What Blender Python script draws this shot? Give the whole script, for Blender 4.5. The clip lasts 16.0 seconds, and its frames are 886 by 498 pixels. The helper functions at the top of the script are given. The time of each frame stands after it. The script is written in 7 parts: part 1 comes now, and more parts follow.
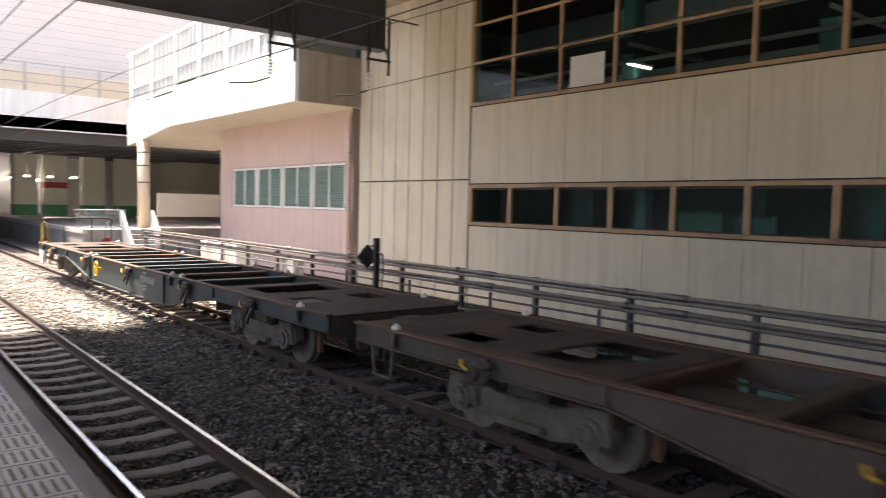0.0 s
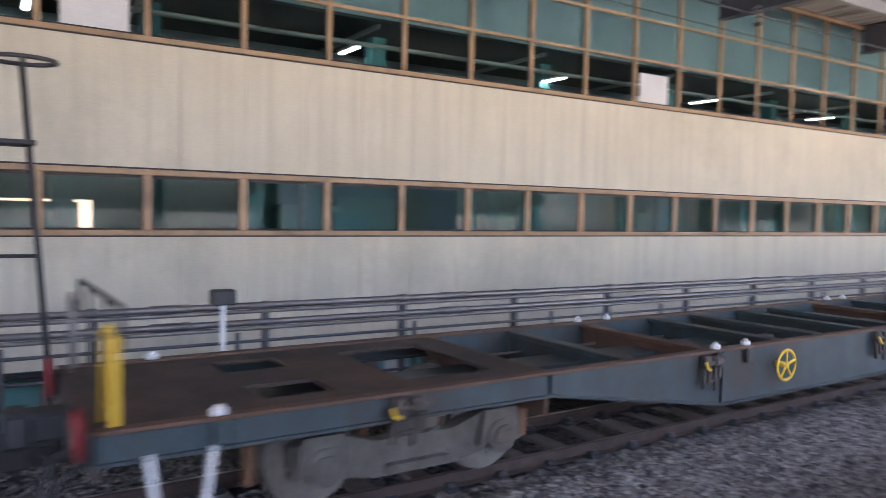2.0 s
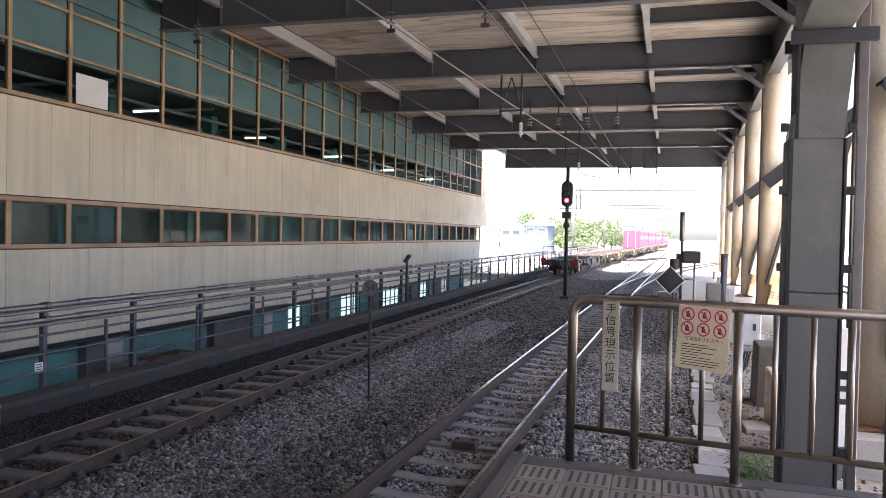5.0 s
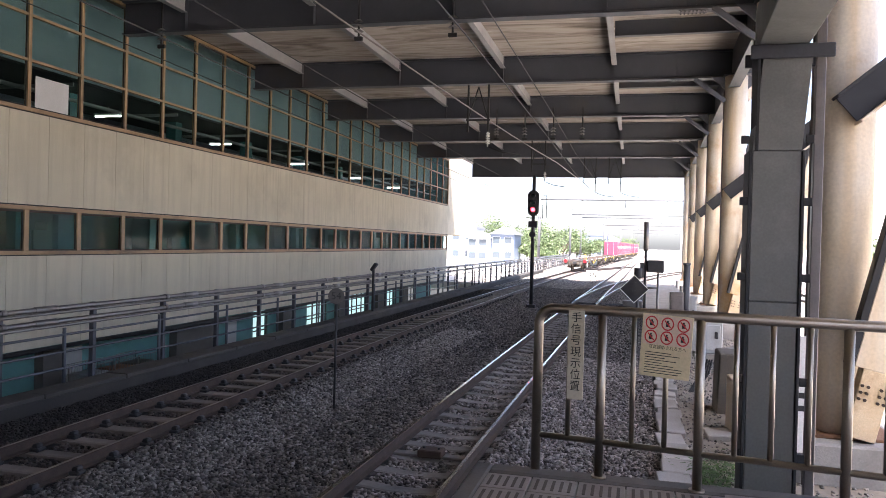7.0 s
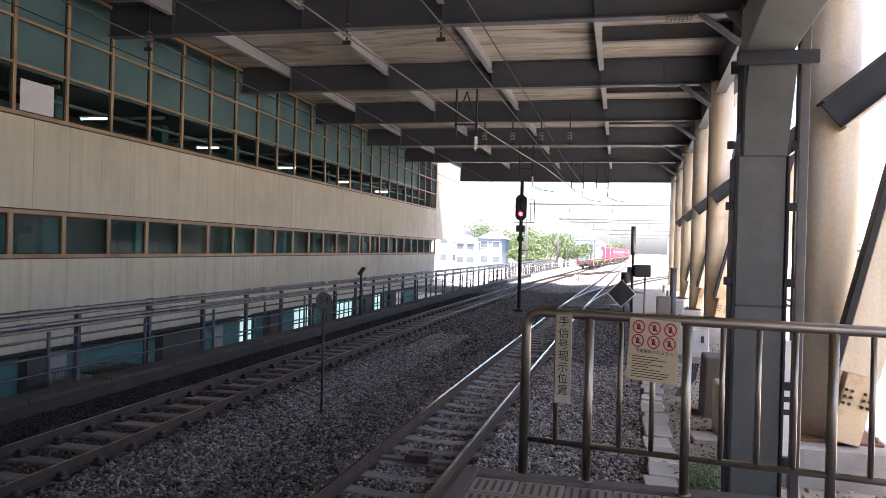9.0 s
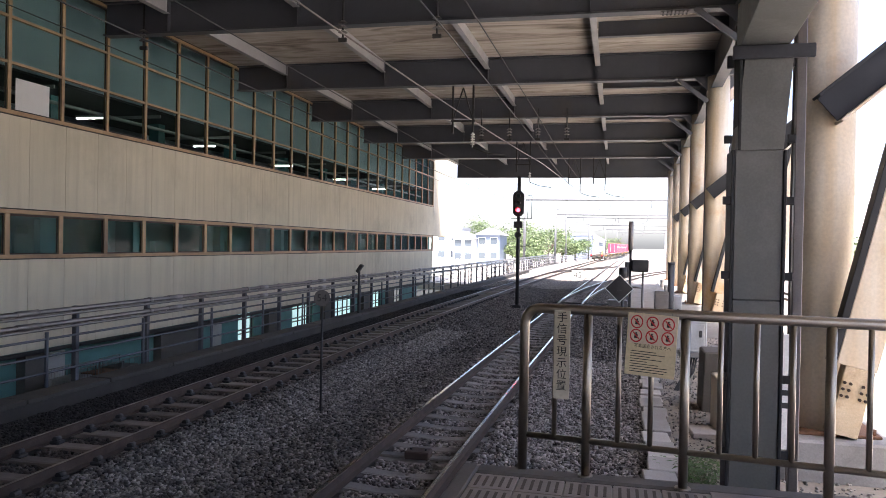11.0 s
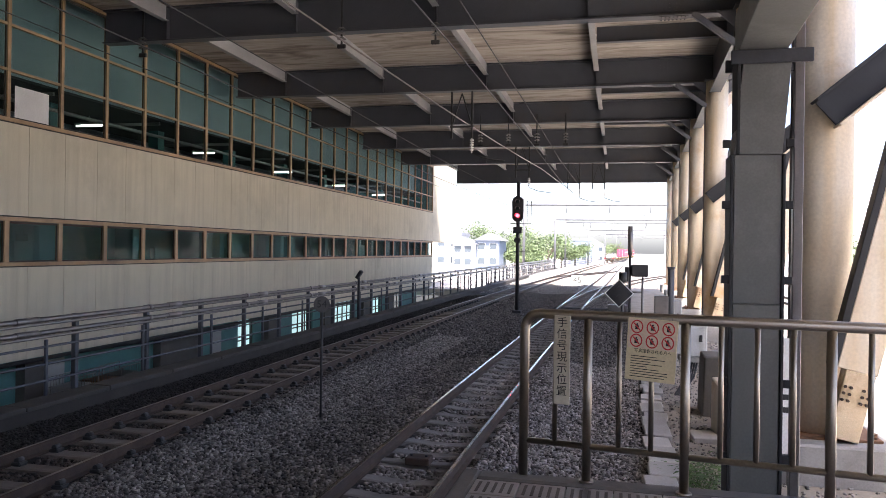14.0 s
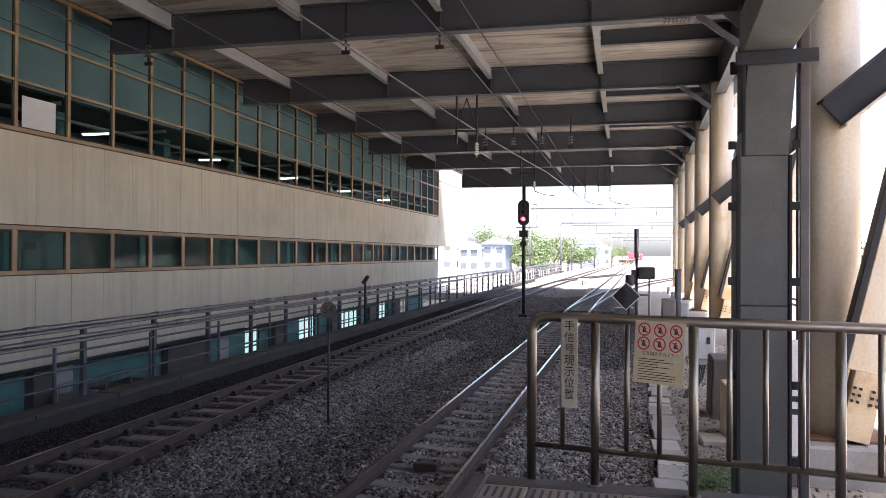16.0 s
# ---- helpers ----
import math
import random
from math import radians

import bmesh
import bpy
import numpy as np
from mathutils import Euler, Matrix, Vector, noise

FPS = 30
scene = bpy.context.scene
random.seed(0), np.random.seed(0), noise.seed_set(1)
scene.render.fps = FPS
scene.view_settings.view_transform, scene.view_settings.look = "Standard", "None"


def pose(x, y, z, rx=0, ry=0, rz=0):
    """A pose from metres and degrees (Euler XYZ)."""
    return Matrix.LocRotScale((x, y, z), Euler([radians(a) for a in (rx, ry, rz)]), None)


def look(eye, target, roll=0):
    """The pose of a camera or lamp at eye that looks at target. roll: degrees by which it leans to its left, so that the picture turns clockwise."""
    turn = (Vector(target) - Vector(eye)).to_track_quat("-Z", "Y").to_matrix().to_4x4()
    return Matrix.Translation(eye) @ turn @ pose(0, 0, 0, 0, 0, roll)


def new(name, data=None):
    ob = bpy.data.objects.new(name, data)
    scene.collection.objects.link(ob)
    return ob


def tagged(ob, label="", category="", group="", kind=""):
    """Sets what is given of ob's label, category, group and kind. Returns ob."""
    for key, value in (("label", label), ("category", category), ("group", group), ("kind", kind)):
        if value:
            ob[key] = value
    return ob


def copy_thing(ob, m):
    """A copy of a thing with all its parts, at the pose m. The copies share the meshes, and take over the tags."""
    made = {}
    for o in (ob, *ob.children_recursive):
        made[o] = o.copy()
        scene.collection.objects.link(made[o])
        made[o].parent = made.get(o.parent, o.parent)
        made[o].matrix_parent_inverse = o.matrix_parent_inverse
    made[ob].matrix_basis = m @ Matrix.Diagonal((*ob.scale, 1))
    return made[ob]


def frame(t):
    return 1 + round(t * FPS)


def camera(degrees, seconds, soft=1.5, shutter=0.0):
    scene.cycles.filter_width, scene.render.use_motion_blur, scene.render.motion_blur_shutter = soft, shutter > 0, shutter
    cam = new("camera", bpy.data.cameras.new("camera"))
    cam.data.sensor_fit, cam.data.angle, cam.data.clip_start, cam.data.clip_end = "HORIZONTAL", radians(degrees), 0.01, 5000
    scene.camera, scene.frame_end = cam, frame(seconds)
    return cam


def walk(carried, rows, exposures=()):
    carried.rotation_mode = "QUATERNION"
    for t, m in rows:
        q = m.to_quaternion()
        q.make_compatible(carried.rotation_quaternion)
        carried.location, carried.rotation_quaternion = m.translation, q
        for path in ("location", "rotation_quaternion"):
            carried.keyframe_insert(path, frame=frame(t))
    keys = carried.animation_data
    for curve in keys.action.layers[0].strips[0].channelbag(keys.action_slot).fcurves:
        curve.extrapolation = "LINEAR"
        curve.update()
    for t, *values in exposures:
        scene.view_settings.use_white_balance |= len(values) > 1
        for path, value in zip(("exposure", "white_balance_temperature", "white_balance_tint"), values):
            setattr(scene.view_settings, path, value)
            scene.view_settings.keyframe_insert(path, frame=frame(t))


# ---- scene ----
SECONDS = 16.0
cam = camera(61.94, SECONDS, soft=0.6, shutter=0.3)
EYE = 2.65
PATH = [
    (0.0, pose(0, 0, EYE, 86.63, -1.25, 141.61)),
    (0.5, pose(0, 0, EYE, 86.65, -1.32, 128.64)),
    (1.0, pose(0, 0, EYE, 86.74, -1.47, 106.23)),
    (1.5, pose(0, 0, EYE, 86.80, -1.19, 80.85)),
    (2.0, pose(0, 0, EYE, 87.04, -1.20, 58.03)),
    (2.5, pose(0, 0, EYE, 87.55, -1.32, 42.09)),
    (3.0, pose(0, 0, EYE, 88.06, -1.10, 31.46)),
    (3.5, pose(0, 0, EYE, 88.42, -1.06, 24.75)),
    (4.0, pose(0, 0, EYE, 88.64, -1.27, 20.82)),
    (4.5, pose(0, 0, EYE, 88.72, -1.29, 18.39)),
    (5.0, pose(0, 0, EYE, 88.78, -1.23, 16.93)),
    (7.5, pose(0, 0, EYE, 89.62, -1.55, 14.07)),
    (8.0, pose(0, 0, EYE, 89.69, -1.60, 13.80)),
    (8.5, pose(0, 0, EYE, 89.79, -1.68, 13.57)),
    (9.0, pose(0, 0, EYE, 89.85, -1.59, 13.42)),
    (11.5, pose(0, 0, EYE, 89.56, -1.02, 13.25)),
    (12.0, pose(0, 0, EYE, 89.56, -0.97, 13.24)),
    (12.5, pose(0, 0, EYE, 89.63, -0.94, 13.15)),
    (13.0, pose(0, 0, EYE, 89.76, -0.86, 13.08)),
    (13.5, pose(0, 0, EYE, 89.93, -0.87, 13.09)),
    (14.0, pose(0, 0, EYE, 90.04, -0.84, 13.21)),
    (14.5, pose(0, 0, EYE, 90.09, -0.69, 13.33)),
    (15.0, pose(0, 0, EYE, 90.16, -0.48, 13.46)),
    (15.5, pose(0, 0, EYE, 90.28, -0.34, 13.54)),
    (16.0, pose(0, 0, EYE, 90.38, -0.28, 13.68)),
]
EXPOSURES = [(0.0, 2.15, 7500, 17), (0.5, 2.45, 7600, 17), (1.0, 2.85, 7600, 18), (1.5, 3.15, 6500, 20), (2.0, 3.45, 6150, 21), (2.5, 3.55, 6300, 20), (3.0, 3.55, 6350, 20), (3.5, 3.35, 6400, 19),
             (4.0, 3.08, 6400, 19), (5.0, 2.7, 6400, 18), (7.5, 2.25, 6400, 18), (9.0, 2.15, 6400, 18), (16.0, 2.13, 6400, 18)]
walk(cam, PATH, EXPOSURES)

# ---- world and sun ----
world = bpy.data.worlds.new("sky")
scene.world = world
world.use_nodes = True
wn = world.node_tree.nodes
sky = wn.new("ShaderNodeTexSky")
sky.sky_type = "NISHITA"
sky.sun_disc = False
sky.sun_elevation = radians(64.7)
sky.sun_rotation = radians(159)
sky.air_density, sky.dust_density, sky.ozone_density = 0.85, 2.8, 0.4
wn["Background"].inputs["Strength"].default_value = 0.15
world.node_tree.links.new(sky.outputs[0], wn["Background"].inputs["Color"])
sun = new("sun", bpy.data.lights.new("sun", "SUN"))
sun.data.energy, sun.data.angle, sun.data.color = 5.0, radians(0.6), (1.0, 0.95, 0.86)
sun.matrix_basis = look((1.6, -4.2, 9.5), (0, 0, 0))


# ---- materials ----
def srgb(c):
    return [((v + 0.055) / 1.055) ** 2.4 if v > 0.04045 else v / 12.92 for v in c]


def surface(name, base, second=None, scale=6.0, rough=0.7, metal=0.0, bump=0.15, grain=60.0, streak=None, stain=None,
            per_piece=0.0, island=0.0, amount=0.5, coat=0.0):
    """Base colour mixed with a second one by broad noise, fine grain in value and relief; streaks run down the wall."""
    m = bpy.data.materials.new(name)
    m.use_nodes = True
    n, l = m.node_tree.nodes, m.node_tree.links
    bsdf = n["Principled BSDF"]
    geo = n.new("ShaderNodeNewGeometry")
    tc = n.new("ShaderNodeTexCoord")
    where = geo.outputs["Position"] if per_piece == 0 and island == 0 else tc.outputs["Object"]
    big = n.new("ShaderNodeTexNoise")
    big.inputs["Scale"].default_value, big.inputs["Detail"].default_value = scale, 6
    big.inputs["Roughness"].default_value = 0.65
    l.new(where, big.inputs["Vector"])
    ramp = n.new("ShaderNodeMapRange")
    ramp.inputs[1].default_value, ramp.inputs[2].default_value = 0.5 - amount * 0.5, 0.5 + amount * 0.5
    l.new(big.outputs["Fac"], ramp.inputs[0])
    mix = n.new("ShaderNodeMix")
    mix.data_type = "RGBA"
    second = second or [v * 0.7 for v in base]
    mix.inputs["A"].default_value, mix.inputs["B"].default_value = (*base, 1), (*second, 1)
    l.new(ramp.outputs[0], mix.inputs["Factor"])
    colour = mix.outputs["Result"]
    if streak:
        stretch = n.new("ShaderNodeMapping")
        stretch.inputs["Scale"].default_value = (3.0, 3.0, 0.16)
        l.new(geo.outputs["Position"], stretch.inputs["Vector"])
        lines = n.new("ShaderNodeTexNoise")
        lines.inputs["Scale"].default_value, lines.inputs["Detail"].default_value = 1.3, 5
        l.new(stretch.outputs[0], lines.inputs["Vector"])
        cut = n.new("ShaderNodeMapRange")
        cut.inputs[1].default_value, cut.inputs[2].default_value = 0.45, 0.75
        l.new(lines.outputs["Fac"], cut.inputs[0])
        more = n.new("ShaderNodeMix")
        more.data_type = "RGBA"
        more.inputs["B"].default_value = (*streak, 1)
        l.new(cut.outputs[0], more.inputs["Factor"])
        l.new(colour, more.inputs["A"])
        colour = more.outputs["Result"]
    if stain:
        spot = n.new("ShaderNodeTexNoise")
        spot.inputs["Scale"].default_value, spot.inputs["Detail"].default_value = scale * 0.31, 8
        spot.inputs["Roughness"].default_value = 0.7
        l.new(geo.outputs["Position"], spot.inputs["Vector"])
        cut = n.new("ShaderNodeMapRange")
        cut.inputs[1].default_value, cut.inputs[2].default_value = 0.52, 0.66
        l.new(spot.outputs["Fac"], cut.inputs[0])
        more = n.new("ShaderNodeMix")
        more.data_type = "RGBA"
        more.inputs["B"].default_value = (*stain, 1)
        l.new(cut.outputs[0], more.inputs["Factor"])
        l.new(colour, more.inputs["A"])
        colour = more.outputs["Result"]
    if per_piece or island:
        hsv = n.new("ShaderNodeHueSaturation")
        vary = n.new("ShaderNodeMapRange")
        spread = per_piece or island
        vary.inputs[3].default_value, vary.inputs[4].default_value = 1 - spread, 1 + spread
        if per_piece:
            info = n.new("ShaderNodeObjectInfo")
            l.new(info.outputs["Random"], vary.inputs[0])
        else:
            l.new(geo.outputs["Random Per Island"], vary.inputs[0])
        l.new(vary.outputs[0], hsv.inputs["Value"])
        l.new(colour, hsv.inputs["Color"])
        colour = hsv.outputs["Color"]
    fine = n.new("ShaderNodeTexNoise")
    fine.inputs["Scale"].default_value, fine.inputs["Detail"].default_value = grain, 4
    l.new(where, fine.inputs["Vector"])
    tone = n.new("ShaderNodeMapRange")
    tone.inputs[3].default_value, tone.inputs[4].default_value = 0.8, 1.2
    l.new(fine.outputs["Fac"], tone.inputs[0])
    mul = n.new("ShaderNodeMix")
    mul.data_type, mul.blend_type = "RGBA", "MULTIPLY"
    mul.inputs["Factor"].default_value = 1.0
    l.new(colour, mul.inputs["A"])
    l.new(tone.outputs[0], mul.inputs["B"])
    l.new(mul.outputs["Result"], bsdf.inputs["Base Color"])
    wear = n.new("ShaderNodeMapRange")
    wear.inputs[3].default_value, wear.inputs[4].default_value = max(rough - 0.12, 0.02), min(rough + 0.12, 1)
    l.new(big.outputs["Fac"], wear.inputs[0])
    l.new(wear.outputs[0], bsdf.inputs["Roughness"])
    bsdf.inputs["Metallic"].default_value = metal
    bsdf.inputs["Coat Weight"].default_value = coat
    if bump:
        b = n.new("ShaderNodeBump")
        b.inputs["Strength"].default_value, b.inputs["Distance"].default_value = bump, 0.01
        l.new(fine.outputs["Fac"], b.inputs["Height"])
        l.new(b.outputs["Normal"], bsdf.inputs["Normal"])
    return m


def glow(name, colour, strength):
    m = bpy.data.materials.new(name)
    m.use_nodes = True
    b = m.node_tree.nodes["Principled BSDF"]
    b.inputs["Base Color"].default_value = (*colour, 1)
    b.inputs["Emission Color"].default_value = (*colour, 1)
    b.inputs["Emission Strength"].default_value = strength
    return m


def pane_glass(name, tint, rough=0.03):
    m = bpy.data.materials.new(name)
    m.use_nodes = True
    n, l = m.node_tree.nodes, m.node_tree.links
    n.remove(n["Principled BSDF"])
    clear, gloss, mix, facing = (n.new("ShaderNodeBsdfTransparent"), n.new("ShaderNodeBsdfGlossy"), n.new("ShaderNodeMixShader"), n.new("ShaderNodeLayerWeight"))
    steep, scale = n.new("ShaderNodeMath"), n.new("ShaderNodeMath")
    steep.operation, steep.inputs[1].default_value = "POWER", 4.0
    scale.operation, scale.inputs[1].default_value, scale.inputs[2].default_value = "MULTIPLY_ADD", 0.02, 0.012
    clear.inputs["Color"].default_value = (*tint, 1)
    gloss.inputs["Roughness"].default_value = rough
    l.new(facing.outputs["Facing"], steep.inputs[0])
    l.new(steep.outputs[0], scale.inputs[0])
    l.new(scale.outputs[0], mix.inputs[0])
    l.new(clear.outputs[0], mix.inputs[1])
    l.new(gloss.outputs[0], mix.inputs[2])
    l.new(mix.outputs[0], n["Material Output"].inputs["Surface"])
    return m


M = {
    "concrete_wall": surface("panel_concrete", (0.62, 0.56, 0.43), (0.51, 0.462, 0.35), 0.45, 0.8, bump=0.14, grain=35, streak=(0.47, 0.425, 0.325), stain=(0.42, 0.385, 0.295)),
    "concrete": surface("grey_concrete", (0.34, 0.33, 0.31), (0.22, 0.21, 0.2), 1.1, 0.85, bump=0.3, grain=45, stain=(0.17, 0.16, 0.15)),
    "deck": surface("soffit_board", (0.48, 0.425, 0.36), (0.23, 0.19, 0.155), 0.7, 0.85, bump=0.25, grain=30, stain=(0.17, 0.13, 0.095)),
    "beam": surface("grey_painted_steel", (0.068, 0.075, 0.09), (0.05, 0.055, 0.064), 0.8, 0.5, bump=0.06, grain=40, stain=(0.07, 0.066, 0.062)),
    "beam_light": surface("light_grey_painted_steel", (0.34, 0.34, 0.335), (0.25, 0.25, 0.245), 0.9, 0.5, bump=0.05, grain=40),
    "column": surface("cream_painted_column", (0.70, 0.645, 0.55), (0.62, 0.52, 0.37), 0.9, 0.5, bump=0.05, grain=25, streak=(0.6, 0.46, 0.28), stain=(0.52, 0.33, 0.14), amount=0.6),
    "rust": surface("rusty_steel", (0.24, 0.12, 0.06), (0.14, 0.075, 0.045), 3.0, 0.8, 0.2, 0.3, 90),
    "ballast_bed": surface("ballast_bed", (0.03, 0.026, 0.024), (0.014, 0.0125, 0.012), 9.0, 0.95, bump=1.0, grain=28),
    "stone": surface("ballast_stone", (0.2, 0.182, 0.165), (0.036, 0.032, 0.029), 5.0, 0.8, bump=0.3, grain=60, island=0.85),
    # brown stone darkened to carry the shade on the track's west side
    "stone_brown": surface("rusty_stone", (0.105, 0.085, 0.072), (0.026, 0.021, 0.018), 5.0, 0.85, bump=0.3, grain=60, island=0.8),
    # stone colour raised to carry the brighter light on the east side
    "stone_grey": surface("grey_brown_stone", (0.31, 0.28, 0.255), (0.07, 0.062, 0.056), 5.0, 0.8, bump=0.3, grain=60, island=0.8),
    # real dust under the roof; outside it the pale colour carries sunlight
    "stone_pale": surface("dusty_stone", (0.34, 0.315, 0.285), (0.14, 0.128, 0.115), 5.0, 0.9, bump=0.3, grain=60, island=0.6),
    # bed colour paled to carry the sunlight past the roof ends
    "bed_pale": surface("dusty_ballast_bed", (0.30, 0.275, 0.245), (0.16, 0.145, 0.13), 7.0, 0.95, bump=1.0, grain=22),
    # brake soot, with the west side's shade put into the colour too
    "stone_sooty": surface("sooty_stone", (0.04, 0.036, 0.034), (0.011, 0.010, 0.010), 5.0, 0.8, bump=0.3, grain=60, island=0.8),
    "nosing": surface("worn_nosing", (0.16, 0.145, 0.13), (0.10, 0.09, 0.08), 1.5, 0.7, bump=0.2, grain=50),
    "rail_side": surface("rail_rust", (0.062, 0.038, 0.027), (0.032, 0.021, 0.016), 4.0, 0.8, 0.0, 0.2, 80),
    "rail_top": surface("polished_rail", (0.6, 0.6, 0.6), (0.5, 0.49, 0.48), 4.0, 0.2, 1.0, 0.02, 80),
    "rail_dull": surface("dull_rail", (0.24, 0.2, 0.175), (0.16, 0.13, 0.11), 4.0, 0.38, 0.8, 0.03, 80),
    "sleeper": surface("sleeper_concrete", (0.28, 0.262, 0.243), (0.14, 0.127, 0.115), 2.5, 0.85, bump=0.3, grain=50, per_piece=0.25),
    "old_sleeper": surface("brown_sleeper", (0.235, 0.2, 0.172), (0.13, 0.11, 0.094), 2.5, 0.85, bump=0.3, grain=50, per_piece=0.25),
    "window_frame": surface("ochre_window_frame", (0.40, 0.265, 0.14), (0.29, 0.18, 0.095), 2.0, 0.5, bump=0.05, grain=50, stain=(0.2, 0.13, 0.075)),
    "glass": pane_glass("dark_glass", (0.74, 0.82, 0.80)),
    "teal": surface("teal_paint", (0.12, 0.29, 0.265), (0.08, 0.205, 0.19), 0.8, 0.6, bump=0.05, grain=30),
    "wagon": surface("blue_grey_paint", (0.04, 0.063, 0.069), (0.023, 0.034, 0.036), 1.6, 0.55, bump=0.1, grain=40, streak=(0.032, 0.036, 0.035), stain=(0.036, 0.028, 0.022)),
    "deck_brown": surface("dusty_brown_deck", (0.058, 0.041, 0.03), (0.03, 0.022, 0.017), 2.0, 0.85, bump=0.2, grain=60, stain=(0.085, 0.048, 0.028)),
    "platform": surface("platform_tile", (0.30, 0.255, 0.235), (0.17, 0.14, 0.125), 1.5, 0.34, bump=0.1, grain=60, per_piece=0.12),
    "stainless": surface("brushed_stainless", (0.42, 0.375, 0.31), (0.33, 0.29, 0.235), 3.0, 0.36, 1.0, 0.03, 120),
    "galv": surface("galvanised_steel", (0.225, 0.21, 0.2), (0.14, 0.13, 0.124), 3.0, 0.38, 0.6, 0.05, 80),
    "dark": surface("black_steel", (0.03, 0.03, 0.032), (0.02, 0.02, 0.02), 3.0, 0.6, 0.0, 0.1, 60),
    "white": surface("white_paint", (0.8, 0.8, 0.78), (0.7, 0.7, 0.67), 1.2, 0.5, bump=0.05, grain=40, streak=(0.62, 0.61, 0.57)),
    "pink": surface("pink_panel", (0.62, 0.47, 0.42), (0.55, 0.41, 0.36), 0.5, 0.6, bump=0.04, grain=40, streak=(0.5, 0.38, 0.33)),
    "red": surface("red_disc", (0.34, 0.012, 0.022), (0.26, 0.012, 0.016), 3.0, 0.5, bump=0.02, grain=40),
    "yellow": surface("yellow_paint", (0.75, 0.48, 0.03), (0.6, 0.36, 0.02), 3.0, 0.5, bump=0.05, grain=50),
    "ground": surface("sandy_ground", (0.50, 0.46, 0.41), (0.40, 0.365, 0.32), 0.5, 0.95, bump=0.4, grain=14, stain=(0.32, 0.29, 0.25)),
    "container": surface("crimson_container", (0.50, 0.05, 0.10), (0.40, 0.05, 0.09), 1.5, 0.5, bump=0.04, grain=30),
}


def board_soffit():
    """Brown boards with long pale and dark water marks across the bays."""
    m = M["deck"]
    n, l = m.node_tree.nodes, m.node_tree.links
    shader = next(q for q in n if q.type == "BSDF_PRINCIPLED")
    where, stretch, marks, ramp = n.new("ShaderNodeTexCoord"), n.new("ShaderNodeMapping"), n.new("ShaderNodeTexNoise"), n.new("ShaderNodeValToRGB")
    stretch.inputs["Scale"].default_value = (0.28, 1.5, 1.0)
    marks.inputs["Scale"].default_value, marks.inputs["Detail"].default_value, marks.inputs["Distortion"].default_value = 1.0, 8.0, 1.5
    marks.inputs["Roughness"].default_value = 0.62
    e = ramp.color_ramp.elements
    e[0].position, e[0].color = 0.3, (0.12, 0.10, 0.08, 1)
    e[1].position, e[1].color = 0.72, (0.70, 0.67, 0.62, 1)
    for at, c in ((0.42, (0.27, 0.235, 0.195, 1)), (0.55, (0.42, 0.38, 0.33, 1)), (0.62, (0.40, 0.36, 0.31, 1))):
        e.new(at).color = c
    l.new(where.outputs["Object"], stretch.inputs["Vector"])
    l.new(stretch.outputs["Vector"], marks.inputs["Vector"])
    l.new(marks.outputs["Fac"], ramp.inputs["Fac"])
    l.new(ramp.outputs["Color"], shader.inputs["Base Color"])


board_soffit()


# ---- building blocks ----
def box(bm, x0, x1, y0, y1, z0, z1, m=None):
    vs = [bm.verts.new(p) for p in ((x0, y0, z0), (x1, y0, z0), (x1, y1, z0), (x0, y1, z0), (x0, y0, z1), (x1, y0, z1), (x1, y1, z1), (x0, y1, z1))]
    if m is not None:
        for v in vs:
            v.co = m @ v.co
    for f in ((0, 3, 2, 1), (4, 5, 6, 7), (0, 1, 5, 4), (1, 2, 6, 5), (2, 3, 7, 6), (3, 0, 4, 7)):
        bm.faces.new([vs[i] for i in f])
    return vs


def bevelled(bm, x0, x1, y0, y1, z0, z1, r=0.01, m=None):
    """A box with chamfered edges."""
    tmp = bmesh.new()
    box(tmp, x0, x1, y0, y1, z0, z1)
    bmesh.ops.bevel(tmp, geom=tmp.edges[:], offset=r, segments=1, affect="EDGES")
    join(bm, tmp, m)


def join(bm, tmp, m=None):
    table = {}
    for v in tmp.verts:
        table[v] = bm.verts.new(m @ v.co if m is not None else v.co)
    for f in tmp.faces:
        g = bm.faces.new([table[v] for v in f.verts])
        g.smooth = f.smooth
    tmp.free()


def rod(bm, a, b, r, n=8, r2=None, smooth=True, caps=True):
    """A round bar from a to b."""
    a, b = Vector(a), Vector(b)
    turn = (b - a).to_track_quat("Z", "Y").to_matrix()
    r2 = r if r2 is None else r2
    rings = []
    for p, q in ((a, r), (b, r2)):
        rings.append([bm.verts.new(p + turn @ Vector((q * math.cos(2 * math.pi * i / n), q * math.sin(2 * math.pi * i / n), 0))) for i in range(n)])
    for i in range(n):
        f = bm.faces.new((rings[0][i], rings[0][(i + 1) % n], rings[1][(i + 1) % n], rings[1][i]))
        f.smooth = smooth
    if caps:
        bm.faces.new(rings[0][::-1])
        bm.faces.new(rings[1])


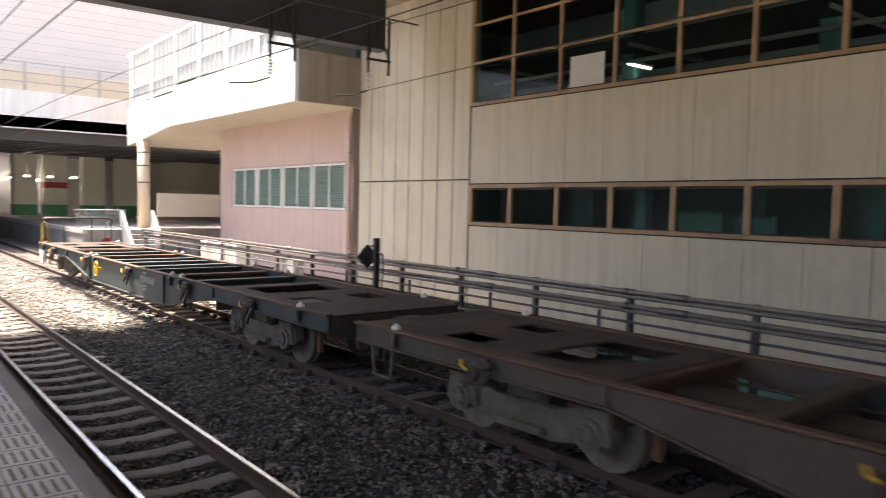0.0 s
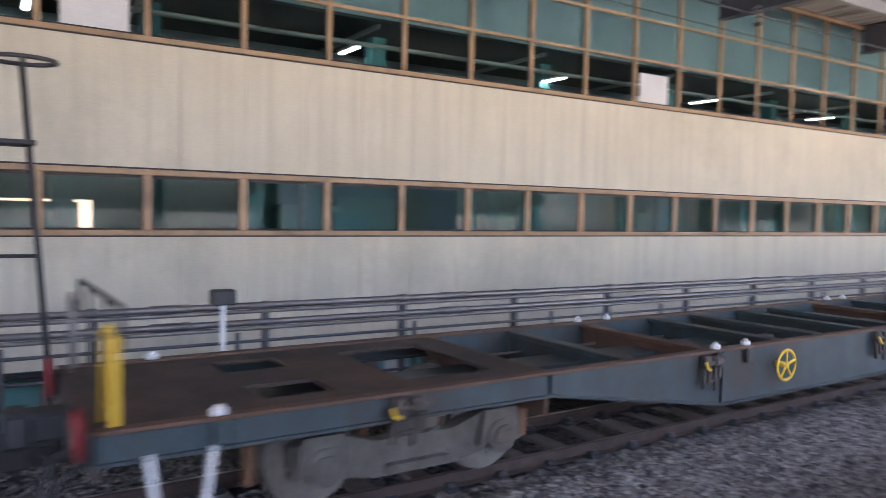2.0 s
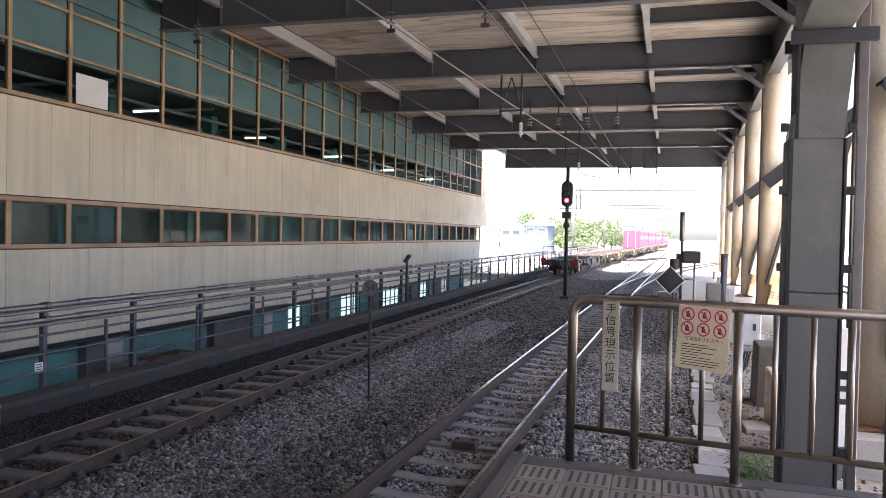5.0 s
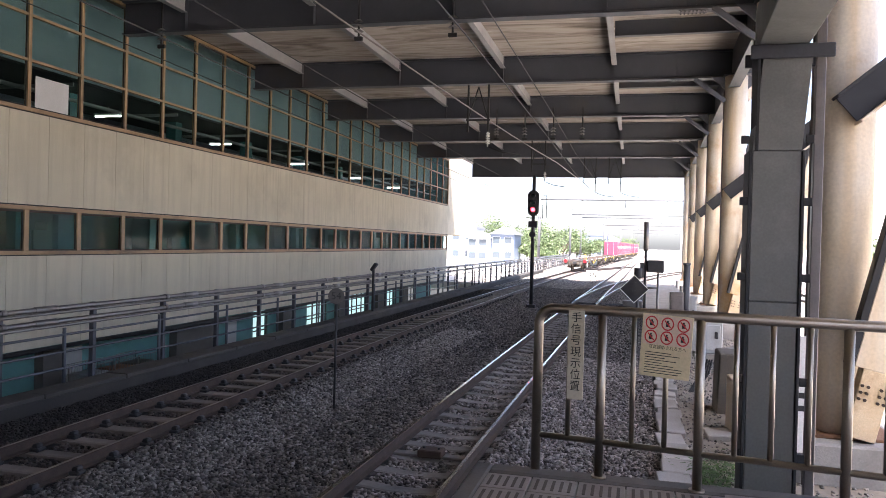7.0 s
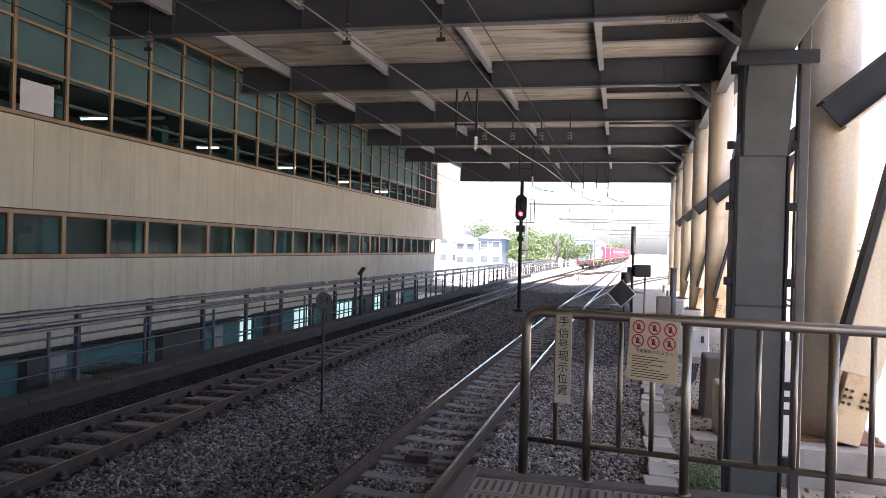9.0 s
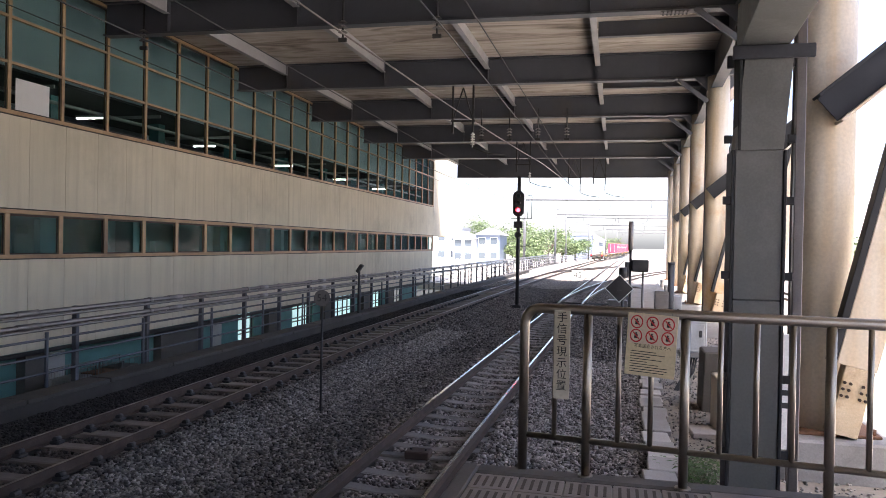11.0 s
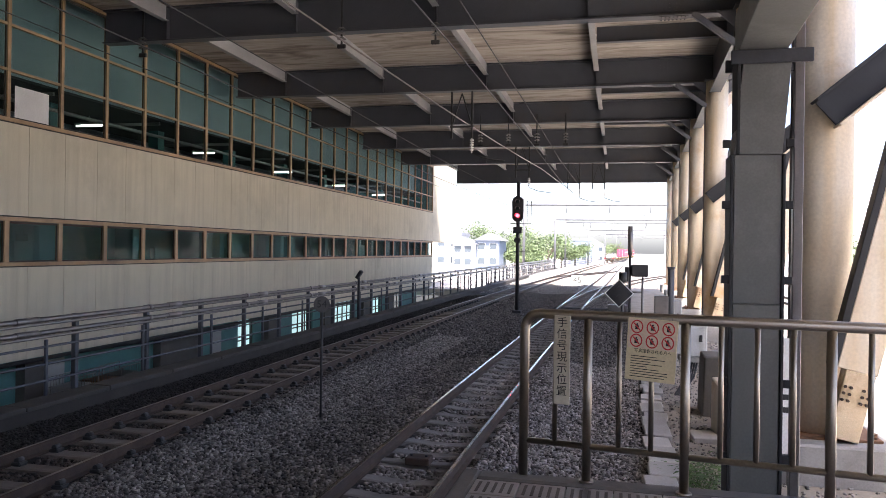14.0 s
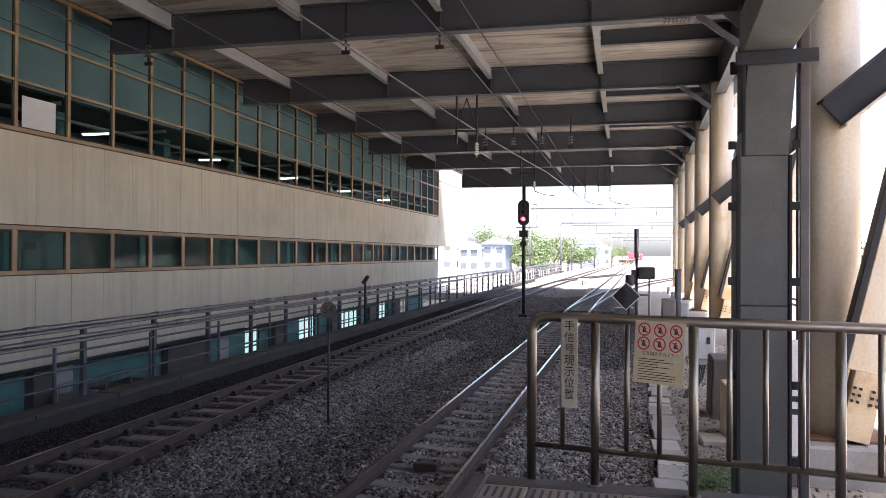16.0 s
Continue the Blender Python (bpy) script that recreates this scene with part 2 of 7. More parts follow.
def pipe(bm, points, r, n=8):
    """A bent tube through the points, with mitred joints."""
    points = [Vector(p) for p in points]
    rings = []
    for i, p in enumerate(points):
        way = ((points[min(i + 1, len(points) - 1)] - p).normalized() + (p - points[max(i - 1, 0)]).normalized()).normalized()
        turn = way.to_track_quat("Z", "Y").to_matrix() if abs(way.z) < 0.99 else Matrix.Identity(3)
        side = turn @ Vector((1, 0, 0))
        up = way.cross(side).normalized()
        side = up.cross(way).normalized()
        rings.append((p, side, up))
    base = None
    made = []
    for p, side, up in rings:
        if base is not None:
            s = base - up.cross(side).normalized() * base.dot(up.cross(side).normalized())
            side = s.normalized() if s.length > 1e-6 else side
            way = rings[len(made)][2].cross(rings[len(made)][1])
            up = way.cross(side).normalized() * -1
        base = side
        made.append([bm.verts.new(p + side * r * math.cos(2 * math.pi * k / n) + up * r * math.sin(2 * math.pi * k / n)) for k in range(n)])
    for a, b in zip(made, made[1:]):
        for k in range(n):
            f = bm.faces.new((a[k], a[(k + 1) % n], b[(k + 1) % n], b[k]))
            f.smooth = True
    bm.faces.new(made[0][::-1])
    bm.faces.new(made[-1])


def extrude(bm, outline, axis, a, b, m=None):
    """A closed outline of 2D points drawn out from a to b: axis 'x' takes (y, z), 'y' takes (x, z), 'z' takes (x, y)."""
    put = {"x": lambda p, s: (s, p[0], p[1]), "y": lambda p, s: (p[0], s, p[1]), "z": lambda p, s: (p[0], p[1], s)}[axis]
    lo = [bm.verts.new(put(p, a)) for p in outline]
    hi = [bm.verts.new(put(p, b)) for p in outline]
    if m is not None:
        for v in lo + hi:
            v.co = m @ v.co
    n = len(outline)
    bm.faces.new(lo[::-1])
    bm.faces.new(hi)
    for i in range(n):
        bm.faces.new((lo[i], lo[(i + 1) % n], hi[(i + 1) % n], hi[i]))


def mesh_of(name, bm, material):
    bmesh.ops.recalc_face_normals(bm, faces=bm.faces[:])
    me = bpy.data.meshes.new(name)
    bm.to_mesh(me)
    bm.free()
    me.materials.append(material)
    return me


def part(name, bm, material, parent, label=""):
    ob = new(name, mesh_of(name, bm, material))
    ob.parent = parent
    return tagged(ob, label)


def solid(name, bm, material, label, category="", group="", kind=""):
    return tagged(new(name, mesh_of(name, bm, material)), label, category, group, kind)


def thing(name, at, label, category, group="", kind=""):
    ob = new(name)
    ob.empty_display_size = 0.1
    ob.matrix_basis = at if isinstance(at, Matrix) else Matrix.Translation(at)
    return tagged(ob, label, category, group, kind)


def shared(name, me, parent, m):
    ob = new(name, me)
    ob.parent = parent
    ob.matrix_basis = m
    return ob


def inside(*boxes):
    bm = bmesh.new()
    for b in boxes:
        box(bm, *b)
    return bm

# ---- the large structure ----
WALL = -14.6
PITCH, FIRST, LAST = 1.799, -17.17, 58.4
SILL, HEAD, SILL_2, CEIL = 2.14, 3.25, 5.71, 9.45
BEAM_Y = [-12.2, -4.5, 3.2, 11.0, 18.7, 26.4, 33.6, 41.2, 49.2]
COLUMN_Y = [10.9, 18.6, 26.3, 33.7, 41.5, 49.4]
SKEW = 0.022
BEAM_LOW = 8.5


def bend(pts, y):
    for (a, p), (b, q) in zip(pts, pts[1:]):
        if y <= b:
            s = (y - a) / (b - a)
            return p + (q - p) * s
    return pts[-1][1] + (pts[-1][1] - pts[-2][1]) * (y - pts[-1][0]) / (pts[-1][0] - pts[-2][0])


def smooth_line(pts):
    """A slowly bending centre line through a few points (y, x)."""
    def at(y):
        return sum(bend(pts, y + d) for d in (-12, -8, -4, 0, 4, 8, 12)) / 7
    return at


near_x = smooth_line([(-130, -1.9), (-25, -2.35), (-10, -2.5), (6, -2.55), (14, -2.45), (25, -2.25), (35, -2.12), (46, -1.87), (62, -1.35), (110, -0.3), (300, 5)])
far_x = smooth_line([(-130, -5.9), (-24, -6.15), (-10, -6.3), (0, -6.62), (8, -6.95), (14, -7.08), (20, -7.1), (35, -6.96), (51, -6.67), (75, -6.0), (130, -4.3), (200, -1.4), (300, 4)])


def column_x(y):
    return 2.85 + 0.025 * (y - 11)


def strip(xs, y0, y1, step, z0, z1, side):
    """A long sheet of ground beside a bending line."""
    bm = bmesh.new()
    rows = []
    y = y0
    while y <= y1 + 1e-6:
        rows.append([bm.verts.new((xs(y) + s, y, z)) for s, z in side])
        y += step
    for a, b in zip(rows, rows[1:]):
        for i in range(len(side) - 1):
            bm.faces.new((a[i], a[i + 1], b[i + 1], b[i]))
    return bm


# ground with the sunken passage beside the building cut out of it
bm = bmesh.new()
for x0, x1, y0, y1 in ((-400, -34, -400, 1500), (-34, -9.9, 60, 1500), (-34, -9.9, -400, -60), (-9.9, 400, -400, 1500)):
    box(bm, x0, x1, y0, y1, -1.2, -0.62)
solid("ground", bm, M["ground"], "pale sandy gravel ground running to the horizon", "ground", kind="structure")
bm = inside((-34, -9.95, -60, 60, -3.3, -3.05), (-10.05, -9.9, -60, 60, -3.05, -0.62))
solid("ground_passage", bm, M["concrete"], "grey concrete floor of the sunken passage", "floor", kind="structure")

# ballast bed, gently humped
bm = bmesh.new()
ny, nx = 640, 56
grid = []
for i in range(ny + 1):
    y = -60 + 0.35 * i
    row = []
    for j in range(nx + 1):
        x = -9.2 + (2.2 + 9.2) * j / nx
        c1, c2 = abs(x - near_x(y)), abs(x - far_x(y))
        d = min(c1, c2)
        z = -0.205 - 0.06 * max(0, min(1, (d - 1.3) / 0.7))
        z += 0.03 * noise.noise((x * 0.9, y * 0.9, 0)) + 0.022 * noise.noise((x * 5, y * 5, 3)) - 0.02
        if x > 1.0:
            z -= (x - 1.0) * 0.2
        row.append(bm.verts.new((x, y, z)))
    grid.append(row)
for a, b in zip(grid, grid[1:]):
    for j in range(nx):
        f = bm.faces.new((a[j], a[j + 1], b[j + 1], b[j]))
        f.smooth = True
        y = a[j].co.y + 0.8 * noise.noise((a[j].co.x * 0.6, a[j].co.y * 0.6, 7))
        # sunlight painted in: the paler bed material starts near the roof's ends
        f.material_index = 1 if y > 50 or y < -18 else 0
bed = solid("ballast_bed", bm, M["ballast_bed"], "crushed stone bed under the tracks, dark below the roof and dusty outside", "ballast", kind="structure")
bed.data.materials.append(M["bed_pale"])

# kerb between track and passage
# kerb and coping colours sit near black to carry the west side's shade
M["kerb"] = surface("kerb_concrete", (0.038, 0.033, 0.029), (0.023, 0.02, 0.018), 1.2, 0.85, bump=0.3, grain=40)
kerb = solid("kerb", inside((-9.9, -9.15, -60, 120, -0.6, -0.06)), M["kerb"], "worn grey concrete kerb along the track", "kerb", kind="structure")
lip = bmesh.new()
for k in range(90):
    y = -60 + 2 * k
    bevelled(lip, -9.62, -9.15, y + 0.01, y + 1.99, -0.06, 0.02 + 0.006 * math.sin(k * 2.3), 0.012)
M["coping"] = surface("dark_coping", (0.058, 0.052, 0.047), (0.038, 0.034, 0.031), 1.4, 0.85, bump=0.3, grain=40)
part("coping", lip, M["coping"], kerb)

# ---- building along the track ----
wall = solid("wall_west", inside((WALL - 0.35, WALL - 0.06, FIRST - 6.3, LAST, -0.3, SILL - 0.03), (WALL - 0.35, WALL - 0.06, FIRST - 6.3, LAST, HEAD + 0.03, SILL_2 - 0.03),
                                 (WALL - 0.35, WALL - 0.06, FIRST - 6.3, FIRST - 0.02, SILL - 0.03, CEIL + 0.6), (WALL - 0.35, WALL - 0.06, FIRST, LAST, 9.43, CEIL + 0.6)),
             M["concrete"], "long concrete building wall with two window bands", "wall", kind="structure")


def panel_mesh(w, h, t=0.06, gap=0.003):
    bm = bmesh.new()
    bevelled(bm, 0, t, gap, w - gap, 0.0, h, gap * 1.6)
    return mesh_of("panel", bm, M["concrete_wall"])


STEP = 1.27
low, high = panel_mesh(STEP, SILL - 0.05 + 0.3), panel_mesh(STEP, SILL_2 - HEAD - 0.1)
n_panels = int((LAST - FIRST) / STEP)
for k in range(n_panels):
    y = FIRST + 0.05 + k * STEP
    shared("panel", low, wall, Matrix.Translation((WALL - 0.06 + 0.002 * random.random(), y, -0.3)))
    shared("panel", high, wall, Matrix.Translation((WALL - 0.06 + 0.002 * random.random(), y, HEAD + 0.05)))
rest = LAST - (FIRST + 0.05 + n_panels * STEP)
if rest > 0.1:
    for z, h in ((-0.3, SILL + 0.25), (HEAD + 0.05, SILL_2 - HEAD - 0.1)):
        shared("panel", panel_mesh(rest, h), wall, Matrix.Translation((WALL - 0.06, LAST - rest, z)))
narrow = 0.786
for z, h in ((-0.3, 3.74), (3.47, 6.5)):
    me = panel_mesh(narrow, h, gap=0.012)
    for k in range(8):
        shared("panel", me, wall, Matrix.Translation((WALL - 0.058 + 0.002 * random.random(), FIRST - 0.02 - (k + 1) * narrow, z)))
wall_end = solid("wall_end", inside((WALL - 4, WALL - 0.06, LAST + 0.02, 67.0, 3.3, CEIL + 0.6)), M["concrete_wall"], "pale concrete upper storey hanging past the wall's end", "wall", kind="structure")
me = panel_mesh(1.2, 6.7)
for k in range(7):
    shared("panel", me, wall_end, Matrix.Translation((WALL - 0.06, LAST + 0.04 + k * 1.22, 3.32)))

# rooms behind the windows
INNER = -22.5
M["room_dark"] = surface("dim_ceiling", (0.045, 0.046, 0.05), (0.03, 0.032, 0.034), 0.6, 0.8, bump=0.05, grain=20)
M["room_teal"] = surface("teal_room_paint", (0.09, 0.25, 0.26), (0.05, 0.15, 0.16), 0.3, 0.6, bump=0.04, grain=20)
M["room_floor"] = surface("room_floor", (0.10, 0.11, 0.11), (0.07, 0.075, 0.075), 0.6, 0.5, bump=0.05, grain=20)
OPEN = [(-6.1, -4.4), (-2.5, -1.6), (-1.3, 2.6)]
bm = bmesh.new()
y = FIRST - 7
for a, b in OPEN + [(LAST + 0.3, 0)]:
    box(bm, INNER - 0.2, INNER, y, a, 1.1, 4.25)
    if b:
        box(bm, INNER - 0.2, INNER, a, b, 1.1, 1.95)
        box(bm, INNER - 0.2, INNER, a, b, 2.75, 4.25)
    y = b
solid("wall_inner", bm, M["room_teal"], "teal painted back wall of the lower rooms", "wall", kind="structure")
M["upper_teal"] = surface("teal_screen_paint", (0.42, 0.49, 0.545), (0.28, 0.345, 0.39), 0.5, 0.5, bump=0.04, grain=20)
solid("wall_inner_upper", inside((WALL - 1.75, WALL - 1.6, -1, LAST, 7.05, CEIL + 0.58), (INNER, INNER + 0.2, FIRST - 7, LAST, 4.9, CEIL + 0.58)), M["upper_teal"], "teal painted back wall of the upper rooms", "wall", kind="structure")
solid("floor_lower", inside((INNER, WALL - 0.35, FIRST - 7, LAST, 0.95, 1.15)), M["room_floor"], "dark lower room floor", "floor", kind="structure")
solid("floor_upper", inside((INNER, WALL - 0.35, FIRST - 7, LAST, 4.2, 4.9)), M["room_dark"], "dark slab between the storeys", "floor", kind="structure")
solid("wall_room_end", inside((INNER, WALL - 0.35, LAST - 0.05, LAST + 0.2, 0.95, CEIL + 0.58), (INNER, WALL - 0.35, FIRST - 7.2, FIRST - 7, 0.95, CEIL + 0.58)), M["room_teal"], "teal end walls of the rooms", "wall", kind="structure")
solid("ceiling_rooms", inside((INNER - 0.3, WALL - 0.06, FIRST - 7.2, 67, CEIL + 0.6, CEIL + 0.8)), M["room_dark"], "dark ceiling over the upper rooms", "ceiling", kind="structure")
bm = bmesh.new()
rng = random.Random(5)
for k in range(14):
    y = -15 + 5.4 * k
    box(bm, -17.3, -16.9, y, y + 0.4, 1.15, 4.2)
    box(bm, -17.2, -16.8, y + 1.7, y + 2.1, 4.9, CEIL)
for k in range(13):
    y = -11.6 + 5.45 * k
    if k != 2:
        box(bm, -15.65, -15.35, y, y + 0.32, 1.15, 4.2)
    if k not in (1, 2):
        box(bm, -16.3, -16.1, y + 2.3, y + 3.2, 1.15, 2.55 + 0.3 * (k % 3))
solid("room_columns", bm, M["room_teal"], "teal columns standing inside the rooms", "column", kind="structure")
bm = bmesh.new()
for k in range(11):
    y = -13 + 6.6 * k
    box(bm, -19.5, -18.9, y, y + 1.7, 1.15, 2.4 + 0.35 * rng.random())
    if k % 2:
        box(bm, -20.9, -20.4, y + 2.2, y + 4.2, 1.15, 3.0)
solid("room_partition", bm, M["teal"], "low teal partitions inside the lower rooms", "partition", kind="structure")
bm = bmesh.new()
for k in range(3):
    rod(bm, (-15.5 - 0.7 * k, FIRST, 6.42 + 0.16 * k), (-15.5 - 0.7 * k, LAST, 6.42 + 0.16 * k), 0.05, 6)
for k in range(15):
    box(bm, -19, -15.6, FIRST + 5.0 * k, FIRST + 5.0 * k + 0.05, 6.85, 6.95)
solid("room_ceiling_ribs", bm, M["beam_light"], "pale pipes and ribs under the upper room's ceiling", "pipe", kind="structure")
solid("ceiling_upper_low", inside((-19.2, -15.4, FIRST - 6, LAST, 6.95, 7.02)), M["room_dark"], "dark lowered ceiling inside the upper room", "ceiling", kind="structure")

M["tube"] = glow("lamp_tube", (1.0, 0.98, 0.92), 9.0)
M["housing"] = surface("lamp_housing", (0.6, 0.6, 0.58), (0.5, 0.5, 0.48), 2, 0.5)


def tube_lamp(x, y, z, along=1.0):
    t = thing("tube_lamp", (x, y, z), "lit white fluorescent tube lamp under the room ceiling", "lamp", "room tube lamps")
    bm = bmesh.new()
    bevelled(bm, -along / 2, along / 2, -0.07, 0.07, 0.03, 0.1, 0.01)
    rod(bm, (0, 0, 0.1), (0, 0, 0.32), 0.012, 6)
    part("housing", bm, M["housing"], t)
    bm = bmesh.new()
    rod(bm, (-along / 2 + 0.03, 0, 0.01), (along / 2 - 0.03, 0, 0.01), 0.026, 8)
    part("tube", bm, M["tube"], t)
    return t


lamp = tube_lamp(-16.4, -12.4, 6.45)
for k, y in enumerate((-5.83, 0.76, 7.5, 13.85, 20.3, 27.0, 34.4, 42.2, 49.7)):
    copy_thing(lamp, Matrix.Translation((-16.4, y, 6.42)))
for y in (-11.2, -4.5, 8.5, 15.0, 23, 31):
    copy_thing(lamp, Matrix.Translation((-17.6, y, 3.85)))


M["bead"] = surface("black_glazing_bead", (0.035, 0.028, 0.022), (0.02, 0.017, 0.015), 3.0, 0.7, bump=0.05, grain=40)


def window_band(name, z0, z1, transoms, ks, bar):
    w = thing(name, (WALL, 0, 0), "band of dark glazing in ochre painted steel frames", "window", kind="structure")
    y0, y1 = FIRST, LAST
    bm = bmesh.new()
    bevelled(bm, -0.10, 0.035, y0, y1, z0 - 0.06, z0 + 0.035, 0.008)
    part("sill", bm, M["window_frame"], w)
    bm = bmesh.new()
    bevelled(bm, -0.10, 0.03, y0, y1, z1 - 0.05, z1 + 0.05, 0.008)
    part("head", bm, M["window_frame"], w)
    for z in transoms:
        bm = bmesh.new()
        bevelled(bm, -0.085, 0.012, y0, y1, z - 0.035, z + 0.035, 0.006)
        part("transom", bm, M["window_frame"], w)
    bm = bmesh.new()
    bevelled(bm, -0.09, 0.022, -bar / 2, bar / 2, z0 + 0.035, z1 - 0.05, 0.008)
    me = mesh_of("mullion", bm, M["window_frame"])
    ys = [y0 + bar / 2] + [y0 + PITCH * k for k in ks if y0 + PITCH * k < y1 - 0.1] + [y1 - bar / 2]
    for y in ys:
        shared("mullion", me, w, Matrix.Translation((0, y, 0)))
    # thin black glazing beads that set the panes off from the frame
    for lo, hi in ((z0 + 0.038, z0 + 0.075), (z1 - 0.11, z1 - 0.053)):
        bm = bmesh.new()
        box(bm, -0.05, -0.02, y0 + 0.1, y1 - 0.1, lo, hi)
        part("glazing_bead", bm, M["bead"], w, "blackened glazing bead")
    bm = bmesh.new()
    box(bm, -0.03, 0.028, y0, y1, z1 + 0.053, z1 + 0.085)
    part("joint", bm, M["bead"], w, "black sealing joint over the head")
    bm = bmesh.new()
    box(bm, -0.03, 0.03, y0, y1, z0 - 0.09, z0 - 0.063)
    part("joint", bm, M["bead"], w, "black sealing joint under the sill")
    bm = bmesh.new()
    for q in (-1, 1):
        box(bm, -0.05, -0.02, q * (bar / 2 + 0.012) - 0.012, q * (bar / 2 + 0.012) + 0.012, z0 + 0.08, z1 - 0.115)
    edge = mesh_of("bead", bm, M["bead"])
    for y in ys[1:-1]:
        shared("glazing_bead", edge, w, Matrix.Translation((0, y, 0)))
    zs = [z0] + list(transoms) + [z1]
    for a, b in zip(ys, ys[1:]):
        for lo, hi in zip(zs, zs[1:]):
            bm = bmesh.new()
            box(bm, -0.062, -0.056, a, b, lo, hi)
            p = part("pane", bm, M["glass"], w)
            p.visible_shadow = False
    return w


window_band("window_1", SILL, HEAD, [], range(1, 60), 0.155)
window_band("window_2", SILL_2, 9.37, [6.92, 8.04], range(1, 60), 0.11)

M["board"] = surface("white_board", (0.62, 0.62, 0.61), (0.54, 0.54, 0.53), 2.0, 0.6, bump=0.3, grain=28)
# blank white boards behind some upper panes
for y in (-13.27, 1.18, 15.46):
    bm = bmesh.new()
    bevelled(bm, -0.006, 0, 0, 1.13, 0, 0.79, 0.002)
    b = solid("notice_board", bm, M["board"], "blank white perforated board fixed against the glazing", "board", "white boards")
    b.matrix_basis = Matrix.Translation((WALL - 0.045, y, 5.79))

# sunken storey: teal shop fronts and piers under the wall
GAPS = [(29.1, 30.5), (34.6, 37.2), (40.3, 43.4), (46.5, 49.0), (51.5, 54)]
ends = [-40] + [v for g in GAPS for v in g] + [LAST]
solid("wall_passage", inside(*[(WALL - 1.5, WALL - 1.3, a, b, -3.05, -0.32) for a, b in zip(ends[::2], ends[1::2])], (WALL - 1.5, WALL - 0.06, -40, LAST, -0.32, -0.28)), M["teal"], "teal panelled front of the sunken storey", "wall", kind="structure")
M["pier"] = surface("brown_grey_pier", (0.155, 0.14, 0.118), (0.10, 0.09, 0.077), 0.8, 0.8, bump=0.2, grain=30)
bm = bmesh.new()
for a, b in ((-14.0, -12.8), (-6.4, -5.4), (0.9, 1.9), (6.6, 8.0), (9.4, 11.2), (12.8, 13.55), (16.95, 17.75), (23.1, 25.5), (31.4, 32.6), (38.2, 39.6), (44.6, 45.8), (50, 51)):
    box(bm, WALL - 1.3, WALL - 1.0, a, b, -3.05, -0.32)
solid("passage_piers", bm, M["pier"], "brown grey concrete piers of the sunken storey", "pier", kind="structure")
# added glowing panel in place of daylight behind the sunken storey's openings
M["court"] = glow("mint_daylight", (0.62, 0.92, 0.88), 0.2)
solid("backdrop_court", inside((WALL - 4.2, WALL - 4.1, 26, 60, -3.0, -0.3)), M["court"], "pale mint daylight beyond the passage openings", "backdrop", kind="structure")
for a, b in GAPS:
    w = thing("window_passage", (WALL - 1.4, a, -3.05), "dark framed opening in the sunken storey", "window", "passage openings", kind="structure")
    n = max(2, round((b - a) / 0.85))
    for k in range(n + 1):
        bm = bmesh.new()
        bevelled(bm, -0.03, 0.03, (b - a) * k / n - 0.03, (b - a) * k / n + 0.03, 0, 2.73, 0.005)
        part("upright", bm, M["dark"], w)
    for z in (1.55, 2.2):
        part("transom", inside((-0.025, 0.025, 0.03, b - a - 0.03, z, z + 0.05)), M["dark"], w)
# black pipes and cable runs under the wall's foot
for x, z, r in ((WALL - 0.2, -0.42, 0.07), (WALL - 0.45, -0.5, 0.05), (WALL - 0.1, -0.36, 0.035)):
    bm = bmesh.new()
    pipe(bm, [(x + 0.04 * math.sin(k * 2.1), -30 + 4 * k, z + 0.05 * math.sin(k * 1.7)) for k in range(23)], r, 6)
    solid("passage_pipe", bm, M["dark"], "black sagging pipe under the wall's foot", "pipe", kind="structure")
M["white_glow"] = surface("white_panel", (0.5, 0.49, 0.46), (0.42, 0.41, 0.38), 0.6, 0.6)
for a, b in ((8.3, 8.9), (17.8, 18.7), (26.9, 27.6)):
    bm = bmesh.new()
    bevelled(bm, WALL - 1.28, WALL - 1.22, a, b, -3.0, -0.7, 0.01)
    solid("passage_panel", bm, M["white_glow"], "pale door panel in the sunken storey", "panel", kind="structure")


def roll_cage(x, y, turn, load, colour):
    c = thing("roll_cage", (x, y, -3.05), "wheeled wire roll cage loaded with " + load, "trolley", "roll cages")
    c.matrix_basis = c.matrix_basis @ Matrix.Rotation(turn, 4, "Z")
    for sx in (-0.38, 0.38):
        bm = bmesh.new()
        pipe(bm, [(sx, -0.5, 0.15), (sx, -0.5, 2.0), (sx, 0.5, 2.0), (sx, 0.5, 0.15)], 0.018, 6)
        side = part("side_frame", bm, M["galv"], c)
        for i in range(1, 8):
            bm = bmesh.new()
            rod(bm, (sx, -0.5 + i * 0.125, 0.2), (sx, -0.5 + i * 0.125, 2.0), 0.008, 4)
            part("bar", bm, M["galv"], side)
        for i in range(1, 5):
            bm = bmesh.new()
            rod(bm, (sx, -0.5, 0.2 + 0.38 * i), (sx, 0.5, 0.2 + 0.38 * i), 0.008, 4)
            part("bar", bm, M["galv"], side)
    bm = bmesh.new()
    bevelled(bm, -0.38, 0.38, -0.5, 0.5, 0.14, 0.2, 0.01)
    part("base", bm, M["beam_light"], c)
    for sx in (-0.3, 0.3):
        for sy in (-0.4, 0.4):
            bm = bmesh.new()
            rod(bm, (sx - 0.02, sy, 0.07), (sx + 0.02, sy, 0.07), 0.07, 12)
            part("wheel", bm, M["beam"], c)
    bm = bmesh.new()
    bevelled(bm, -0.33, 0.33, -0.45, 0.45, 0.2, 1.75, 0.03)
    part("load", bm, M[colour], c)


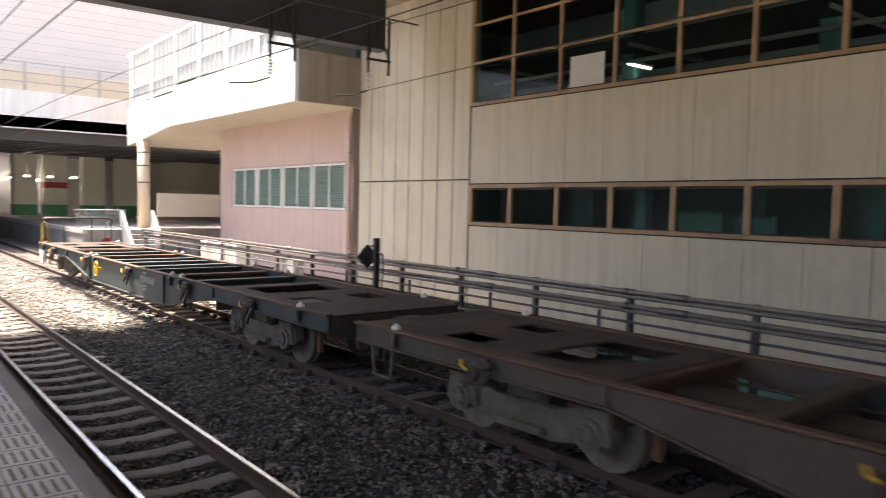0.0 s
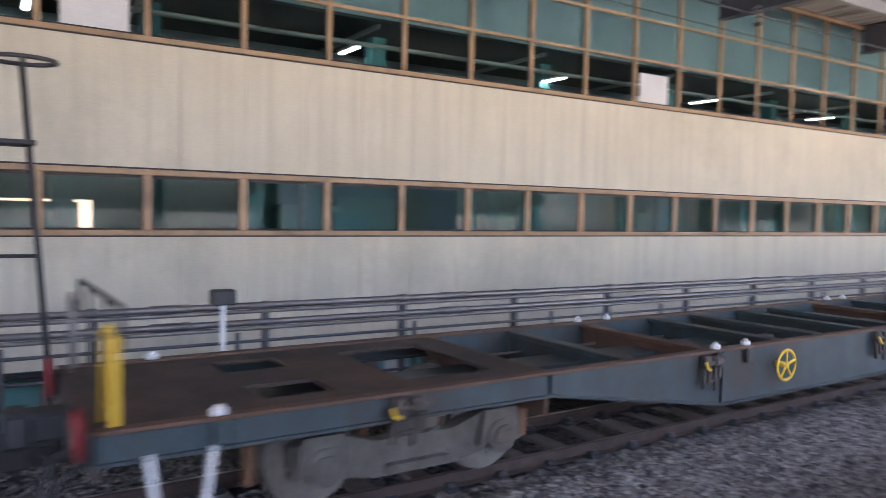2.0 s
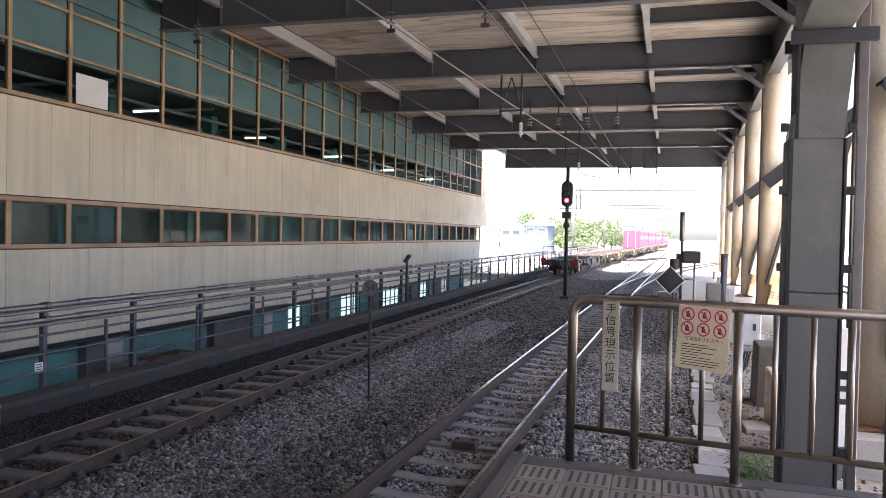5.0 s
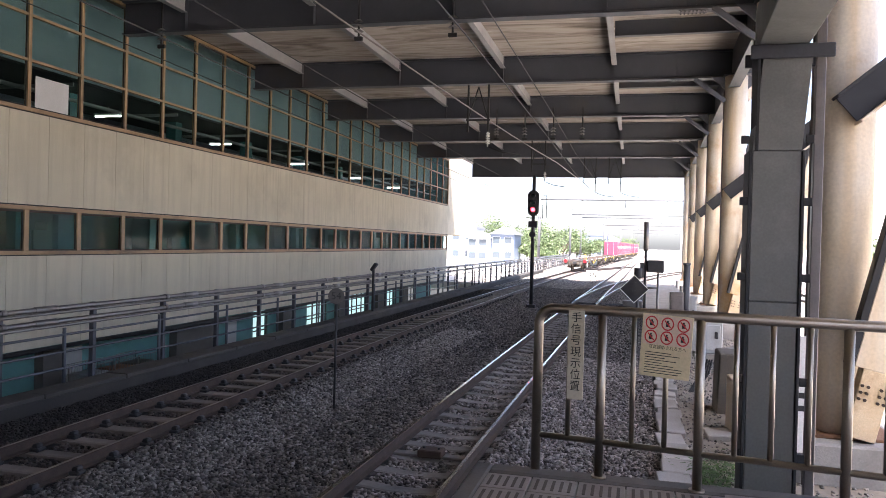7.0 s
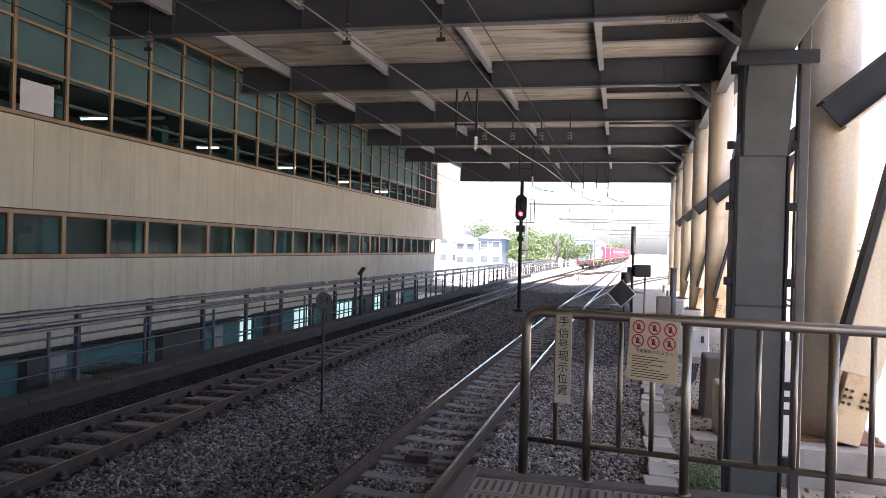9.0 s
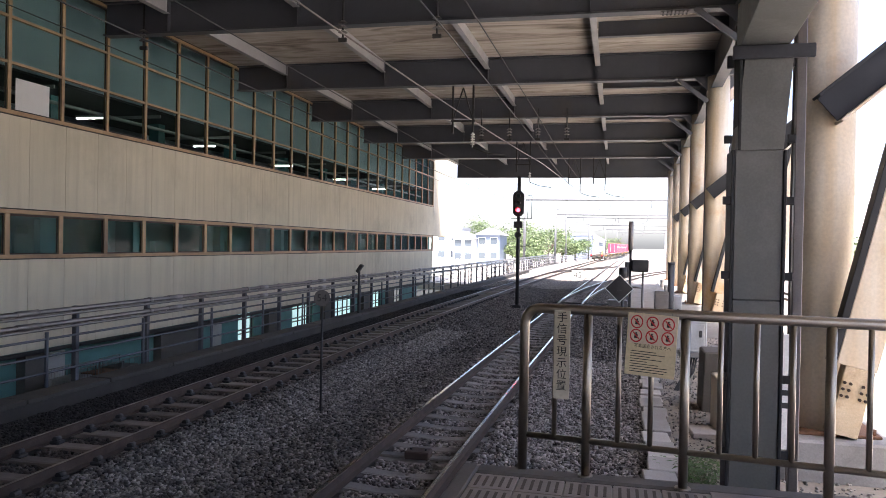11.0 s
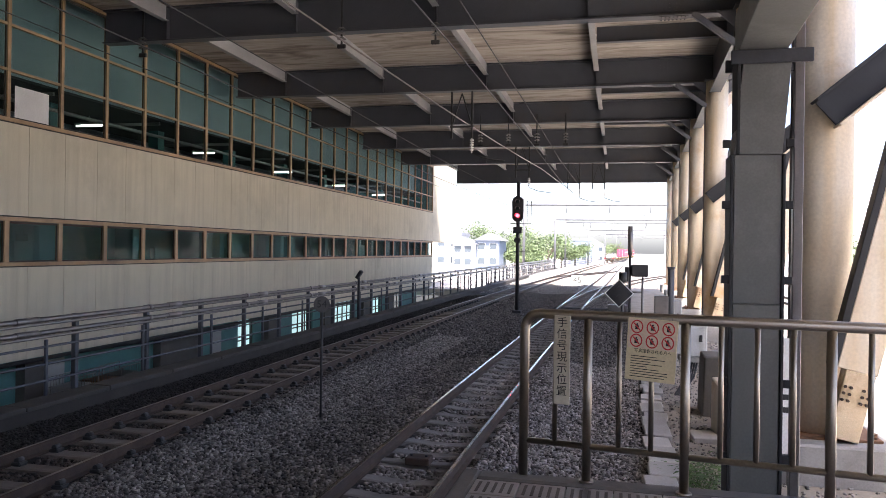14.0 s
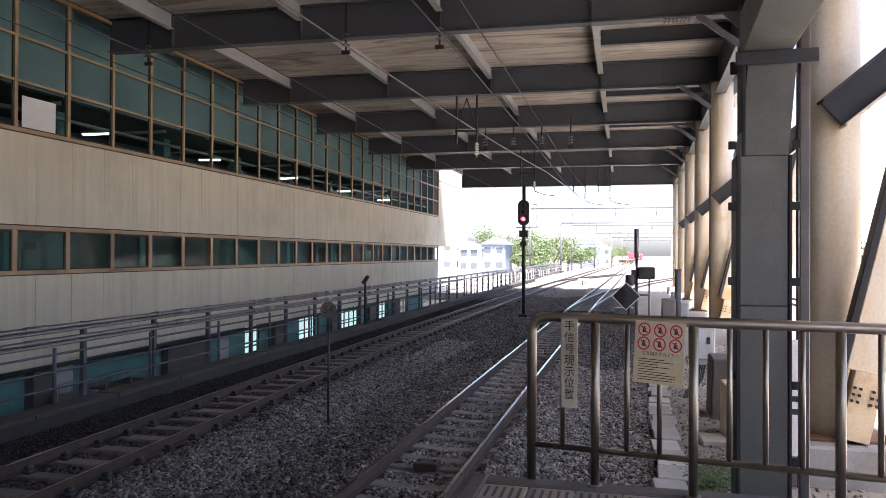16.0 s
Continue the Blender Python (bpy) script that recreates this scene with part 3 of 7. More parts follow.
roll_cage(-14.9, 17.9, 0.1, "pale boxes", "beam_light")
roll_cage(-14.8, 18.95, -0.08, "brown boxes", "rust")
roll_cage(-14.9, 20.0, 0.05, "grey boxes", "pier")

# ---- roof over the tracks ----
EAST = 4.4
solid("ceiling", inside((WALL - 0.05, EAST + 0.6, -20.3, 58.3, CEIL, CEIL + 0.25)), M["deck"], "stained brown board soffit over the tracks", "ceiling", kind="structure")
solid("ceiling_link", inside((WALL - 0.05, -11.8, -23.6, -20.3, CEIL + 0.002, CEIL + 0.24)), M["deck"], "brown soffit that links roof and walkway", "ceiling", kind="structure")
roof_beams = []
for y in BEAM_Y:
    bm = bmesh.new()
    x1 = column_x(y) + 0.9
    bevelled(bm, WALL + 0.02, x1, y - 0.012, y + 0.012, BEAM_LOW + 0.02, CEIL - 0.002, 0.003)
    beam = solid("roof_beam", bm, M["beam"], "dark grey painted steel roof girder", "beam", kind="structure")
    bm = bmesh.new()
    bevelled(bm, WALL + 0.02, x1, y - 0.17, y + 0.17, BEAM_LOW - 0.02, BEAM_LOW + 0.016, 0.006)
    part("flange", bm, M["beam"], beam)
    bm = bmesh.new()
    bevelled(bm, WALL + 0.02, x1, y - 0.17, y + 0.17, CEIL - 0.05, CEIL - 0.006, 0.006)
    part("flange", bm, M["beam"], beam)
    bm = bmesh.new()
    for k in range(4):
        x = WALL + 2.07 + 3.92 * k
        box(bm, x - 0.01, x + 0.01, y - 0.16, y + 0.16, BEAM_LOW + 0.018, CEIL - 0.052)
    part("stiffener", bm, M["beam"], beam)
    # bolted splice near the column
    bm = bmesh.new()
    x = column_x(y) - 1.75
    bevelled(bm, x - 0.35, x + 0.35, y - 0.14, y + 0.14, BEAM_LOW - 0.042, BEAM_LOW - 0.021, 0.004)
    bevelled(bm, x - 0.16, x + 0.16, y - 0.026, y - 0.013, BEAM_LOW + 0.08, CEIL - 0.12, 0.004)
    for i in range(7):
        for s in (-0.1, 0.1):
            rod(bm, (x - 0.28 + i * 0.093, y + s, BEAM_LOW - 0.07), (x - 0.28 + i * 0.093, y + s, BEAM_LOW - 0.042), 0.02, 6)
        for s in (-0.08, 0.08):
            rod(bm, (x + s, y - 0.05, BEAM_LOW + 0.14 + i * 0.09), (x + s, y - 0.026, BEAM_LOW + 0.14 + i * 0.09), 0.02, 6)
    part("splice", bm, M["beam"], beam)
    beam.matrix_basis = Matrix.Translation((WALL, y, 0)) @ Matrix.Rotation(math.atan(SKEW), 4, "Z") @ Matrix.Translation((-WALL, -y, 0))
    roof_beams.append(beam)
# purlins, running with the track between the girders
for a, b in zip([-20.1] + BEAM_Y, BEAM_Y + [58.2]):
    for k in range(4):
        x = WALL + 2.07 + 3.92 * k
        bm = bmesh.new()
        p, q = a + 0.18 + SKEW * (x - WALL), min(b - 0.18 + SKEW * (x - WALL), 58.05)
        box(bm, x - 0.008, x + 0.008, p, q, CEIL - 0.42, CEIL - 0.004)
        box(bm, x - 0.09, x + 0.09, p, q, CEIL - 0.44, CEIL - 0.42)
        solid("purlin", bm, M["beam_light"], "pale grey steel purlin under the soffit", "beam", kind="structure")
    y = (a + b) / 2 + 0.25
    if y > 8:
        bm = bmesh.new()
        x0, x1 = WALL + 2.07 + 3.92 * 3 + 0.1, column_x(y) + 0.2
        bevelled(bm, x0, x1, y - 0.012, y + 0.012, CEIL - 0.46, CEIL - 0.004, 0.003)
        bevelled(bm, x0, x1, y - 0.1, y + 0.1, CEIL - 0.48, CEIL - 0.46, 0.004)
        solid("secondary_beam", bm, M["beam"], "dark steel joist between purlin and column girder", "beam", kind="structure")
    bm = bmesh.new()
    rod(bm, (WALL + 0.1, a + 0.25, BEAM_LOW + 0.03), (column_x(a) + 0.8, a + 0.25, BEAM_LOW + 0.03), 0.03, 6)
    solid("conduit", bm, M["galv"], "thin galvanised conduit along the girder", "conduit", kind="structure")
# edge girder and rim at the open end
bm = bmesh.new()
bevelled(bm, WALL + 2.0, EAST, 58.1, 58.3, 8.0, CEIL + 0.3, 0.01)
bevelled(bm, WALL + 2.0, EAST, 57.95, 58.45, 7.98, 8.02, 0.006)
solid("edge_girder", bm, M["beam"], "dark deep girder at the roof's open end", "beam", kind="structure")
bm = bmesh.new()
bevelled(bm, WALL + 1.2, EAST, -20.3, -20.05, 7.6, CEIL + 0.3, 0.01)
bevelled(bm, WALL + 1.2, EAST, -20.45, -19.9, 7.55, 7.6, 0.006)
solid("edge_girder_rear", bm, M["beam"], "dark deep girder at the roof's rear edge", "beam", kind="structure")
# girder on the column heads
bm = bmesh.new()
m = Matrix.Rotation(-math.atan(0.025), 4, "Z")
box(bm, 2.85 - 0.28 + 0.15, 2.85 - 0.26 + 0.15, -32, 49, 8.05, CEIL - 0.01, Matrix.Translation((0, 10, 0)) @ m)
box(bm, 2.85 - 0.45 + 0.15, 2.85 - 0.1 + 0.15, -32, 49, 8.02, 8.05, Matrix.Translation((0, 10, 0)) @ m)
solid("column_girder", bm, M["beam"], "dark girder that joins the column heads", "beam", kind="structure")
# unseen roof added above and behind the camera to keep sun off the platform
solid("ceiling_platform", inside((-0.6, 5.4, -2.5, 6.2, 5.25, 5.4)), M["deck"], "brown board soffit of the platform roof", "ceiling", kind="structure")
solid("ceiling_platform_edge", inside((-0.75, -0.62, -2.5, 6.2, 5.1, 5.5)), M["beam"], "dark steel edge of the platform roof", "trim", kind="structure")

# ---- columns ----
def steel_column(y):
    x = column_x(y)
    c = thing("steel_column", (x, y, 0), "cream painted round steel column with rust streaks on a concrete plinth", "column", "columns beside the track")
    bm = bmesh.new()
    rod(bm, (0, 0, 0.3), (0, 0, BEAM_LOW - 0.02), 0.36, 28)
    part("shaft", bm, M["column"], c)
    bm = bmesh.new()
    bevelled(bm, -0.5, 0.62, -0.5, 0.5, 0.26, 0.3, 0.008)
    for sx in (-0.42, 0.54):
        for sy in (-0.42, 0.42):
            rod(bm, (sx, sy, 0.3), (sx, sy, 0.37), 0.03, 6)
    part("base_plate", bm, M["rust"], c)
    bm = bmesh.new()
    bevelled(bm, -0.75, 0.95, -0.8, 0.8, -0.7, 0.26, 0.03)
    part("plinth", bm, M["concrete"], c, "grey weathered concrete plinth")
    bm = bmesh.new()
    bevelled(bm, -0.42, 0.42, -0.42, 0.42, BEAM_LOW - 0.06, BEAM_LOW - 0.022, 0.005)
    for s in (-1, 1):
        extrude(bm, [(0.36 * s, BEAM_LOW - 0.5), (0.36 * s, BEAM_LOW - 0.06), (0.8 * s, BEAM_LOW - 0.06)], "y", -0.012, 0.012)
    part("head_plate", bm, M["beam"], c)
    bm = bmesh.new()
    rod(bm, (-0.33, 0.26, 0.3), (-0.33, 0.26, 8.0), 0.045, 8)
    part("downpipe", bm, M["galv"], c, "galvanised downpipe on the column")
    return c


cols = [steel_column(10.9)]
cols[0].matrix_basis = Matrix.Translation((2.72, 10.9, 0))
for y in COLUMN_Y[1:]:
    cols.append(copy_thing(cols[0], Matrix.Translation((column_x(y), y, 0))))
cols.append(copy_thing(cols[0], Matrix.Translation((column_x(58.2), 57.9, 0))))


def brace(y):
    """A box brace that leans out to the east from the column's foot, with a bolted foot."""
    b = thing("diagonal_brace", (column_x(y) - 0.06, y - 0.42, 0.3), "rust-stained cream box brace leaning away from the column", "brace", "leaning braces")
    lean = Matrix.Rotation(radians(13), 4, "Y")
    bm = bmesh.new()
    bevelled(bm, -0.24, 0.24, -0.2, 0.0, 0.9, 7.6, 0.008, lean)
    part("shaft", bm, M["column"], b)
    bm = bmesh.new()
    bevelled(bm, -0.14, 0.22, -0.22, 0.0, 0.02, 0.9, 0.01, lean)
    foot = part("foot", bm, M["foot"], b, "rusty bolted foot of the brace")
    for i in range(2):
        for j in range(3):
            for s in (-0.07, 0.15):
                bm = bmesh.new()
                p = lean @ Vector((s + 0.07 * (i - 0.5), -0.222, 0.52 + 0.085 * j))
                rod(bm, p, p + Vector((0, -0.03, 0)), 0.02, 6)
                part("bolt", bm, M["bolt"], foot, "dark rusty bolt head")
    bm = bmesh.new()
    bevelled(bm, -0.33, -0.245, -0.21, 0.0, 0.9, 7.6, 0.004, lean)
    part("side_plate", bm, M["black"], b)
    return b


M["bolt"] = surface("dark_rust", (0.07, 0.042, 0.026), (0.035, 0.024, 0.018), 8.0, 0.8, bump=0.2, grain=80)
M["black"] = surface("black_painted_steel", (0.012, 0.012, 0.013), (0.008, 0.008, 0.009), 2.0, 0.6, bump=0.05, grain=40)
M["foot"] = surface("rusty_cream_foot", (0.66, 0.56, 0.4), (0.56, 0.4, 0.22), 2.0, 0.65, bump=0.2, grain=60, stain=(0.3, 0.16, 0.07))
for y in COLUMN_Y[:5]:
    brace(y)
# black tie struts across the columns
for y in COLUMN_Y:
    s = thing("tie_strut", (column_x(y), y, 0), "black steel strut that runs out from the column", "strut", "tie struts")
    bm = bmesh.new()
    m = Matrix.Translation((-0.12, -0.55, 4.3)) @ Matrix.Rotation(radians(-40), 4, "Y")
    bevelled(bm, 0, 4.2, -0.16, 0.16, 0.4, 0.44, 0.005, m)
    bevelled(bm, 0, 4.2, -0.012, 0.012, 0.02, 0.4, 0.004, m)
    part("web", bm, M["black"], s)
    bm = bmesh.new()
    bevelled(bm, 0, 4.2, -0.16, 0.16, -0.02, 0.019, 0.005, m)
    part("flange", bm, M["column"], s)

# ---- tracks ----
def rail_mesh(line, side, y0, y1, step):
    """Flat-bottomed rail: web and foot in rust, the head's running surface apart."""
    prof = [(-0.064, -0.153), (0.064, -0.153), (0.064, -0.14), (0.012, -0.125), (0.009, -0.045), (0.033, -0.035), (0.033, -0.006), (0.024, -0.001), (-0.024, -0.001), (-0.033, -0.006), (-0.033, -0.035), (-0.009, -0.045), (-0.012, -0.125), (-0.064, -0.14)]
    body, top = bmesh.new(), bmesh.new()
    rows, tops = [], []
    y = y0
    while y <= y1 + 1e-6:
        x = line(y) + side
        rows.append([body.verts.new((x + p, y, q)) for p, q in prof])
        tops.append([top.verts.new((x + p, y, q)) for p, q in ((-0.027, -0.003), (-0.022, 0.0), (0.022, 0.0), (0.027, -0.003))])
        y += step
    n = len(prof)
    for a, b in zip(rows, rows[1:]):
        for i in range(n):
            body.faces.new((a[i], a[(i + 1) % n], b[(i + 1) % n], b[i]))
    body.faces.new(rows[0])
    body.faces.new(rows[-1][::-1])
    for a, b in zip(tops, tops[1:]):
        for i in range(3):
            top.faces.new((a[i], a[i + 1], b[i + 1], b[i]))
    return body, top


def sleeper_mesh(name, material, sag):
    bm = bmesh.new()
    rows = []
    for x in (-1.0, -0.72, -0.42, -0.15, 0.15, 0.42, 0.72, 1.0):
        z = -0.155 - (sag if abs(x) < 0.3 else sag * 0.35 if abs(x) < 0.5 else 0)
        rows.append([bm.verts.new((x, s, q)) for s, q in ((-0.13, -0.33), (-0.12, z - 0.012), (-0.09, z), (0.09, z), (0.12, z - 0.012), (0.13, -0.33))])
    for a, b in zip(rows, rows[1:]):
        for i in range(5):
            bm.faces.new((a[i], a[i + 1], b[i + 1], b[i]))
    bm.faces.new(rows[0])
    bm.faces.new(rows[-1][::-1])
    return mesh_of(name, bm, material)


def clip_mesh():
    bm = bmesh.new()
    for s in (-1, 1):
        bevelled(bm, s * 0.12 - 0.075, s * 0.12 + 0.075, -0.075, 0.075, -0.156, -0.105, 0.018)
        rod(bm, (s * 0.12, -0.05, -0.09), (s * 0.12, 0.05, -0.09), 0.04, 7)
    return mesh_of("rail_clip", bm, M["dark"])


CLIP = clip_mesh()


def railway(name, label, line, sleeper, spacing, y_near, clip, top_mat):
    t = thing(name, (0, 0, 0), label, "track", "railway tracks", kind="structure")
    for s in (-0.565, 0.565):
        body, top = rail_mesh(line, s, -110, 300, 1.25)
        r = part("rail", body, M["rail_side"], t)
        part("running_surface", top, M[top_mat], r, "worn bright top of the rail")
    far = []
    y = -70.0
    while y < 150:
        x = line(y)
        turn = math.atan2(line(y + 0.5) - line(y - 0.5), 1.0)
        m = Matrix.Translation((x, y, 0.004 * math.sin(y * 7.1))) @ Matrix.Rotation(-turn + 0.012 * math.sin(y * 3.7), 4, "Z")
        if y_near[0] < y < y_near[1]:
            sl = shared("sleeper", sleeper, t, m)
            if clip and -25 < y < 40:
                for s in (-0.565, 0.565):
                    shared("rail_clip", CLIP, sl, Matrix.Translation((s, 0, 0)))
        else:
            far.append(m)
        y += spacing
    verts, faces = [], []
    src = [v.co.copy() for v in sleeper.vertices]
    polys = [tuple(p.vertices) for p in sleeper.polygons]
    for m in far:
        o = len(verts)
        verts += [tuple(m @ v) for v in src]
        faces += [tuple(i + o for i in p) for p in polys]
    me = bpy.data.meshes.new("sleepers")
    me.from_pydata(verts, [], faces)
    me.materials.append(sleeper.materials[0])
    ob = new("distant_sleepers", me)
    ob.parent = t
    tagged(ob, kind="stuff")
    return t


SAG = sleeper_mesh("sleeper", M["sleeper"], 0.035)
FLAT = sleeper_mesh("sleeper_brown", M["old_sleeper"], 0.0)
railway("track_1", "near track with polished rails on sagging concrete sleepers", near_x, SAG, 0.61, (-30, 62), False, "rail_top")
railway("track_2", "far track with rusty rails on brown clipped sleepers", far_x, FLAT, 0.66, (-32, 62), True, "rail_dull")

# cable trough crossing between the near rails
tr = thing("track_device", (near_x(9.3), 9.3, -0.15), "grey bolted detector box between the near rails", "track box")
bm = bmesh.new()
bevelled(bm, -0.16, 0.16, -0.1, 0.14, 0.0, 0.1, 0.012)
part("body", bm, M["rail_side"], tr)
for s in (-1, 1):
    bm = bmesh.new()
    bevelled(bm, min(s * 0.17, s * 0.5), max(s * 0.17, s * 0.5), -0.06, 0.08, -0.01, 0.03, 0.008)
    part("arm", bm, M["sleeper"], tr)
for x in (-0.1, 0.1):
    bm = bmesh.new()
    rod(bm, (x, 0.02, 0.1), (x, 0.02, 0.125), 0.02, 8)
    part("bolt", bm, M["dark"], tr)

# diverging switch rails ahead
sw = thing("switch_rails", (0, 0, 0), "bright switch rails leaving the near track", "rails", kind="structure")
for s in (-0.565, 0.565):
    def curved(y, s=s):
        d = max(0, y - 34)
        return near_x(y) + 0.0022 * d * d if d < 60 else near_x(y) + 7.92 + 0.264 * (d - 60)
    body, top = rail_mesh(curved, s, 34, 150, 2.0)
    r = part("rail", body, M["rail_side"], sw)
    part("running_surface", top, M["rail_top"], r)
for s in (-0.565, 0.565):
    def cross(y, s=s):
        a, b = far_x(72), near_x(112)
        q = max(0, min(1, (y - 72) / 40))
        return a + (b - a) * (3 * q * q - 2 * q ** 3)
    body, top = rail_mesh(cross, s, 72, 112, 2.0)
    r = part("rail", body, M["rail_side"], sw)
    part("running_surface", top, M["rail_top"], r)
mach = thing("point_machine", (-0.35, 36.5, -0.2), "dark grey point machine beside the switch", "point machine")
bm = bmesh.new()
bevelled(bm, 0, 0.9, -0.25, 0.25, 0, 0.32, 0.03)
part("case", bm, M["galv"], mach)
bm = bmesh.new()
for dy in (-0.18, 0.0, 0.18):
    rod(bm, (-2.6, dy, 0.08), (0.1, dy, 0.08), 0.025, 6)
part("rod", bm, M["dark"], mach)

# ---- pipe rack railing beside the kerb ----
rack = thing("pipe_rack", (-9.85, 0, 0), "grey rack of cable pipes on steel posts along the track", "railing")
bm = bmesh.new()
bevelled(bm, -0.05, 0.05, -0.045, 0.045, -0.06, 1.36, 0.008)
bevelled(bm, 0.05, 0.17, -0.03, 0.03, 1.22, 1.27, 0.005)
bevelled(bm, 0.05, 0.17, -0.03, 0.03, 0.99, 1.04, 0.005)
post = mesh_of("post", bm, M["beam"])
k = 0
y = 3.3 - 2.15 * 17
while y < 120:
    shared("post", post, rack, Matrix.Translation((0, y, 0)))
    y += 2.15
for x, z, r in ((0.10, 1.32, 0.045), (0.16, 1.25, 0.028), (0.10, 1.09, 0.045), (0.16, 1.02, 0.028)):
    bm = bmesh.new()
    rod(bm, (x, -33, z), (x, 120, z), r, 8)
    part("pipe", bm, M["galv"], rack)
bm = bmesh.new()
rod(bm, (0.10, 0.62, 0), (0.10, 1.12, 0), 0.058, 8)
sleeve = mesh_of("sleeve", bm, M["galv"])
bm = bmesh.new()
rod(bm, (0.10, -0.08, 0), (0.10, 0.02, 0), 0.062, 8)
collar = mesh_of("collar", bm, M["galv"])
y = 3.3 - 2.15 * 17
while y < 80:
    for z in (1.32, 1.09):
        shared("sleeve", sleeve, rack, Matrix.Translation((0, y, z)))
        shared("collar", collar, rack, Matrix.Translation((0, y, z)))
    y += 2.15 * 2
hand = thing("handrail", (-9.62, 0, 0), "dark grey three-bar handrail over the sunken passage", "railing")
bm = bmesh.new()
rod(bm, (0, 0, -0.06), (0, 0, 0.98), 0.032, 8)
post = mesh_of("post", bm, M["beam"])
y = 5.54 - 2.69 * 14
while y < 120:
    shared("post", post, hand, Matrix.Translation((0, y, 0)))
    y += 2.69
for z in (0.86, 0.56, 0.27):
    bm = bmesh.new()
    rod(bm, (0, -32, z), (0, 120, z), 0.022, 8)
    part("bar", bm, M["beam"], hand)

# ---- signals and posts ----
M["lens_red"] = glow("red_lens", (1.0, 0.02, 0.03), 9.0)
M["lens_off"] = surface("dark_lens", (0.03, 0.05, 0.05), (0.02, 0.03, 0.03), 5, 0.15, bump=0)
M["post_grey"] = surface("grey_post_paint", (0.16, 0.155, 0.15), (0.11, 0.105, 0.10), 1.5, 0.6, bump=0.1, grain=40)


def signal_head(parent, m, lenses, lit, w, h):
    """A black back plate with hooded lenses, facing -y."""
    bm = bmesh.new()
    pts = []
    for i in range(24):
        a = 2 * math.pi * i / 24
        cz = h / 2 - w / 2
        pts.append((w / 2 * math.cos(a), w / 2 * math.sin(a) + (cz if math.sin(a) >= 0 else -cz)))
    extrude(bm, pts, "y", 0.0, 0.14, m)
    head = part("head", bm, M["dark"], parent)
    for i, z in enumerate(lenses):
        bm = bmesh.new()
        rod(bm, m @ Vector((0, -0.015, z)), m @ Vector((0, -0.004, z)), 0.085, 18)
        part("lens", bm, M["lens_red"] if i == lit else M["lens_off"], head, "glowing red lens" if i == lit else "dark lens")
        bm = bmesh.new()
        n = 14
        ring = []
        for k in range(n + 1):
            a = radians(-20 + 220 * k / n)
            ring.append([m @ Vector((q * math.cos(a), d, z + q * math.sin(a))) for q, d in ((0.11, 0), (0.115, -0.26), (0.105, -0.26), (0.10, 0))])
        vs = [[bm.verts.new(p) for p in r] for r in ring]
        for a, b in zip(vs, vs[1:]):
            for k in range(4):
                bm.faces.new((a[k], a[(k + 1) % 4], b[(k + 1) % 4], b[k]))
        part("hood", bm, M["dark"], head)
    return head


s = thing("colour_signal", (-4.45, 34.0, -0.15), "tall black colour-light signal showing red", "signal")
bm = bmesh.new()
rod(bm, (0, 0.1, 0), (0, 0.1, 6.0), 0.085, 12)
bevelled(bm, -0.2, 0.2, -0.1, 0.3, -0.1, 0.04, 0.01)
part("mast", bm, M["dark"], s)
signal_head(s, Matrix.Translation((0, -0.1, 4.72)), (0.34, 0.02, -0.30), 2, 0.52, 1.2)
bm = bmesh.new()
bevelled(bm, -0.2, 0.2, -0.12, 0.1, 3.6, 3.9, 0.02)
rod(bm, (0, -0.12, 3.28), (0, 0.0, 3.28), 0.15, 16)
part("relay_box", bm, M["dark"], s)
bm = bmesh.new()
pipe(bm, [(-0.35, 0.1, 4.05), (0.6, 0.1, 4.05), (0.6, 0.1, 5.1)], 0.022, 6)
pipe(bm, [(0.42, 0.1, 4.05), (0.42, 0.1, 5.1), (0.6, 0.1, 5.1)], 0.016, 6)
rod(bm, (-0.2, 0.1, 2.75), (0.35, 0.1, 2.75), 0.02, 6)
part("bracket", bm, M["dark"], s)

# signal with maintenance ladder beside the passage
s = thing("ladder_signal", (-9.3, -0.22, -0.1), "grey mast signal with step, ladder and red light", "signal")
bm = bmesh.new()
rod(bm, (0, 0, 0), (0, 0, 5.15), 0.07, 12)
part("mast", bm, M["post_grey"], s)
bm = bmesh.new()
for z in (1.4, 2.5):
    rod(bm, (0, 0, z), (0, 0, z + 0.04), 0.085, 12)
part("band", bm, M["galv"], s)
signal_head(s, Matrix.Translation((0.05, -0.55, 4.35)) @ Matrix.Rotation(radians(8), 4, "Z"), (0.48, 0.17, -0.13, -0.42), 1, 0.34, 1.35)
bm = bmesh.new()
pipe(bm, [(0, 0, 3.55), (0.02, -0.3, 3.62), (0.05, -0.5, 3.72)], 0.05, 8)
pipe(bm, [(0, 0, 4.98), (0.05, -0.5, 5.0)], 0.035, 8)
part("arm", bm, M["galv"], s)
bm = bmesh.new()
bevelled(bm, -0.2, 0.3, -0.46, 0.72, 3.36, 3.41, 0.008)
part("step", bm, M["dark"], s)
bm = bmesh.new()
for x in (-0.12, 0.2):
    rod(bm, (x, 0.9, 0), (x, 0.6, 4.28), 0.026, 8)
for k in range(11):
    z = 0.35 + 0.3 * k
    rod(bm, (-0.12, 0.9 - 0.07 * z, z), (0.2, 0.9 - 0.07 * z, z), 0.013, 6)
pipe(bm, [(0.04 + 0.28 * math.cos(a), 0.6 + 0.34 * math.sin(a), 4.28) for a in [2 * math.pi * i / 16 for i in range(17)]], 0.026, 6)
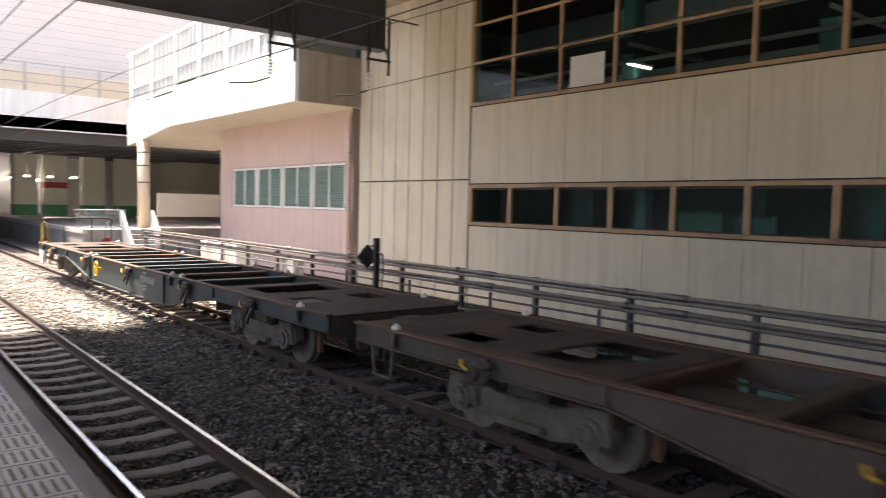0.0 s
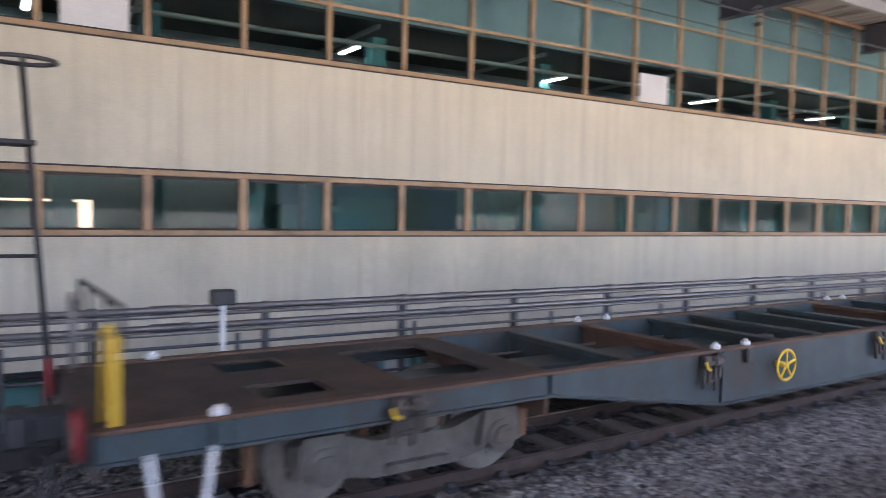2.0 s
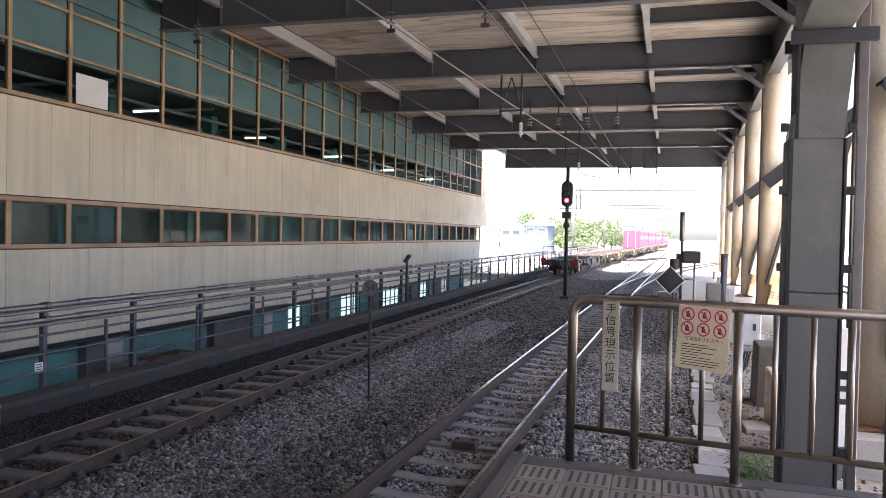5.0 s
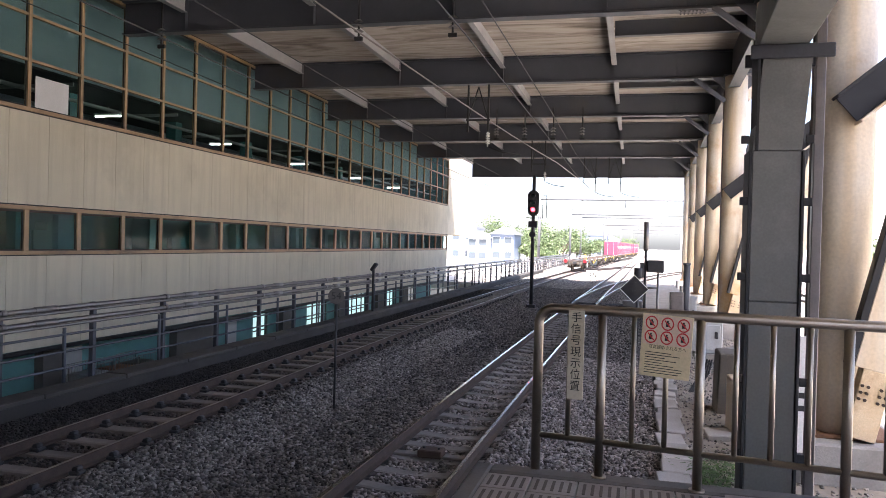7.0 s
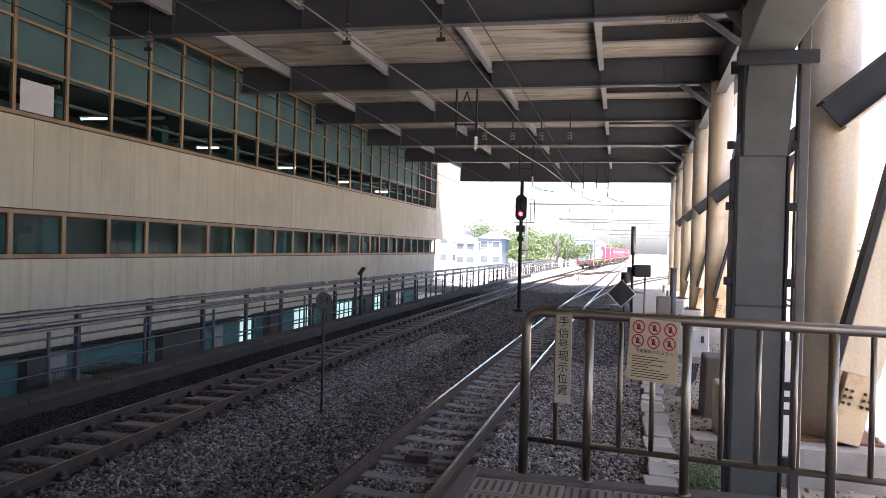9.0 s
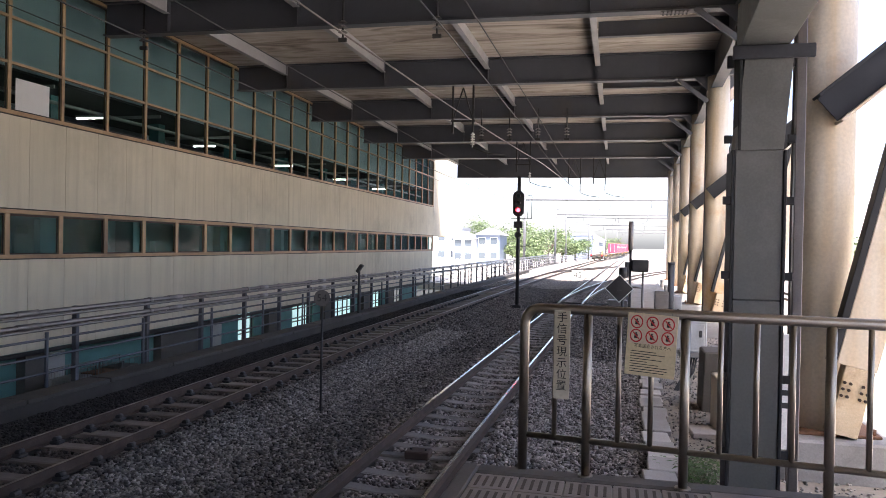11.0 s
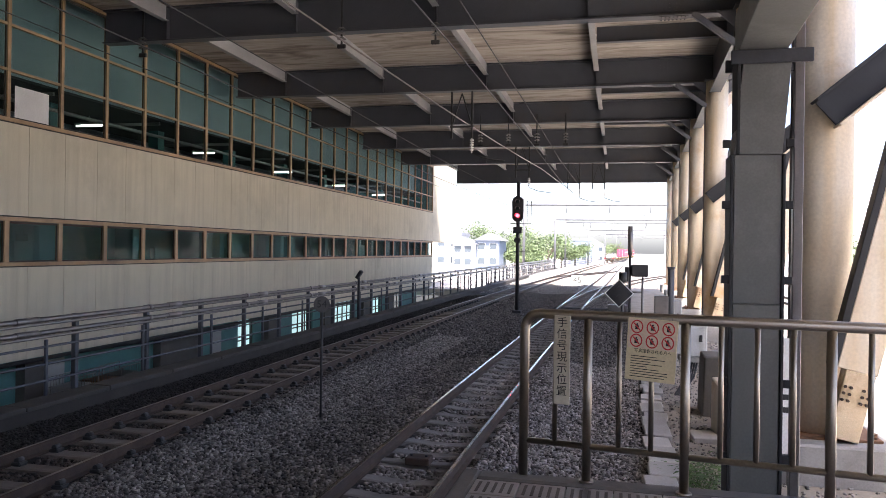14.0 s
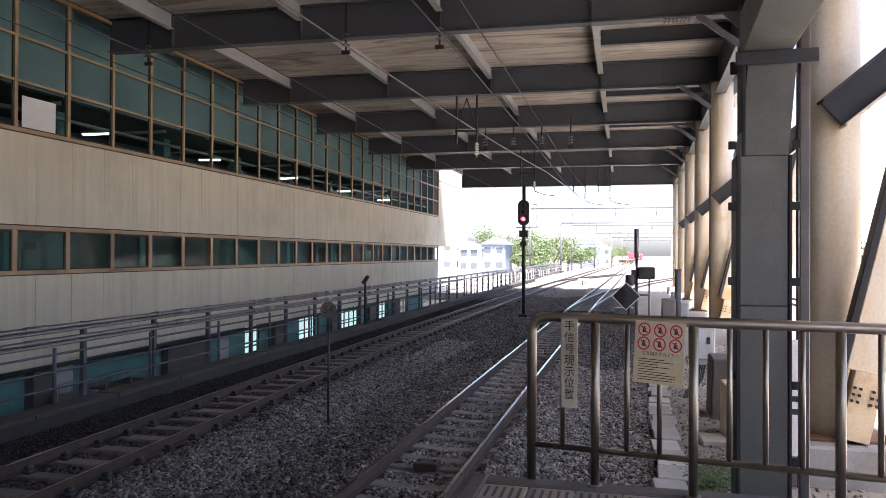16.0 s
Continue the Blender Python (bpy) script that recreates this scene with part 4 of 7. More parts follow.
rod(bm, (-0.18, 0.3, 3.4), (-0.18, 0.3, 4.28), 0.02, 6)
rod(bm, (0, 0, 2.16), (0.05, 0.76, 2.16), 0.024, 6)
part("ladder", bm, M["dark"], s, "dark steel ladder with a hoop")

# small ground signal at the rear
s = thing("shunting_signal", (-9.2, -14.0, -0.1), "small black signal head on a low post", "signal")
bm = bmesh.new()
bevelled(bm, -0.06, 0.06, -0.06, 0.06, 0, 1.98, 0.01)
part("post", bm, M["dark"], s)
bm = bmesh.new()
m = Matrix.Translation((0.05, -0.3, 1.55)) @ Matrix.Rotation(radians(45), 4, "Y")
bevelled(bm, -0.2, 0.2, -0.03, 0.03, -0.2, 0.2, 0.02, m)
for p in ((0.0, 0.1), (0.05, -0.1)):
    rod(bm, (0.05 + p[0], -0.42, 1.55 + p[1]), (0.05 + p[0], -0.3, 1.55 + p[1]), 0.09, 12)
part("head", bm, M["dark"], s)
bm = bmesh.new()
pipe(bm, [(0, 0.05, 1.65), (0, 0.25, 1.62), (0, 0.27, 1.3), (0, 0.2, 0.5)], 0.018, 6)
rod(bm, (0, -0.35, 1.75), (0, 0, 1.85), 0.02, 6)
part("cable", bm, M["dark"], s)

# "54" disc on its rod
M["plate_dark"] = surface("dull_grey_plate", (0.10, 0.095, 0.09), (0.07, 0.066, 0.062), 6, 0.6, bump=0.05)
M["ink"] = surface("black_ink", (0.015, 0.015, 0.016), (0.012, 0.012, 0.012), 10, 0.6, bump=0)


def lettering(text, size, m, material, parent, name="lettering", thick=0.001):
    cu = bpy.data.curves.new(name, "FONT")
    cu.body, cu.size, cu.extrude, cu.align_x, cu.align_y = text, size, thick, "CENTER", "CENTER"
    cu.resolution_u = 3
    cu.materials.append(material)
    ob = new(name, cu)
    ob.parent = parent
    ob.matrix_basis = m
    return ob


FACING = Matrix.Rotation(radians(90), 4, "X")
s = thing("speed_disc", (-4.75, 11.5, -0.17), "round dull disc sign numbered 54 on a thin rod", "sign")
bm = bmesh.new()
rod(bm, (0, 0, 0), (0, 0, 1.78), 0.02, 8)
part("rod", bm, M["dark"], s)
bm = bmesh.new()
m = Matrix.Translation((0, -0.02, 1.88)) @ Matrix.Rotation(radians(22), 4, "Z")
rod(bm, m @ Vector((0, -0.012, 0)), m @ Vector((0, 0.012, 0)), 0.135, 24)
part("disc", bm, M["plate_dark"], s)
lettering("54", 0.17, m @ Matrix.Translation((0, -0.0145, 0)) @ FACING, M["ink"], s)

# kilometre post
s = thing("distance_post", (-8.95, 7.95, -0.2), "white painted concrete distance post marked 3", "post")
bm = bmesh.new()
m = Matrix.Rotation(radians(45), 4, "Z")
extrude(bm, [(-0.12, -0.1), (0.12, -0.1), (0.12, 0.3), (0.06, 0.4), (-0.06, 0.4), (-0.12, 0.3)], "y", -0.115, 0.115, m)
part("body", bm, M["white"], s)
lettering("3", 0.2, m @ Matrix.Translation((0, -0.1185, 0.19)) @ FACING, M["ink"], s)
lettering("3", 0.2, m @ Matrix.Translation((0.1235, 0, 0.19)) @ Matrix.Rotation(radians(90), 4, "Z") @ FACING, M["ink"], s)

# far speed sign on the ground
s = thing("speed_board", (-3.3, 66.0, -0.62), "white ground board marked 45", "sign")
bm = bmesh.new()
bevelled(bm, -0.5, 0.5, -0.02, 0.02, 0.3, 1.15, 0.02)
part("board", bm, M["white"], s)
bm = bmesh.new()
for x in (-0.3, 0.3):
    rod(bm, (x, 0.04, 0), (x, 0.04, 0.8), 0.03, 6)
part("leg", bm, M["galv"], s)
lettering("45", 0.75, Matrix.Translation((0, -0.025, 0.72)) @ FACING, M["ink"], s)

# small instrument box on a white post by the kerb
s = thing("box_post", (-8.95, 2.47, -0.1), "dark instrument box on a white post by the kerb", "post")
bm = bmesh.new()
rod(bm, (0, 0, 0), (0, 0, 1.58), 0.035, 8)
part("post", bm, M["white"], s)
bm = bmesh.new()
bevelled(bm, -0.1, 0.1, -0.14, 0.14, 1.56, 1.74, 0.015)
part("box", bm, M["dark"], s)

# passage post with a short arm
s = thing("lamp_post", (-9.3, 26.0, -0.1), "slim black post with a small head by the kerb", "post")
bm = bmesh.new()
rod(bm, (0, 0, 0), (0, 0, 1.75), 0.05, 8)
part("post", bm, M["dark"], s)
bm = bmesh.new()
m = Matrix.Translation((0, 0, 1.75)) @ Matrix.Rotation(radians(35), 4, "Y")
bevelled(bm, -0.06, 0.06, -0.1, 0.1, -0.14, 0.2, 0.02, m)
part("head", bm, M["dark"], s)

# things in the passage
for k, (y, w, c) in enumerate(((6.9, 0.8, "rust"), (9.7, 1.1, "deck_brown"), (12.6, 0.7, "deck_brown"), (14.9, 1.2, "rust"), (17.2, 0.9, "deck_brown"))):
    s = thing("storage_crate", (-13.2, y, -3.05), "brown crate stacked in the sunken passage", "crate", "passage crates")
    bm = bmesh.new()
    bevelled(bm, -0.4, 0.4, 0, w, 0, 0.8 + 0.1 * (k % 3), 0.02)
    part("case", bm, M[c], s)
    bm = bmesh.new()
    for q in (0.15, 0.45):
        box(bm, 0.4, 0.42, 0.02, w - 0.02, q, q + 0.06)
    part("batten", bm, M["dark"], s)
s = thing("notice_plate", (-9.66, 9.4, 0.0), "small white plate with unreadable print on the handrail", "sign")
bm = bmesh.new()
bevelled(bm, -0.005, 0.005, 0, 0.16, 0.28, 0.42, 0.003)
part("plate", bm, M["white"], s)
bm = bmesh.new()
for q in (0.31, 0.35, 0.39):
    box(bm, 0.0055, 0.007, 0.02, 0.14, q - 0.008, q + 0.008)
part("print", bm, M["ink"], s)

# equipment beyond the platform end
s = thing("diamond_signal", (0.1, 22.6, -0.2), "black diamond-shaped signal plate with white rim on a post", "signal")
bm = bmesh.new()
rod(bm, (0.1, 0.1, 0), (0.1, 0.1, 2.0), 0.045, 8)
part("post", bm, M["dark"], s)
m = Matrix.Translation((0, 0, 1.62)) @ Matrix.Rotation(radians(45), 4, "Y")
bm = bmesh.new()
bevelled(bm, -0.28, 0.28, -0.015, 0.015, -0.28, 0.28, 0.008, m)
part("plate", bm, M["dark"], s)
bm = bmesh.new()
for a, b in (((-0.3, -0.28), (-0.3, 0.3)), ((0.28, 0.3), (-0.3, 0.3)), ((-0.3, 0.3), (0.28, 0.3)), ((-0.3, 0.3), (-0.3, -0.28))):
    box(bm, min(a), max(a), -0.019, 0.0, min(b), max(b), m)
part("rim", bm, M["white"], s)
bm = bmesh.new()
rod(bm, (0.1, 0.1, 1.95), (0.1, 0.1, 2.25), 0.12, 10)
part("lamp_case", bm, M["dark"], s)
for z in (1.75, 1.5):
    bm = bmesh.new()
    rod(bm, (0, -0.12, z), (0, -0.016, z), 0.08, 14)
    part("lamp", bm, M["dark"], s)

s = thing("aerial_post", (0.42, 23.5, -0.2), "slim post with a grey cylinder and a black box", "post")
bm = bmesh.new()
rod(bm, (0, 0, 0), (0, 0, 2.9), 0.04, 8)
part("post", bm, M["dark"], s)
bm = bmesh.new()
rod(bm, (0, 0, 2.75), (0, 0, 3.65), 0.075, 12)
part("cylinder", bm, M["galv"], s)
bm = bmesh.new()
bevelled(bm, -0.16, -0.04, -0.1, 0.1, 1.95, 2.4, 0.015)
bevelled(bm, 0.04, 0.55, -0.12, 0.12, 2.1, 2.48, 0.03)
part("box", bm, M["dark"], s)
bm = bmesh.new()
rod(bm, (0.38, 0, 0), (0.38, 0, 2.1), 0.035, 8)
rod(bm, (0, 0, 1.62), (0.38, 0, 1.62), 0.03, 8)
part("strut", bm, M["galv"], s)

M["cabinet"] = surface("pale_grey_cabinet", (0.45, 0.47, 0.48), (0.37, 0.38, 0.39), 1.4, 0.5, bump=0.04, grain=40, streak=(0.34, 0.33, 0.3))


def cabinet(x, y, w, d, h, z=-0.3, label="pale grey trackside equipment cabinet", cat="cabinet", mat="cabinet"):
    c = thing("equipment_cabinet", (x, y, z), label, cat, "trackside cabinets")
    bm = bmesh.new()
    bevelled(bm, -w / 2, w / 2, -d / 2, d / 2, 0.06, h, 0.02)
    part("body", bm, M[mat], c)
    bm = bmesh.new()
    bevelled(bm, -w / 2 + 0.05, w / 2 - 0.05, -d / 2 - 0.018, -d / 2 - 0.002, 0.14, h - 0.1, 0.006)
    dr = part("door", bm, M[mat], c)
    bm = bmesh.new()
    bevelled(bm, w / 2 - 0.16, w / 2 - 0.1, -d / 2 - 0.04, -d / 2 - 0.02, h * 0.5, h * 0.5 + 0.14, 0.005)
    part("handle", bm, M["dark"], dr)
    bm = bmesh.new()
    bevelled(bm, -w / 2 - 0.05, w / 2 + 0.05, -d / 2 - 0.05, d / 2 + 0.05, -0.05, 0.058, 0.01)
    part("base", bm, M["concrete"], c)
    return c


cabinet(1.55, 24.2, 0.75, 0.5, 1.0)
cabinet(1.5, 26.0, 0.45, 0.45, 1.5, mat="galv", label="dull metal relay case")
cabinet(2.05, 22.0, 0.9, 0.6, 1.05)
cabinet(1.95, 28.5, 0.8, 0.6, 1.2)
cabinet(1.6, 16.2, 0.5, 0.35, 0.75, z=0.45, label="grey switch box on a stand with thick cables")
s = thing("box_stand", (1.6, 16.2, -0.4), "galvanised stand under the switch box with black cables", "stand")
bm = bmesh.new()
for x in (-0.2, 0.2):
    rod(bm, (x, 0, 0), (x, 0, 0.82), 0.03, 8)
part("leg", bm, M["galv"], s)
bm = bmesh.new()
for k in range(5):
    pipe(bm, [(-0.12 + 0.05 * k, -0.05, 0.85), (-0.16 + 0.04 * k, -0.15, 0.5), (-0.4 + 0.03 * k, -0.4, 0.12), (-0.7, -0.7, -0.02)], 0.022, 6)
part("cable", bm, M["dark"], s)
s = thing("vent_pipe", (1.85, 26.6, -0.3), "thick grey upright pipe among the cabinets", "pipe")
bm = bmesh.new()
rod(bm, (0, 0, 0), (0, 0, 2.4), 0.11, 14)
rod(bm, (0, 0, 2.4), (0, 0, 2.46), 0.13, 14)
part("tube", bm, M["beam"], s)
cabinet(1.95, 12.6, 0.75, 0.8, 0.95, z=-0.35, mat="column", label="weathered cream concrete trackside box")
# white site board behind the duct
s = thing("site_board", (2.05, 10.0, -0.3), "white board with faded printed lines behind the duct", "board")
bm = bmesh.new()
bevelled(bm, -0.5, 0.2, -0.02, 0.02, 0.45, 1.9, 0.01)
part("board", bm, M["white"], s)
bm = bmesh.new()
for k, (a, b) in enumerate(((-0.42, -0.3), (-0.42, -0.2), (-0.42, 0.1), (-0.42, 0.2))):
    box(bm, a, b, -0.023, -0.0205, 1.45 - 0.16 * k, 1.52 - 0.16 * k)
part("print", bm, M["ink"], s)
bm = bmesh.new()
for x in (-0.4, 0.1):
    rod(bm, (x, 0.04, 0), (x, 0.04, 1.8), 0.025, 6)
part("post", bm, M["galv"], s)

# concrete trough lids along the right of the track
s = thing("cable_trough", (0.55, 0, -0.32), "row of pale concrete cable trough lids, some tilted", "trough", kind="structure")
bm = bmesh.new()
bevelled(bm, -0.2, 0.2, 0.0, 0.58, 0, 0.1, 0.012)
me = mesh_of("lid", bm, M["concrete"])
me2 = me
rng = random.Random(3)
M["lid"] = surface("pale_lid", (0.5, 0.475, 0.435), (0.38, 0.355, 0.32), 2, 0.85, bump=0.25, grain=40, per_piece=0.2)
me.materials[0] = M["lid"]
for k in range(46):
    y = 5.9 + 0.6 * k
    shared("lid", me, s, Matrix.Translation((0.0 + 0.02 * (y - 6) + rng.uniform(-0.03, 0.03), y, 0.05 * rng.random() + (0.08 if 4 < k < 8 else 0))) @ Euler((rng.uniform(-0.05, 0.05), rng.uniform(-0.05, 0.05), rng.uniform(-0.06, 0.06))).to_matrix().to_4x4())
for k, (x, y, a) in enumerate(((0.75, 9.1, 80), (1.3, 9.2, 95), (1.35, 11.5, 10), (0.85, 11.9, 4))):
    shared("lid", me, s, Matrix.Translation((x, y, 0.04)) @ Matrix.Rotation(radians(a), 4, "Z"))

# ---- platform ----
EDGE, END = -1.03, 5.15
plat = solid("platform", inside((EDGE + 0.02, 9.5, -70, END, -0.62, 1.06)), M["concrete"], "grey concrete platform with ribbed tile edge", "platform", kind="structure")
bm = bmesh.new()
bevelled(bm, EDGE, EDGE + 0.12, -70, END, 0.94, 1.1, 0.015)
bevelled(bm, EDGE + 0.12, 9.5, END - 0.16, END, 0.94, 1.098, 0.015)
part("nosing", bm, M["nosing"], plat)
part("pavement_rest", inside((EDGE + 0.124, 9.5, -70, -9.4, 1.06, 1.096), (EDGE + 0.124 + 1.52, 9.5, -9.4, END - 0.165, 1.06, 1.096)), M["platform"], plat, "plain worn platform surface")
M["slot"] = surface("dark_slot", (0.125, 0.1, 0.09), (0.08, 0.065, 0.058), 5, 0.7, bump=0.1)
TILE = 0.302
bm = bmesh.new()
bevelled(bm, 0.003, TILE - 0.003, 0.003, TILE - 0.003, 0, 0.037, 0.004)
tile = mesh_of("tile", bm, M["platform"])
tile.materials.append(M["slot"])
bm = bmesh.new()
bm.from_mesh(tile)
for k in range(5):
    n0 = len(bm.faces)
    x = 0.045 + 0.053 * k
    bevelled(bm, x - 0.010, x + 0.010, 0.05, TILE - 0.05, 0.0368, 0.0405, 0.001)
    bm.faces.ensure_lookup_table()
    for f in bm.faces[n0:]:
        f.material_index = 1
bm.to_mesh(tile)
bm.free()
for i in range(5):
    for j in range(47):
        shared("tile", tile, plat, Matrix.Translation((EDGE + 0.124 + i * (TILE + 0.002), -9.35 + j * (TILE + 0.002), 1.06 + 0.001 * random.random())))

# end fence, stainless tube
FENCE = Matrix.Translation((0, 5.04, 1.1)) @ Matrix.Rotation(radians(-8), 4, "Z")
fence = thing("platform_fence", FENCE, "brushed stainless tube fence across the platform end", "fence")
TOP = 1.12
bm = bmesh.new()
arc = [(-0.615 + 0.11 - 0.11 * math.cos(a), 0, TOP - 0.11 + 0.11 * math.sin(a)) for a in [math.pi / 2 * i / 6 for i in range(7)]]
pipe(bm, [(-0.615, 0, 0.0)] + arc + [(4.6, 0, TOP)], 0.034, 14)
part("top_rail", bm, M["stainless"], fence)
bm = bmesh.new()
rod(bm, (-0.615, 0, 0.24), (4.6, 0, 0.24), 0.021, 10)
part("bottom_rail", bm, M["stainless"], fence)
bm = bmesh.new()
rod(bm, (0, 0, 0), (0, 0, TOP - 0.02), 0.03, 14)
me = mesh_of("post", bm, M["stainless"])
bm = bmesh.new()
rod(bm, (0, 0, 0), (0, 0, 0.012), 0.05, 14)
cup = mesh_of("floor_cup", bm, M["stainless"])
for x in (-0.178, 0.448, 1.285, 2.12, 2.96, 3.8, 4.6):
    shared("post", me, fence, Matrix.Translation((x, 0, 0)))
    shared("floor_cup", cup, fence, Matrix.Translation((x, 0, 0)))
bm = bmesh.new()
rod(bm, (0, 0, 0.24), (0, 0, TOP - 0.02), 0.0175, 10)
me = mesh_of("bar", bm, M["stainless"])
for x in (-0.397, 0.03, 0.238, 0.662, 0.872, 1.078, 1.495, 1.705, 1.915, 2.33, 2.54, 2.75, 3.17, 3.38, 3.59):
    shared("bar", me, fence, Matrix.Translation((x, 0, 0)))

M["sign_white"] = surface("aged_sign_white", (0.62, 0.58, 0.46), (0.55, 0.5, 0.38), 4, 0.5, bump=0.02, grain=40, stain=(0.5, 0.43, 0.3))
M["sign_cream"] = surface("cream_laminate", (0.72, 0.62, 0.40), (0.66, 0.56, 0.35), 4, 0.4, bump=0.02)
M["sign_top"] = surface("pale_laminate", (0.72, 0.58, 0.45), (0.66, 0.52, 0.4), 4, 0.4, bump=0.02)
M["sign_red"] = surface("sign_red", (0.6, 0.03, 0.04), (0.5, 0.03, 0.03), 8, 0.5, bump=0)
s = thing("position_plate", FENCE @ Matrix.Translation((-0.345, -0.04, 0.515)), "upright white plate with black Japanese lettering wired to the fence", "sign")
bm = bmesh.new()
bevelled(bm, -0.055, 0.055, -0.004, 0.004, 0.0, 0.6, 0.003)
part("plate", bm, M["sign_white"], s)
for k, ch in enumerate("手信号現示位置"):
    lettering(ch, 0.074, Matrix.Translation((0, -0.0055, 0.55 - 0.077 * k)) @ FACING, M["ink"], s)
bm = bmesh.new()
for z in (0.03, 0.53):
    rod(bm, (-0.05, 0.006, z), (0.05, 0.006, z), 0.004, 6)
part("tie", bm, M["galv"], s)

s = thing("photo_notice", FENCE @ Matrix.Translation((0.228, -0.045, 0.715)) @ Matrix.Rotation(radians(-3), 4, "Y").inverted() @ Matrix.Diagonal((0.9, 1, 1.0, 1)), "cream laminated notice with six red prohibition signs hung on the fence", "sign")
bm = bmesh.new()
bevelled(bm, -0.175, 0.175, -0.003, 0.003, 0, 0.405, 0.002)
part("sheet", bm, M["sign_cream"], s)
bm = bmesh.new()
bevelled(bm, -0.165, 0.165, -0.0042, -0.0032, 0.208, 0.397, 0.0004)
part("picture_field", bm, M["sign_top"], s)
for i in range(3):
    for j in range(2):
        c = Vector((-0.11 + 0.11 * i, -0.0052, 0.348 - 0.09 * j))
        bm = bmesh.new()
        pts = [c + Vector((0.044 * math.cos(a), 0, 0.044 * math.sin(a))) for a in [2 * math.pi * k / 20 for k in range(21)]]
        for a, b in zip(pts, pts[1:]):
            d = (a - c) * 0.80
            e = (b - c) * 0.80
            bm.faces.new([bm.verts.new(p) for p in (a, b, c + e, c + d)])
        for q in (1,):
            n = Vector((0.7, 0, -0.7)) * 0.0045
            bm.faces.new([bm.verts.new(c + p) for p in (Vector((-0.022, 0.0, 0.022)) - Vector((n.z, 0, -n.x)) * -1, Vector((-0.022, 0, 0.022)) + Vector((n.z, 0, -n.x)) * -1, Vector((0.022, 0, -0.022)) + Vector((n.z, 0, -n.x)) * -1, Vector((0.022, 0, -0.022)) - Vector((n.z, 0, -n.x)) * -1)])
        part("prohibition_ring", bm, M["sign_red"], s)
        bm = bmesh.new()
        bevelled(bm, c.x - 0.012, c.x + 0.012, -0.005, -0.0044, c.z - 0.018, c.z + 0.008, 0.0002)
        rod(bm, (c.x, -0.005, c.z + 0.015), (c.x, -0.0044, c.z + 0.015), 0.007, 8)
        part("pictogram", bm, M["ink"], s)
lettering("写真撮影される方へ", 0.029, Matrix.Translation((0.01, -0.0045, 0.192)) @ FACING, M["ink"], s, thick=0.0005)
bm = bmesh.new()
for k in range(9):
    w = (0.09, 0.12, 0.07, 0.11, 0.06, 0.10, 0.13, 0.13, 0.12)[k]
    box(bm, -0.14, -0.14 + 2 * w, -0.0048, -0.0036, 0.155 - 0.0165 * k, 0.1595 - 0.0165 * k)
part("print", bm, M["ink"], s)
bm = bmesh.new()
for x in (-0.13, 0.13):
    pipe(bm, [(x, 0, 0.39), (x, 0.01, 0.42), (x, 0.05, 0.43)], 0.002, 5)
part("tie", bm, M["galv"], s)

# grey cable duct beside the fence, turning in under the added platform roof
M["duct"] = surface("grey_duct_paint", (0.19, 0.195, 0.18), (0.145, 0.15, 0.138), 1.2, 0.45, bump=0.05, grain=60, stain=(0.25, 0.25, 0.235))
d = thing("cable_duct", (1.0, 5.9, -0.62), "grey sheet-metal cable duct with bolted side flanges", "duct")
bm = bmesh.new()
bevelled(bm, -0.165, 0.165, -0.12, 0.12, 0, 2.9, 0.006)
part("lower_section", bm, M["duct"], d)
bm = bmesh.new()
bevelled(bm, -0.165, 0.165, -0.12, 0.12, 2.903, 4.0, 0.006)
part("middle_section", bm, M["duct"], d)
bm = bmesh.new()
extrude(bm, [(-0.165, 4.003), (0.165, 4.003), (0.225, 4.72), (-0.105, 4.72)], "y", -0.12, 0.12)
part("bent_section", bm, M["duct"], d)
bm = bmesh.new()
bevelled(bm, -0.14, 0.20, -12, 0.13, 4.76, 5.1, 0.006, Matrix.Rotation(radians(-3.0), 4, "Z"))
part("level_section", bm, M["duct"], d)
bm = bmesh.new()
bevelled(bm, -0.19, -0.168, -0.13, 0.13, 0, 4.0, 0.003)
bevelled(bm, 0.168, 0.19, -0.13, 0.13, 0, 4.0, 0.003)
bevelled(bm, -0.19, -0.168, -0.13, 0.13, 4.0, 4.72, 0.003, Matrix.Translation((0.04, 0, 0)))
part("side_flange", bm, M["dark"], d)
for z in (0.9, 1.35, 1.75, 2.3, 3.05, 3.6, 4.05):
    for sx in (-1, 1):
        bm = bmesh.new()
        bevelled(bm, min(sx * 0.19, sx * 0.245), max(sx * 0.19, sx * 0.245), -0.125, -0.105, z, z + 0.06, 0.004)
        part("lug", bm, M["dark"], d)
bm = bmesh.new()
bevelled(bm, -0.2, 0.36, -0.16, -0.13, 4.66, 4.76, 0.006)
bevelled(bm, -0.2, 0.36, 0.13, 0.16, 4.66, 4.76, 0.006)
part("clamp", bm, M["beam"], d)
bm = bmesh.new()
bevelled(bm, 0.29, 0.36, 0.1, 0.17, 0, 5.6, 0.006)
part("support_post", bm, M["galv"], d)
d2 = solid("wall_low", inside((1.2, 4.2, 5.5, 6.0, -0.62, 0.55)), M["concrete"], "low weathered concrete wall behind the fence", "wall", kind="structure")

